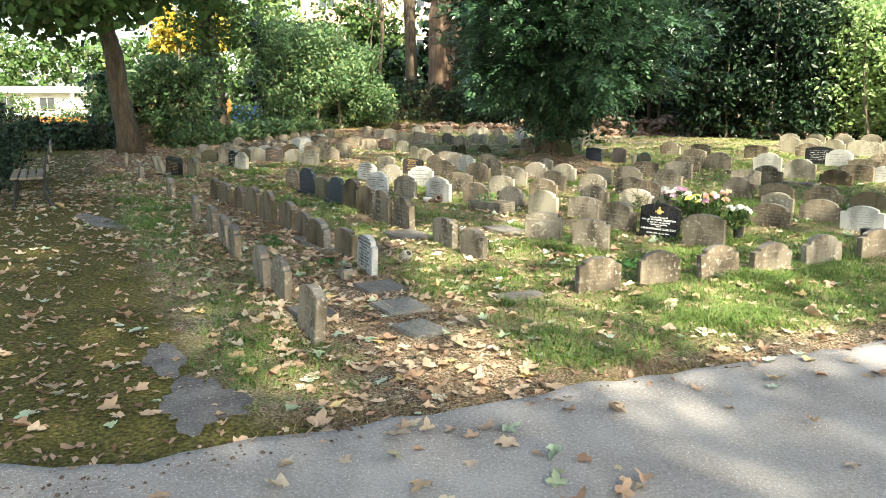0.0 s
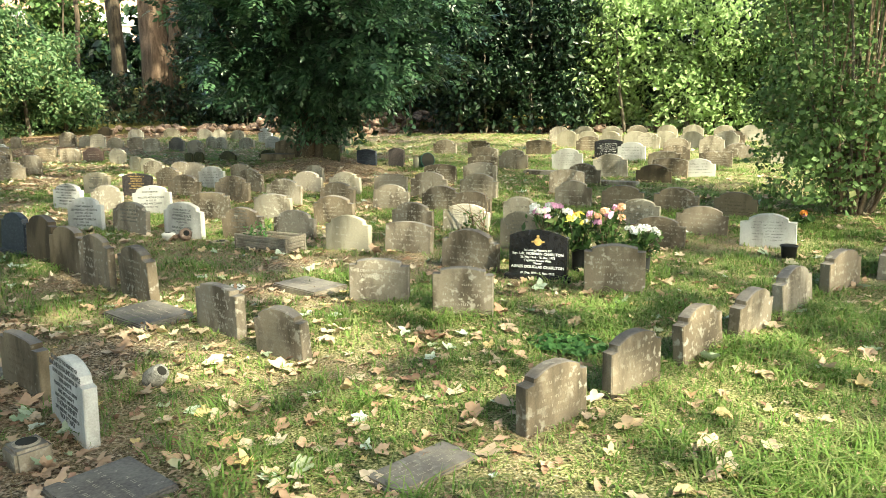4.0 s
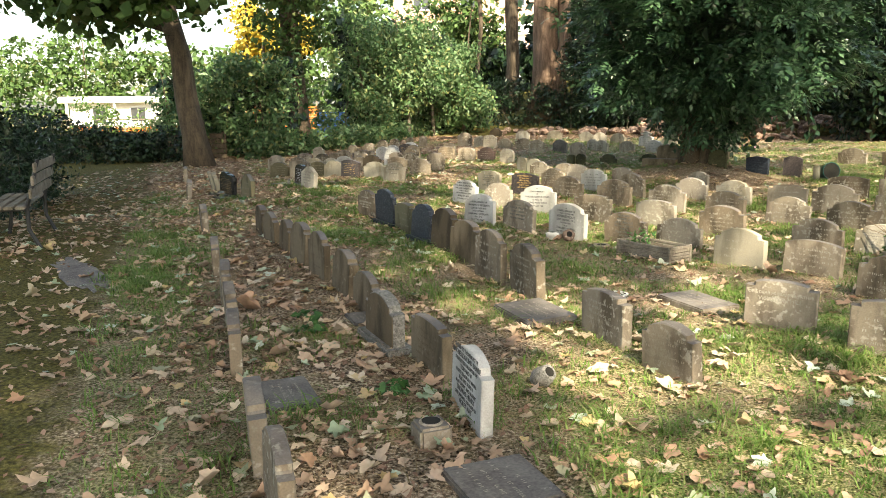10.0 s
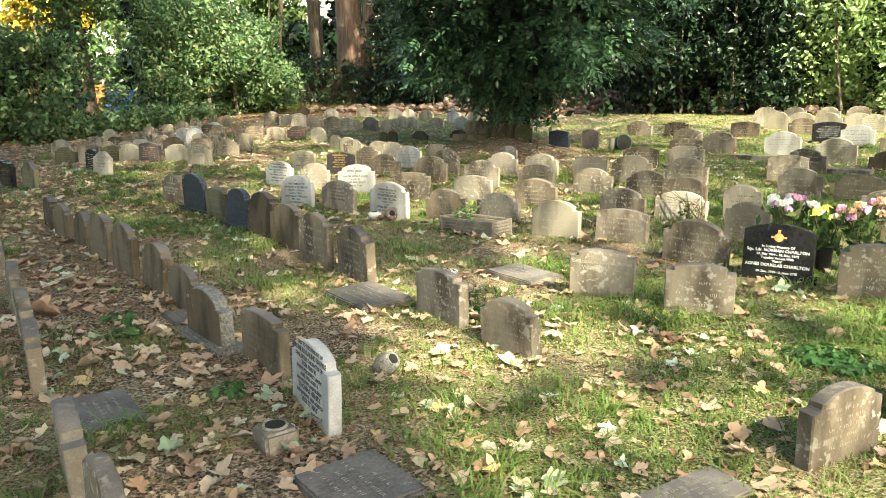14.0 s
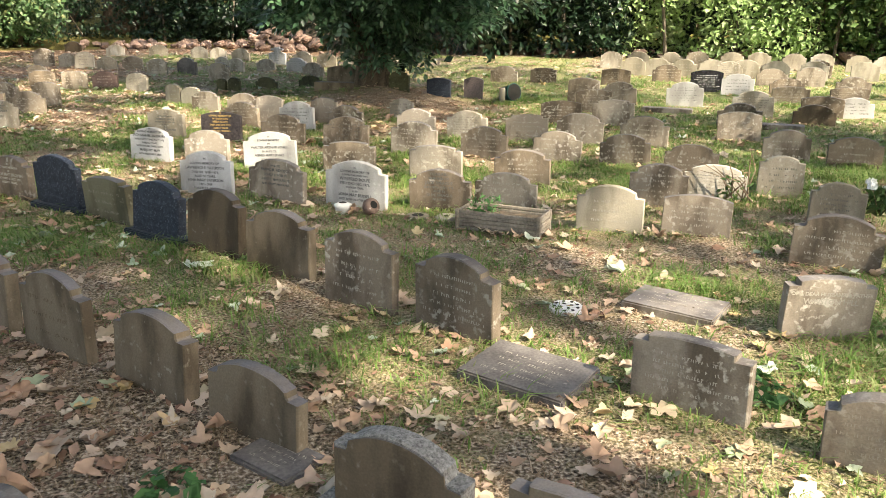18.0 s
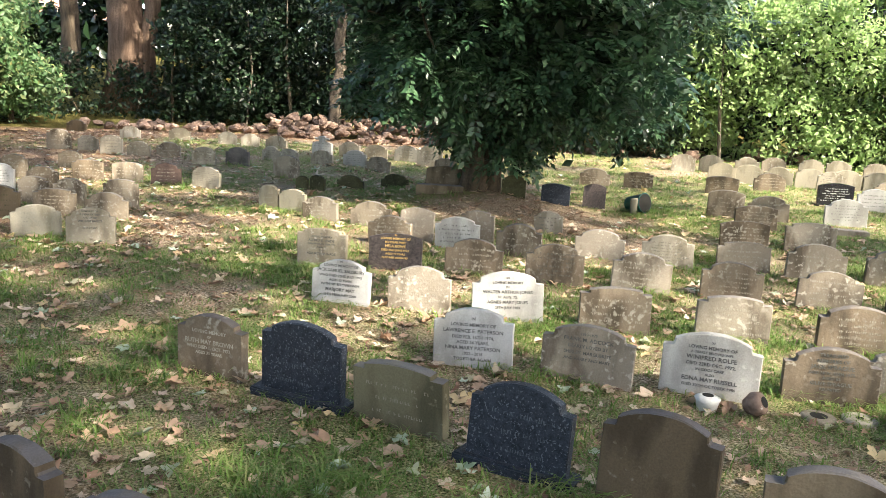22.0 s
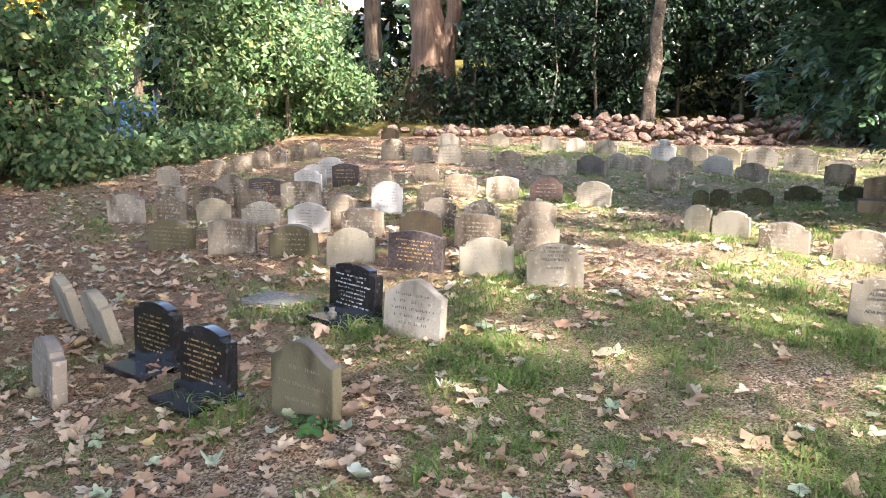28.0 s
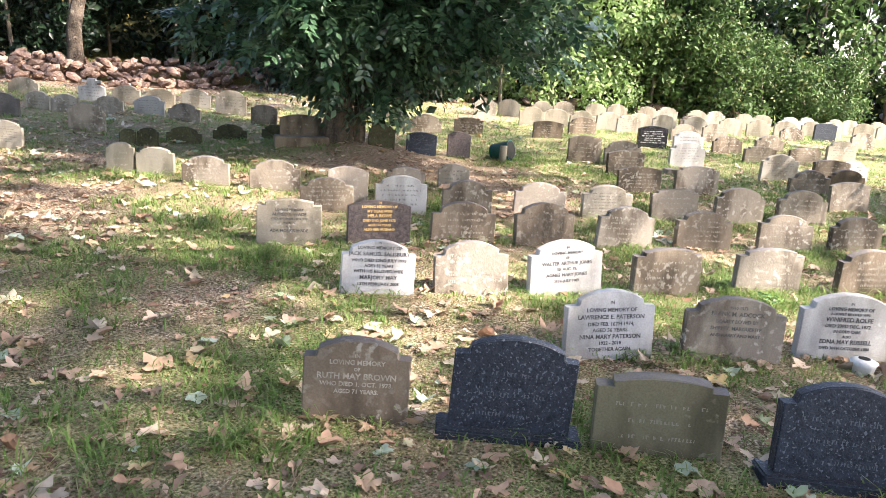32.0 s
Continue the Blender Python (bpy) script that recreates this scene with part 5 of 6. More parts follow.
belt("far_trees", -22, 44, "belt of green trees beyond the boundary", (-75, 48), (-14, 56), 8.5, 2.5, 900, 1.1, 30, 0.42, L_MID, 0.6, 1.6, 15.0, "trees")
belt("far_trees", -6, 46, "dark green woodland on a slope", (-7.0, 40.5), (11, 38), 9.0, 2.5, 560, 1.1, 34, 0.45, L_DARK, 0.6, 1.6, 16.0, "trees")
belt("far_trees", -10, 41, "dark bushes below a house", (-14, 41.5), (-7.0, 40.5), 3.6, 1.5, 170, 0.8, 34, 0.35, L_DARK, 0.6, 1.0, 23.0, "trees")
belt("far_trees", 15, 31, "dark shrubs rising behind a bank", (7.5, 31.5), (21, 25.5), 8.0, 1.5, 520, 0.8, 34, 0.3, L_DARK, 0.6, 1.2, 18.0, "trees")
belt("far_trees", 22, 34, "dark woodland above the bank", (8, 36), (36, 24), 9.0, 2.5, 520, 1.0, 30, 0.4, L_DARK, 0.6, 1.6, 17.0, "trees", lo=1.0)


def lone_trunk(x, y, top, r0, r1, material, label, limbs=4, seed=3, ll=2.0, z_from=0.5, crown=None, ridges=5):
    base = Vector((x, y, lie(x, y)))
    thing = empty("tree", Matrix.Translation(base), label, "tree")
    tree_trunk(thing, (0, 0, -0.2), Vector(top) - base, r0, r1, material, 0.3, limbs, ll, z_from, seed, 16, ridges=ridges)
    if crown is not None:
        child("crown", crown, thing, m=Matrix.Translation(-base))
    return thing


lone_trunk(-4.80, 33.6, (-4.75, 33.7, 10.5), 0.50, 0.36, M_BARK_RED, "tall tree with a thick reddish fluted trunk", 4, 3, 2.5, 0.7)
lone_trunk(-4.25, 33.5, (-4.1, 33.6, 9.5), 0.24, 0.17, M_BARK_RED, "reddish second stem close beside a thick trunk", 3, 8, 2.0, 0.7)
lone_trunk(-3.85, 33.4, (-2.85, 33.8, 8.5), 0.09, 0.06, M_BARK_PALE, "thin pale leaning trunk", 2, 9, 1.2, 0.6)
lone_trunk(-6.6, 35.0, (-6.7, 35.2, 10.0), 0.26, 0.2, M_BARK, "dark upright tree trunk in the wood", 4, 10, 2.0, 0.6)
lone_trunk(-8.3, 36.0, (-8.4, 36.2, 9.0), 0.09, 0.07, M_BARK, "slender tree trunk in the wood", 2, 12, 1.2, 0.6)
lone_trunk(0.78, 30.6, (1.25, 30.8, 6.5), 0.16, 0.11, M_TRUNK, "grey-brown leaning tree trunk above a heap of rubble", 3, 14, 1.6, 0.75, ridges=3)
left_crown = foliage(np.concatenate([crown_points((-8.8, 16.4, 3.7), (2.9, 2.0, 0.7), 95, -1, 0.3, 0.2, 5.0), crown_points((-11.5, 20.0, 7.6), (6.0, 5.5, 3.4), 330, -1, 0.3, 0.5, 4.0), crown_points((-8.0, 17.2, 4.0), (2.4, 2.0, 0.8), 36, -1, 0.3, 0.3, 6.0)]), 0.6, 34, 0.2, L_MID, slim=0.8)
lone_trunk(-10.45, 20.7, (-11.6, 20.4, 8.5), 0.28, 0.17, M_BARK, "large brown-barked maple tree with spreading limbs", 7, 21, 4.0, 0.36, left_crown, 4)
lone_trunk(-11.0, 26.2, (-11.3, 26.4, 8.0), 0.32, 0.24, M_BARK, "ivy-clad dark tree trunk", 5, 23, 2.2, 0.5, foliage(crown_points((-11.1, 26.2, 4.6), (1.4, 1.3, 2.8), 120, -1, 0.3, 0.3, 8.0), 0.4, 34, 0.15, L_MID, slim=0.7))
lone_trunk(-15.6, 39.0, (-15.4, 39.4, 8.0), 0.2, 0.1, M_BARK, "leafy light-green tree beyond the boundary", 6, 41, 2.5, 0.3,
           foliage(crown_points((-15.4, 39.0, 5.6), (2.3, 1.8, 3.2), 130, -1, 0.3, 0.3, 12.0), 0.6, 30, 0.26, L_SHRUB, slim=0.6))
lone_trunk(-10.6, 40.5, (-10.4, 40.6, 7.0), 0.14, 0.08, M_BARK, "thin-crowned green tree beyond the boundary", 6, 43, 2.0, 0.3,
           foliage(crown_points((-10.6, 40.0, 4.9), (3.0, 1.5, 2.8), 135, -1, 0.3, 0.2, 14.0), 0.6, 28, 0.24, L_MID, slim=0.6))
lone_trunk(33, 26, (34.5, 26.4, 12), 0.45, 0.3, M_BARK_PALE, "pale thick trunk at the far end of the grounds", 4, 25, 3.0, 0.5)
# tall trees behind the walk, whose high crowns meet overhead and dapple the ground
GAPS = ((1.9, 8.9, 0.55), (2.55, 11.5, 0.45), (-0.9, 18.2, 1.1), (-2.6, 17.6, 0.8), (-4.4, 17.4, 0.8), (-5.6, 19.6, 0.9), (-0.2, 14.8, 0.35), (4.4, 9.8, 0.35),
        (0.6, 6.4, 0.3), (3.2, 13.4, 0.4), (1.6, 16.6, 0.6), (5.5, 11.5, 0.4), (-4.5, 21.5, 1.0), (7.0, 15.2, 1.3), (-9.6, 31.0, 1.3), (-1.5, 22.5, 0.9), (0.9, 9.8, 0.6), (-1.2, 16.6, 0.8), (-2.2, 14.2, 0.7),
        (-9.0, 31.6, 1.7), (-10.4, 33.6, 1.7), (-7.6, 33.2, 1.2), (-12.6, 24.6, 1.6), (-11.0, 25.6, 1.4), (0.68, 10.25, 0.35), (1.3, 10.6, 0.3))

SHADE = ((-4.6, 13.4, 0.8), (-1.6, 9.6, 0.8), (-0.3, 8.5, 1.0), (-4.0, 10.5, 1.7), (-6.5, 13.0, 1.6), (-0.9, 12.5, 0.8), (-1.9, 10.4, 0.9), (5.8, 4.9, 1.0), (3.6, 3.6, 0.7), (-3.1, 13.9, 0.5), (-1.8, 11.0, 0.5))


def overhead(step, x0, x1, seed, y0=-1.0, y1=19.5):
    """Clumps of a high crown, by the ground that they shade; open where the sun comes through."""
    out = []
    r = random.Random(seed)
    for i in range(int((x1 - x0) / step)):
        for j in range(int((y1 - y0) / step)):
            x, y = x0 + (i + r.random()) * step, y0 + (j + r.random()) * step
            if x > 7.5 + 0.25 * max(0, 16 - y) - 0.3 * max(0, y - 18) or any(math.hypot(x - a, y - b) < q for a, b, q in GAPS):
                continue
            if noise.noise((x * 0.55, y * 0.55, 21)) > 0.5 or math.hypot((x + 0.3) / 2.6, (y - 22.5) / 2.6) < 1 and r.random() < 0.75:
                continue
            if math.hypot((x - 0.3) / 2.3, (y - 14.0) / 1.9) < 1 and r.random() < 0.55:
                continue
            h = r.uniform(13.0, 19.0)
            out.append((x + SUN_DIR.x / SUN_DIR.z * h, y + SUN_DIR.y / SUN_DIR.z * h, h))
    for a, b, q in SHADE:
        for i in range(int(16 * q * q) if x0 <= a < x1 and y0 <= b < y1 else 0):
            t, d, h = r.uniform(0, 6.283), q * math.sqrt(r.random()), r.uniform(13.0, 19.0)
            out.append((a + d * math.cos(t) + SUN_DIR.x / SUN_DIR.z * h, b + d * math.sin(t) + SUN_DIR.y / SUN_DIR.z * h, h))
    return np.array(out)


lone_trunk(-10.5, 1.5, (-8.0, 4.0, 8.5), 0.4, 0.2, M_BARK, "broad maple tree overhanging the lane", 9, 52, 5.0, 0.45,
           foliage(np.column_stack([rng.uniform(-13.0, 1.0, 330), rng.uniform(3.5, 18.0, 330), rng.uniform(7.0, 10.0, 330)]), 0.95, 34, 0.25, L_MID, slim=0.85, flat=0.35, scatter=0.5))
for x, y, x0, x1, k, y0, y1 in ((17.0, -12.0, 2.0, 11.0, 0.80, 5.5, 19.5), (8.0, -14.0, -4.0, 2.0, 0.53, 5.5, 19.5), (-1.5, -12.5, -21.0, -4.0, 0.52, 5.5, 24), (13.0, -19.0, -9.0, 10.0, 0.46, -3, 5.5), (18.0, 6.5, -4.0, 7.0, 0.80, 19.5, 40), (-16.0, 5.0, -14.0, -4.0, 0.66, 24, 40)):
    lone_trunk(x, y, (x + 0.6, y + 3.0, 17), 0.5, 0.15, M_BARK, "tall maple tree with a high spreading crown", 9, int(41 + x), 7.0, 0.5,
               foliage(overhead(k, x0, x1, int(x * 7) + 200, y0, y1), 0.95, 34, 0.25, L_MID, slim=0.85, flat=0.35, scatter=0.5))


# ---- small things among the graves ----
def flower_head(name, c, size, material, parent, petals=26):
    d = unit(rng.normal(size=(petals, 3)))
    d[:, 2] = np.abs(d[:, 2]) * 0.8 - 0.15
    pts = np.array(c) + d * size * 0.4
    return child(name, leaf_cloud(name, pts, d, size * 0.62, material, 0.75, -0.1, 0.35, 0.15), parent)


P_PINK, P_WHITE, P_YELLOW = petal_mat("pink_petals", (0.72, 0.36, 0.55)), petal_mat("white_petals", (0.80, 0.80, 0.74)), petal_mat("yellow_petals", (0.80, 0.68, 0.16))
P_PEACH, P_MAUVE, P_ORANGE = petal_mat("peach_petals", (0.80, 0.46, 0.28)), petal_mat("mauve_petals", (0.46, 0.20, 0.42)), petal_mat("orange_petals", (0.75, 0.28, 0.06))


def bouquet(x, y, colours, heads, spread, tall, label, vase=True):
    thing = empty("flower_vase", pose(x, y, height(x, y)), label, "flowers", "vases of cut flowers")
    r = random.Random(int(x * 1234))
    if vase:
        part("vase", turned([(0.045, -0.01), (0.05, 0.02), (0.058, 0.17), (0.064, 0.18), (0.06, 0.185), (0.052, 0.17), (0.0515, 0.15)], 18), M_DARKPOT, thing, "dark plastic vase", soft=True)
    pts = np.column_stack([rng.normal(0, spread * 0.55, 150), rng.normal(0, spread * 0.45, 150), rng.uniform(min(0.16, tall * 0.4), tall - 0.02, 150)])
    tagged(child("foliage", leaf_cloud("foliage", pts, pts - [0, 0, 0.2], 0.075, L_MID, 0.4, 0.1), thing), kind="stuff")
    for i in range(heads):
        p = (r.uniform(-spread, spread), r.uniform(-spread, spread) * 0.7, tall + r.uniform(-0.07, 0.03))
        part("stem", tube([(0, 0, 0.1), (p[0] * 0.5, p[1] * 0.5, tall * 0.6), p], [0.004, 0.003, 0.003], 5), M_STEM if i % 2 else M_DARK_OLIVE, thing)
        flower_head("flower", p, r.uniform(0.05, 0.078), colours[i % len(colours)], thing)
    return thing


bouquet(4.20, 10.72, (P_PINK, P_WHITE, P_WHITE), 18, 0.15, 0.50, "pink and white flowers in a dark grave vase")
bouquet(4.40, 10.62, (P_YELLOW, P_YELLOW, P_WHITE), 12, 0.11, 0.42, "yellow chrysanthemums in a dark grave vase")
bouquet(4.60, 10.52, (P_PEACH, P_PINK, P_PEACH), 15, 0.14, 0.48, "peach and mauve flowers in a dark grave vase")
bouquet(4.84, 10.38, (P_WHITE,), 9, 0.12, 0.34, "white flowers in a dark grave vase")
bouquet(4.40, 11.45, (P_WHITE, P_WHITE, P_ORANGE), 5, 0.14, 0.32, "white and orange flowers against a headstone", False)
bouquet(2.45, 25.0, (P_YELLOW, P_PINK), 8, 0.14, 0.16, "small posy of yellow and pink flowers", False)
bouquet(7.0, 11.9, (P_ORANGE, P_PINK), 3, 0.08, 0.14, "small red flowers beside the shrub", False)


def planter():
    thing = empty("planter", pose(1.80, 11.98, height(1.80, 11.98), 0, 0, -34), "grey-brown woven wooden planter box with weeds", "planter")
    w, d, h = 0.60, 0.27, 0.15
    for k in range(5):
        z = 0.002 + k * 0.029
        part("slat", box(w, 0.014, 0.026, 0.004, 1, (0, -d / 2 + 0.004 * (k % 2), z)), M_DECK, thing)
        part("slat", box(w, 0.014, 0.026, 0.004, 1, (0, d / 2, z)), M_DECK, thing)
        for s in (-1, 1):
            part("end_slat", box(0.014, d, 0.026, 0.004, 1, (s * (w / 2 - 0.004 * (k % 2)), 0, z)), M_DECK, thing)
    for sx in (-1, 1):
        for sy in (-1, 1):
            part("corner_post", box(0.026, 0.026, h + 0.01, 0.004, 1, (sx * w / 2, sy * d / 2, -0.01)), M_DECK, thing)
    part("soil", box(w - 0.03, d - 0.03, 0.10, 0.01, 1), M_BARK, thing, "dark potting soil")
    pts = np.column_stack([rng.uniform(-0.26, -0.05, 90), rng.uniform(-0.1, 0.1, 90), rng.uniform(0.10, 0.22, 90)])
    tagged(child("weed", leaf_cloud("weed", pts, pts * [1, 1, 3], 0.045, L_FERN, 0.4, 0.1), thing), kind="stuff")


planter()


def drain():
    thing = empty("flower_holder", pose(1.73, 10.42, height(1.73, 10.42) + 0.004, 2, -2, 0), "round white flower holder lid with holes, in the grass", "flower holder")
    part("lid", turned([(0.09, -0.03), (0.09, 0.010), (0.085, 0.016), (0.05, 0.018), (0.001, 0.019)], 32), M_WHITEPOT, thing)
    for ring, k in ((0.062, 9), (0.03, 4)):
        for i in range(k):
            a = 2 * math.pi * i / k + ring
            # Each hole is a black disc on the lid, its shade given as colour.
            part("hole", turned([(0.009, 0.0150), (0.009, 0.0200)], 12), M_HOLE_SHADE, thing, m=pose(ring * math.cos(a), ring * math.sin(a), 0))


drain()


def pot(name, x, y, profile, material, label, category="pot", lie_down=0, turn=0, lift=0.0, hole=0.0):
    thing = empty(name, pose(x, y, height(x, y) + lift, lie_down, 0, turn), label, category)
    part("body", turned(profile, 22), material, thing, soft=True)
    if hole:
        # The pot has no hollow: a black disc on top imitates its shaded mouth.
        part("opening_shade", turned([(hole, profile[-1][1] + 0.0005), (hole, profile[-1][1] + 0.002)], 18), M_HOLE_SHADE, thing)
    return thing


pot("vase", 0.70, 12.62, [(0.05, -0.01), (0.06, 0.05), (0.07, 0.07), (0.04, 0.085)], M_WHITEPOT, "low white stone flower bowl before a headstone", hole=0.03)
pot("vase", 0.88, 12.52, [(0.04, -0.01), (0.065, 0.04), (0.06, 0.08), (0.035, 0.095)], M_ROCK, "small brown clay pot tipped over", lie_down=60, turn=30, lift=0.05, hole=0.03)
pot("flower_holder", 1.25, 12.42, [(0.09, -0.02), (0.09, 0.012), (0.08, 0.02), (0.05, 0.018)], M_PALE, "round sunken stone flower holder", hole=0.045)
pot("flower_holder", 1.46, 12.36, [(0.09, -0.02), (0.09, 0.012), (0.08, 0.02), (0.05, 0.018)], M_CREAM, "round sunken stone flower holder, lid on", hole=0.02)
pot("plant_pot", 6.15, 10.62, [(0.05, -0.01), (0.065, 0.10), (0.075, 0.105), (0.07, 0.11)], M_DARKPOT, "small black plastic plant pot in the grass", hole=0.062)
pot("vase", -4.52, 15.68, [(0.025, 0), (0.03, 0.04), (0.016, 0.055), (0.022, 0.08)], M_GRANITE, "small silver-white vase on a black slab", hole=0.02, lift=0.05)
pot("stone_vase", 1.67, 8.46, [(0.04, -0.01), (0.055, 0.02), (0.052, 0.06), (0.042, 0.10), (0.036, 0.105)], M_GRANITE, "small grey stone vase lying tilted in the leaves", lie_down=50, turn=60, lift=0.02, hole=0.025)


def vase_block(x, y, turn):
    thing = empty("vase_block", pose(x, y, height(x, y), 0, 0, turn), "square grey stone flower block with a leaf on it", "flower block")
    part("block", box(0.14, 0.14, 0.11, 0.012, 2, (0, 0, -0.03)), M_STONE, thing)
    part("rim", turned([(0.048, 0.078), (0.052, 0.084), (0.045, 0.088)], 20), M_PALE, thing)
    # Black disc in the rim imitates the shade of a socket.
    part("opening_shade", turned([(0.040, 0.086), (0.040, 0.0892)], 18), M_HOLE_SHADE, thing)


vase_block(1.42, 7.68, -46)


def bucket():
    thing = empty("bucket", pose(3.72, 18.95, height(3.72, 18.95) + 0.125, 80, 0, 22), "teal plastic bucket lying on its side in the grass", "bucket")
    part("shell", turned([(0.10, -0.14), (0.105, -0.13), (0.135, 0.13), (0.142, 0.135), (0.142, 0.145), (0.132, 0.145), (0.125, 0.13), (0.098, -0.12)], 24), M_TEAL, thing, soft=True)
    # A black disc closes the mouth and imitates the shaded interior.
    part("inside", turned([(0.13, 0.1455), (0.13, 0.1475)], 24), M_HOLE_SHADE, thing, "black disc over the bucket's mouth, in place of its shaded hollow")


bucket()
pot("stone_post", 3.55, 18.72, [(0.05, -0.05), (0.05, 0.22), (0.045, 0.24)], M_CREAM, "small pale grave marker beside a bucket", "grave marker")


def creeper(x, y, turn, lift=0.2):
    thing = empty("dead_creeper", pose(x, y, height(x, y), 0, 0, turn), "bare brown creeper stems over a pale headstone", "creeper")
    r = random.Random(3)
    for i in range(9):
        o = Vector((r.uniform(0.05, 0.3), -0.05, 0.02))
        t = Vector((r.uniform(-0.2, 0.25), -0.06 + r.uniform(-0.05, 0.06), r.uniform(0.2, 0.46)))
        mid = o.lerp(t, 0.5) + Vector((r.uniform(-0.08, 0.08), r.uniform(-0.04, 0.0), 0.05))
        part("stem", tube([o, mid, t], [0.007, 0.005, 0.002], 6), M_STEM, thing)
    pts = np.column_stack([rng.uniform(0.0, 0.25, 60), rng.uniform(-0.12, -0.05, 60), rng.uniform(0.0, 0.25, 60)])
    tagged(child("leaves", leaf_cloud("leaves", pts, pts, 0.04, L_MID, 0.5), thing), kind="stuff")


creeper(3.72, 12.44, -33)


# ---- bench ----
def bench():
    thing = empty("bench", pose(-4.72, 10.75, height(-4.72, 10.75), 0, 0, -48), "weathered grey wooden park bench before a hedge", "bench")
    for k in range(4):
        part("seat_slat", box(1.5, 0.085, 0.03, 0.006, 2, (0, -0.16 + k * 0.105, 0.42)), M_DECK, thing)
    for k in range(3):
        part("back_slat", box(1.5, 0.028, 0.095, 0.006, 2, (0, 0.26 + 0.03 * k, 0.52 + k * 0.13)), M_DECK, thing)
    for s in (-1, 1):
        part("leg", tube([(s * 0.62, -0.2, -0.03), (s * 0.62, -0.16, 0.2), (s * 0.62, -0.15, 0.42)], [0.022, 0.02, 0.022], 8), M_DARKPOT, thing, "dark iron leg")
        part("leg", tube([(s * 0.62, 0.30, -0.03), (s * 0.62, 0.2, 0.2), (s * 0.62, 0.2, 0.42), (s * 0.62, 0.34, 0.9)], [0.022, 0.02, 0.022, 0.018], 8), M_DARKPOT, thing, "dark iron leg")
        part("seat_rail", box(0.03, 0.42, 0.03, 0.005, 1, (s * 0.62, 0.0, 0.39)), M_DARKPOT, thing)


bench()


def tarmac_patch(x, y, rx, ry, turn, seed):
    """A ragged scrap of old tarmac let into the moss."""
    bm = bmesh.new()
    k = 44
    top, foot = [], []
    for i in range(k):
        a = 2 * math.pi * i / k
        q = 1 + 0.7 * noise.noise((math.cos(a) * 1.5 + seed, math.sin(a) * 1.5, seed)) + 0.35 * noise.noise((math.cos(a) * 6 + seed, math.sin(a) * 6, seed))
        c, s = math.cos(radians(turn)), math.sin(radians(turn))
        px, py = rx * q * math.cos(a), ry * q * math.sin(a)
        wx, wy = x + px * c - py * s, y + px * s + py * c
        top.append(bm.verts.new((wx - x, wy - y, height(wx, wy) + 0.006 - height(x, y))))
        foot.append(bm.verts.new((wx - x + px * 0.03, wy - y + py * 0.03, height(wx, wy) - 0.03 - height(x, y))))
    mid = bm.verts.new((0, 0, 0.010))
    for i in range(k):
        j = (i + 1) % k
        bm.faces.new((mid, top[i], top[j]))
        bm.faces.new((top[i], foot[i], foot[j], top[j]))
    ob = part("tarmac_patch", bm, M_TAR_OLD, None, "dark worn scrap of old tarmac in the moss", Matrix.Translation((x, y, height(x, y))))
    tagged(ob, category="tarmac patch", kind="structure")


M_TAR_OLD = mat("old_tarmac", (0.075, 0.068, 0.066), (0.17, 0.155, 0.15), 5.0, 0.95, 1.0, 60, speck=(0.26, 0.24, 0.22), speck_at=0.62, speck_scale=70, rise=0.008)
tarmac_patch(1.76, 4.89, 0.34, 0.17, -50, 1)
tarmac_patch(1.19, 5.43, 0.30, 0.11, -50, 2)
tarmac_patch(-2.60, 9.64, 0.9, 0.16, -30, 3)


def weed(x, y, wide, k, seed):
    """A low leafy weed in the turf."""
    r = np.random.default_rng(seed)
    thing = empty("weed", pose(x, y, height(x, y)), "low green leafy weed growing in the turf", "weed", "weeds in the turf")
    a, q = r.uniform(0, 2 * np.pi, k), wide * np.sqrt(r.uniform(0.02, 1, k))
    pts = np.column_stack([q * np.cos(a), q * np.sin(a), 0.02 + 0.05 * r.uniform(size=k) * (1 - q / wide * 0.6)])
    me = leaf_cloud("leaves", pts, np.column_stack([np.cos(a) * 0.5, np.sin(a) * 0.5, np.ones(k)]), 0.05, L_FERN, 0.6, 0.1, 0.35)
    tagged(child("leaves", me, thing), kind="stuff")
    for i in range(5):
        part("stem", tube([(0, 0, -0.01), (pts[i][0] * 0.5, pts[i][1] * 0.5, 0.03), tuple(pts[i])], [0.0025, 0.002, 0.0015], 5), L_FERN, thing)


weed(3.9, 8.75, 0.17, 150, 3)
weed(-0.05, 9.10, 0.1, 50, 4)
weed(-4.36, 14.31, 0.12, 60, 5)
weed(3.79, 8.81, 0.16, 140, 6)
weed(0.13, 8.85, 0.09, 40, 7)
weed(2.17, 9.38, 0.14, 110, 8)
weed(1.41, 13.58, 0.1, 60, 9)
weed(1.05, 8.09, 0.09, 40, 10)


# ---- beyond the boundary ----
def window(parent, x, z, w, h, y):
    f = part("window", box(w, 0.08, h, 0.01, 1, (x, y, z)), M_WHITEPOT, parent, "white window frame")
    part("pane", box(w * 0.42, 0.02, h * 0.84, 0, 1, (x - w * 0.23, y - 0.045, z + h * 0.08)), M_PANE, f, "dark window glass")
    part("pane", box(w * 0.42, 0.02, h * 0.84, 0, 1, (x + w * 0.23, y - 0.045, z + h * 0.08)), M_PANE, f, "dark window glass")


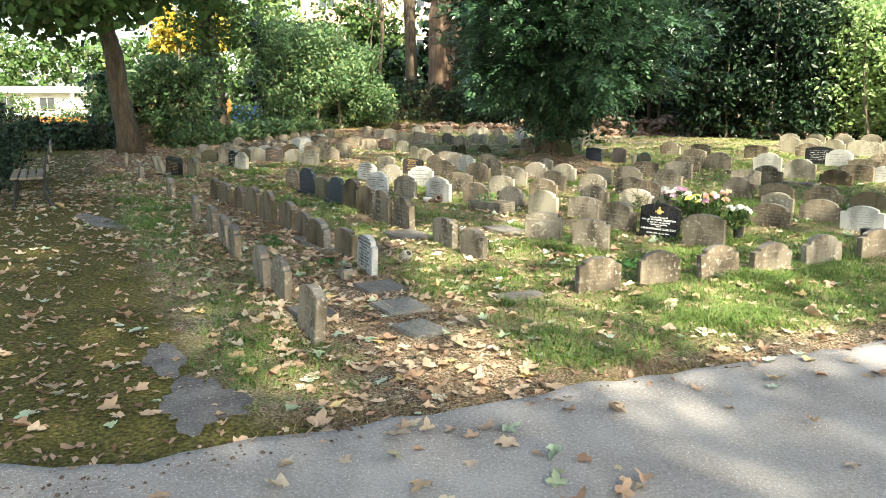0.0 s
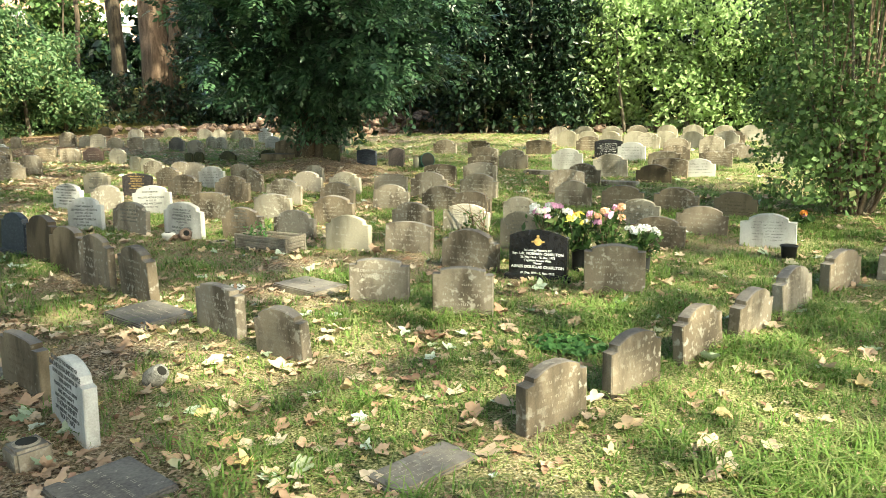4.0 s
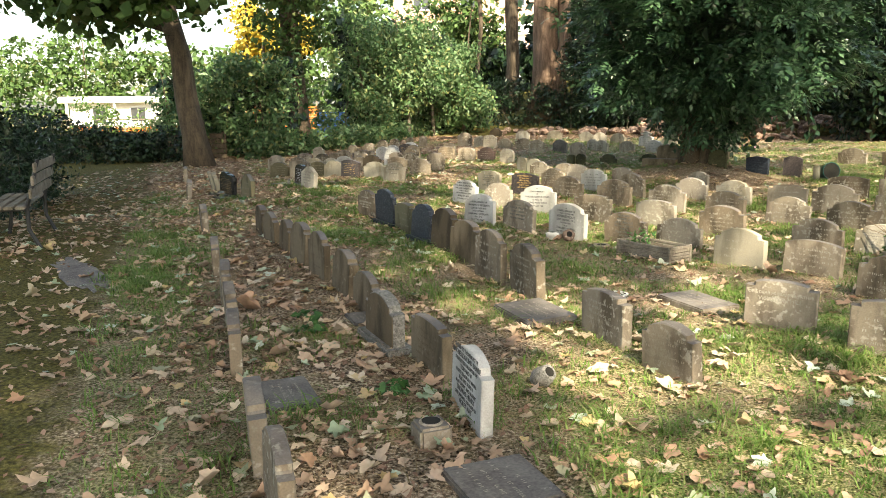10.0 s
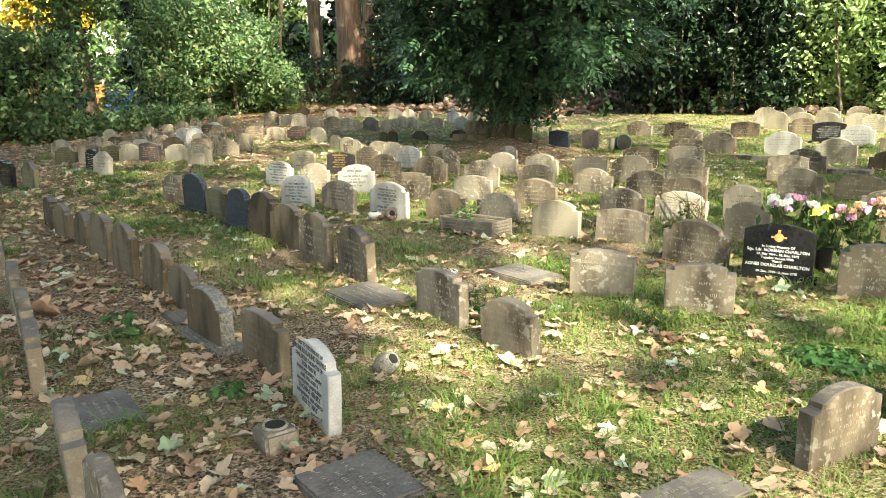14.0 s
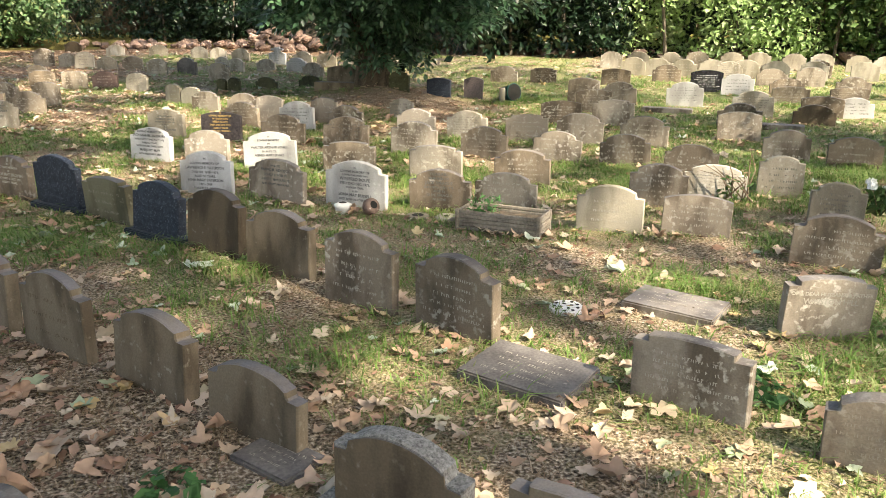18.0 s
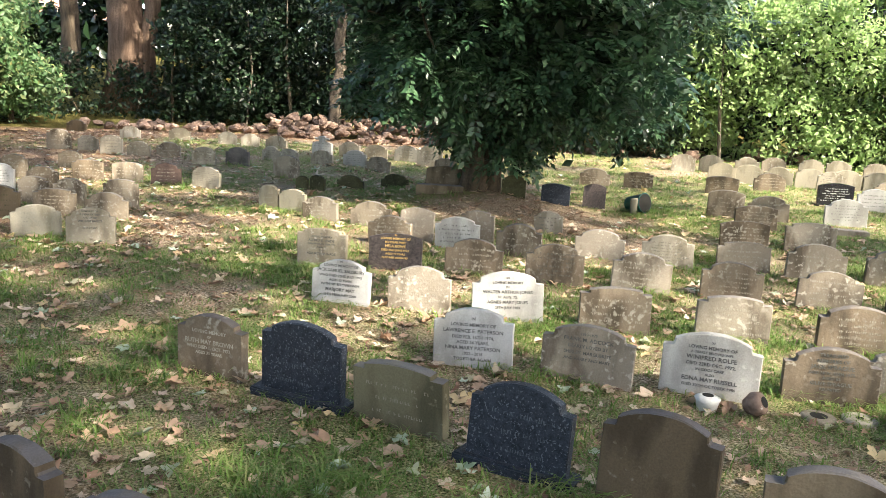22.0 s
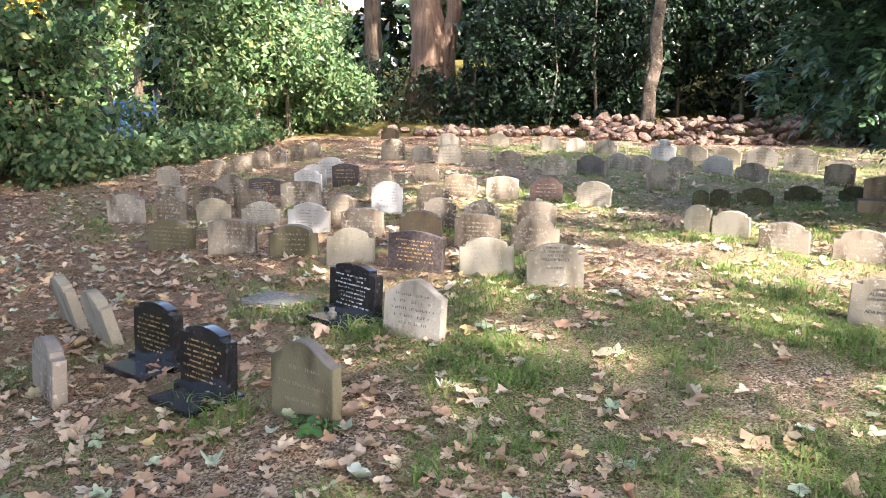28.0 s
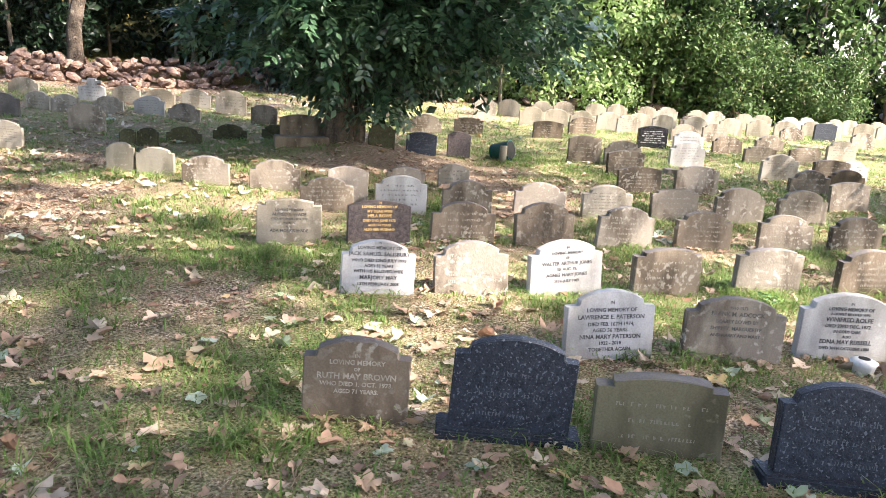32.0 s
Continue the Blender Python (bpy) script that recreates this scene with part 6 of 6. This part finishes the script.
def houses():
    a = empty("house", pose(-31.5, 41.5, -1.5, 0, 0, 22), "low white and pink rendered house with a flat roof", "house")
    part("wall", box(6.4, 5, 1.6, 0.03, 1), M_BRICK, a, "pink brick lower wall")
    part("wall", box(6.6, 5.2, 1.9, 0.03, 1, (0, 0, 1.6)), M_RENDER, a, "white rendered upper wall")
    part("roof", box(7.4, 6.0, 0.16, 0.03, 1, (0, 0, 3.5)), M_WHITEPOT, a)
    window(a, -1.9, 0.5, 0.7, 0.9, -2.52)
    window(a, 1.4, 0.4, 1.1, 1.0, -2.52)
    window(a, -1.6, 2.1, 0.8, 1.0, -2.62)
    part("fascia", box(7.5, 0.06, 0.3, 0.02, 1, (0, -3.0, 3.3)), M_WHITEPOT, a)
    for x in (-3.3, -0.6, 2.1, 3.3):
        part("column", box(0.14, 0.14, 1.8, 0.01, 1, (x, -2.9, 1.6)), M_WHITEPOT, a)
    part("balcony", box(7.2, 0.5, 0.12, 0.02, 1, (0, -2.8, 1.5)), M_WHITEPOT, a, "white balcony slab")
    part("balcony_rail", box(7.2, 0.05, 0.06, 0.01, 1, (0, -3.0, 2.35)), M_DECK, a)
    window(a, 0.6, 2.2, 0.9, 0.9, -2.62)
    b = empty("house", pose(-17, 66, lie(-17, 60) - 0.3, 0, 0, 8), "pink brick house on the hillside", "house")
    part("wall", box(16, 8, 11.5, 0.03, 1), M_BRICK, b)
    part("band", box(16.1, 8.1, 0.9, 0.03, 1, (0, 0, 6.6)), M_RENDER, b, "white rendered band")
    bm = bmesh.new()
    v = [bm.verts.new(p) for p in ((-8.4, -4.5, 11.5), (8.4, -4.5, 11.5), (8.4, 4.5, 11.5), (-8.4, 4.5, 11.5), (-8.4, 0, 14.6), (8.4, 0, 14.6))]
    for f in ((0, 1, 5, 4), (2, 3, 4, 5), (0, 4, 3), (1, 2, 5), (0, 3, 2, 1)):
        bm.faces.new([v[i] for i in f])
    part("roof", bm, M_TILE, b)
    for x in (-5.5, -1.8, 1.8, 5.5):
        window(b, x, 8.6, 1.4, 1.5, -4.03)
        window(b, x, 4.8, 1.4, 1.5, -4.03)
    d = empty("shed", pose(-20.3, 26.6, -1.9, 0, 0, 34), "low shed with a grey corrugated roof", "shed")
    part("wall", box(3.4, 2.4, 1.15, 0.02, 1), M_TILE, d)
    verts, faces = [], []
    for i in range(37):
        x = -1.9 + i * 3.8 / 36
        z = 0.035 * math.sin(i * math.pi / 1.5)
        verts += [(x, -1.5, 1.12 + z), (x, 1.4, 1.62 + z)]
    for i in range(36):
        faces.append((2 * i, 2 * i + 2, 2 * i + 3, 2 * i + 1))
    roof = child("roof", mesh_of("roof", verts, faces, M_ROOF), d, "grey corrugated sheet roof")
    sol = roof.modifiers.new("thickness", "SOLIDIFY")
    sol.thickness = 0.02


houses()


def netting():
    thing = empty("safety_fence", pose(-23.8, 33.6, -0.9, 0, 0, 14), "orange plastic safety fence on posts", "fence")
    for k in range(7):
        x = -4.2 + 1.4 * k
        part("post", tube([(x, 0, -0.2), (x, 0, 1.7)], [0.04, 0.04], 8), M_DECK, thing)
    for k in range(12):
        part("strand", box(8.6, 0.02, 0.075, 0, 1, (0, 0.02, 0.15 + k * 0.115)), M_NET, thing)
    for k in range(40):
        part("mesh_bar", box(0.07, 0.018, 1.4, 0, 1, (-4.2 + k * 0.215, 0.018, 0.12)), M_NET, thing)
    t2 = empty("safety_fence", pose(-18.4, 34.5, -0.3, 0, 0, 4), "orange safety fence glimpsed between bushes", "fence")
    for k in range(14):
        part("strand", box(6.0, 0.02, 0.075, 0, 1, (0, 0, 0.2 + k * 0.115)), M_NET, t2)
    for k in range(5):
        part("post", tube([(-2.9 + 1.45 * k, 0.05, -0.3), (-2.9 + 1.45 * k, 0.05, 2.0)], [0.04, 0.04], 8), M_DECK, t2)
    tarp = empty("tarpaulin", pose(-12.0, 30.0, lie(-12, 30) - 0.05, 0, 0, 20), "crumpled blue tarpaulin behind the bushes", "tarpaulin")
    verts, faces = [], []
    for j in range(13):
        for i in range(19):
            x, z = -0.6 + 1.2 * i / 18, 0.95 * j / 12
            verts.append((x, 0.5 * z + 0.10 * noise.noise((x * 3, z * 3, 2)), z + 0.05 * noise.noise((x * 2, z, 5))))
    for j in range(12):
        for i in range(18):
            q = j * 19 + i
            faces.append((q, q + 1, q + 20, q + 19))
    sheet = child("sheet", mesh_of("sheet", verts, faces, M_TARP), tarp)
    sheet.modifiers.new("thickness", "SOLIDIFY").thickness = 0.01
    fence = empty("board_fence", pose(-15.6, 21.6, lie(-15.6, 21.6), 0, 0, 16), "dark horizontal board fence along the boundary", "fence")
    for k in range(5):
        part("board", box(9.0, 0.03, 0.13, 0.006, 1, (0, 0.02 * (k % 2), 0.05 + k * 0.14)), M_BARK, fence)
    for k in range(6):
        part("post", box(0.09, 0.09, 0.85, 0.01, 1, (-4.4 + 1.76 * k, 0.08, -0.05)), M_BARK, fence)


netting()


# ---- rubble ----
def rock_meshes(k):
    out = []
    for i in range(k):
        bm = bmesh.new()
        bmesh.ops.create_icosphere(bm, subdivisions=1, radius=0.5)
        for v in bm.verts:
            p = v.co * 1.6
            v.co *= 1 + 0.6 * noise.noise((p.x + i * 9, p.y, p.z)) + 0.15 * noise.noise((p.x * 3 + i, p.y * 3, p.z * 3))
            v.co.z *= 0.62
            v.co.x *= 1.2
        me = bpy.data.meshes.new("rock")
        bm.to_mesh(me)
        bm.free()
        me.materials.append(M_ROCK)
        out.append(me)
    return out


ROCKS = rock_meshes(7)


def heap(name, label, count, spot, seed):
    r = random.Random(seed)
    x0, y0 = spot(r)[:2]
    base = Vector((x0, y0, lie(x0, y0)))
    thing = empty(name, Matrix.Translation(base), label, "rubble")
    for i in range(count):
        x, y, up, s = spot(r)
        ob = child("rock", r.choice(ROCKS), thing, m=Matrix.Translation(Vector((x, y, height(x, y) + up + s * 0.12)) - base) @ pose(0, 0, 0, r.uniform(-30, 30), r.uniform(-30, 30), r.uniform(0, 360)) @ Matrix.Diagonal((s, s, s, 1)))
    return thing


def main_heap(r):
    x = r.uniform(-0.9, 6.2)
    v = r.random()
    y = 29.5 + 1.9 * v - 0.12 * max(0, x - 3.5)
    return x, y, 0.55 * math.sin(math.pi * min(1, v * 0.8)) * r.uniform(0.3, 1.0), r.uniform(0.15, 0.36)


heap("rubble_heap", "long heap of reddish broken stones below the trees", 300, main_heap, 4)
heap("rubble_heap", "loose reddish stones on the bank behind the graves", 90, lambda r: ((x := r.uniform(7, 16.5)), 27.6 - 0.5 * (x - 7) + r.uniform(-0.6, 1.0), r.uniform(0, 0.15), r.uniform(0.16, 0.45)), 6)
heap("rubble_heap", "brown stones and clods along the wood's edge", 70, lambda r: ((x := r.uniform(-6, -0.8)), 30.9 + r.uniform(-0.5, 0.6), r.uniform(0, 0.1), r.uniform(0.14, 0.34)), 8)


# ---- fallen leaves, litter and grass ----
def leaf_shape():
    """A five-lobed leaf, as points round its stalk."""
    tips = [(-128, 0.52), (-62, 0.80), (0, 1.0), (62, 0.80), (128, 0.52)]
    pts = [(0.0, -0.18)]
    for i, (a, l) in enumerate(tips):
        t = radians(a)
        if i:
            g = radians((a + tips[i - 1][0]) / 2)
            pts.append((0.50 * math.sin(g), 0.50 * math.cos(g) + 0.05))
        for da, q in ((-19, 0.78), (0, 1.0), (19, 0.78)):
            s = radians(a + da)
            pts.append((l * q * math.sin(s), l * q * math.cos(s) + 0.05))
    return np.array(pts) * 0.6


def scatter(name, spots, sizes, material, label, curl=0.25, flat=0.25, up=0.012):
    shape = leaf_shape()
    k, n = len(spots), len(shape)
    a = rng.uniform(0, 2 * np.pi, k)
    tilt = rng.normal(0, flat, (k, 2))
    bend = rng.normal(0.1, curl, (k, 2))
    ca, sa = np.cos(a)[:, None], np.sin(a)[:, None]
    lx, ly = shape[None, :, 0] * (1 + rng.normal(0, 0.12, (k, 1))), shape[None, :, 1] * (1 + rng.normal(0, 0.12, (k, 1)))
    lz = bend[:, :1] * np.abs(lx) ** 1.5 * 1.6 + bend[:, 1:] * (ly - 0.1) ** 2 * 1.6 + tilt[:, :1] * lx + tilt[:, 1:] * ly + rng.normal(0, 0.035, (k, n))
    lz -= lz.min(1, keepdims=True)
    s = sizes[:, None]
    x = spots[:, :1] + (lx * ca - ly * sa) * s
    y = spots[:, 1:2] + (lx * sa + ly * ca) * s
    z = spots[:, 2:3] + lz * s + up
    ring = np.stack([x, y, z], 2)
    mid = ring.mean(1, keepdims=True) - [0, 0, 0.0]
    mid[:, :, 2] = spots[:, None, 2] + up + 0.02 * s
    verts = np.concatenate([mid, ring], 1).reshape(-1, 3)
    i = (n + 1) * np.arange(k)[:, None]
    tris = np.stack([np.concatenate([i, i + 1 + j, i + 1 + (j + 1) % n], 1)[:, [0, 2, 1]] for j in range(n)], 1).reshape(-1, 3)
    tagged(new(name, grid_mesh(name, verts, tris, material)), label, "leaves", kind="stuff")


def near_walk(x, y):
    """Falls from 1 beside the walk to 0 far off."""
    return smooth(16, 2, min(math.hypot(x - 3, y - 5), math.hypot(x - 1, y - 8), math.hypot(x + 3, y - 11), math.hypot(x + 1, y - 10)))


SLABS = [(o.location.x, o.location.y) for o in scene.objects if o.name.startswith("grave_tablet") or o.name.startswith("tarmac_patch")]


def on_slab(x, y):
    return any(abs(x - a) < 0.24 and abs(y - b) < 0.24 and math.hypot(x - a, y - b) < 0.21 for a, b in SLABS)


def spots(count, want):
    out = []
    r = random.Random(77 + count)
    while len(out) < count:
        x, y = r.uniform(-12, 14), r.uniform(2.5, 30)
        if r.random() < want(x, y) and (not on_slab(x, y) or r.random() < 0.12):
            out.append((x, y, height(x, y) + (0.03 if road_side(x, y) > 0.05 else 0.0)))
    return np.array(out)


def want_leaf(x, y):
    lane = lane_side(x, y)
    q = 0.45 + 0.5 * noise.noise((x * 0.5, y * 0.5, 6)) + 0.75 * smooth(1.1, 0.1, abs(lane + 0.55)) + 0.7 * smooth(-2.5, -4.5, x) * smooth(15.5, 13.5, y) * smooth(0.2, -0.4, lane) - 0.22 * smooth(0.1, 0.7, lane) + 0.25 * smooth(-1, -4, x)
    if road_side(x, y) > 0:
        q *= 0.28
    if y < 5.2:
        q *= 0.7
    q *= 1 - 0.35 * smooth(2.5, 6, x)
    return q * (0.35 + 0.65 * near_walk(x, y))


big = spots(19000, want_leaf)
scatter("fallen_leaves", big, rng.normal(0.088, 0.028, len(big)).clip(0.04, 0.17), L_FALLEN, "fallen maple leaves, tan, yellow and pale green", 0.30, 0.14)
small = spots(64000, lambda x, y: (0.35 + 0.5 * noise.noise((x * 0.6, y * 0.6, 9)) + 0.4 * (1 - cover(x, y)[0]) + 0.5 * smooth(-2.5, -4.5, x) * smooth(0.2, -0.4, lane_side(x, y)) + 0.5 * smooth(1.1, 0.1, abs(lane_side(x, y) + 0.55)) - 0.4 * smooth(0.2, 0.8, lane_side(x, y))) * (0.0 if road_side(x, y) > 0.1 else 1.0) * (0.4 + 0.6 * near_walk(x, y)))
tagged(new("leaf_litter", leaf_cloud("leaf_litter", small + [0, 0, 0.012], np.tile([0, 0, 1.0], (len(small), 1)), 0.042, L_LITTER, 0.45, 0.0, 0.28, 0.5)), "brown curled leaf fragments and litter", "leaves", kind="stuff")


def gravel():
    """Loose crumbs of tarmac and stone along the edge of the drive."""
    r = random.Random(9)
    verts, tris = [], []
    for i in range(1800):
        u, v = r.uniform(-4.5, 12), r.gauss(-0.05, 0.14)
        x, y = 2.83 + 0.73 * u + 0.68 * v, 4.98 + 0.68 * u - 0.73 * v
        s = 0.004 + 0.012 * r.random() ** 3
        z = height(x, y) + (0.034 if road_side(x, y) > 0 else 0.004) + s * 0.3
        k = len(verts)
        verts += [(x + s * a * r.uniform(0.7, 1.3), y + s * b * r.uniform(0.7, 1.3), z + s * c) for a, b, c in ((1, 0, 0), (0, 1, 0), (-1, 0, 0), (0, -1, 0), (0, 0, 0.7), (0, 0, -0.7))]
        tris += [(k + a, k + (a + 1) % 4, k + 4) for a in range(4)] + [(k + (a + 1) % 4, k + a, k + 5) for a in range(4)]
    tagged(new("gravel", grid_mesh("gravel", verts, tris, M_ROCK)), "loose crumbs of stone along the drive's edge", "gravel", kind="stuff")


gravel()


def blades(name, count, want, tall, wide, material, label, flat=0.35, per=7, gather=0.035):
    """Tufts of blades, each bent once."""
    roots = spots(count, want)
    k = len(roots) * per
    p = np.repeat(roots, per, 0) + np.column_stack([rng.normal(0, gather, k), rng.normal(0, gather, k), np.zeros(k)])
    a = rng.uniform(0, 2 * np.pi, k)
    h = tall * rng.uniform(0.45, 1.25, k)
    out = np.column_stack([np.cos(a), np.sin(a), np.zeros(k)])
    side = np.column_stack([-np.sin(a), np.cos(a), np.zeros(k)]) * (wide * rng.uniform(0.6, 1.3, k))[:, None]
    lean = (h * rng.uniform(0.1, 1.0, k) * flat / 0.35)[:, None]
    up = np.array([0, 0, 1.0]) * h[:, None]
    b0, b1 = p - side - [0, 0, 0.01], p + side - [0, 0, 0.01]
    m0, m1 = p - side * 0.8 + out * lean * 0.35 + up * 0.6, p + side * 0.8 + out * lean * 0.35 + up * 0.6
    t = p + out * lean + up * (1 - 0.3 * flat)
    verts = np.stack([b0, b1, m0, m1, t], 1).reshape(-1, 3)
    i = 5 * np.arange(k)[:, None]
    tris = np.concatenate([i + [0, 1, 3], i + [0, 3, 2], i + [2, 3, 4]], 1).reshape(-1, 3)
    tagged(new(name, grid_mesh(name, verts, tris, material)), label, "grass", kind="stuff")


def want_grass(x, y):
    return 0.0 if road_side(x, y) > -0.02 else max(0, cover(x, y)[0] - 0.25) * (0.15 + 0.85 * near_walk(x, y) ** 1.5)


blades("grass", 24000, want_grass, 0.048, 0.0030, L_GRASS, "short green grass growing in patches", 0.9, 8, 0.03)
blades("grass_tufts", 3600, lambda x, y: want_grass(x, y) * smooth(0.0, 0.35, noise.noise((x * 1.7, y * 1.7, 4.4))), 0.085, 0.0036, L_GRASS, "longer tufts of bright green grass", 1.0, 18, 0.04)
blades("dry_grass", 27000, lambda x, y: 0.0 if road_side(x, y) > 0 else (1.15 - cover(x, y)[0]) * near_walk(x, y) * smooth(0.6, 0.0, lane_side(x, y)), 0.028, 0.0018, L_STRAW, "dry straw and dead grass on bare soil", 2.2, 6, 0.05)
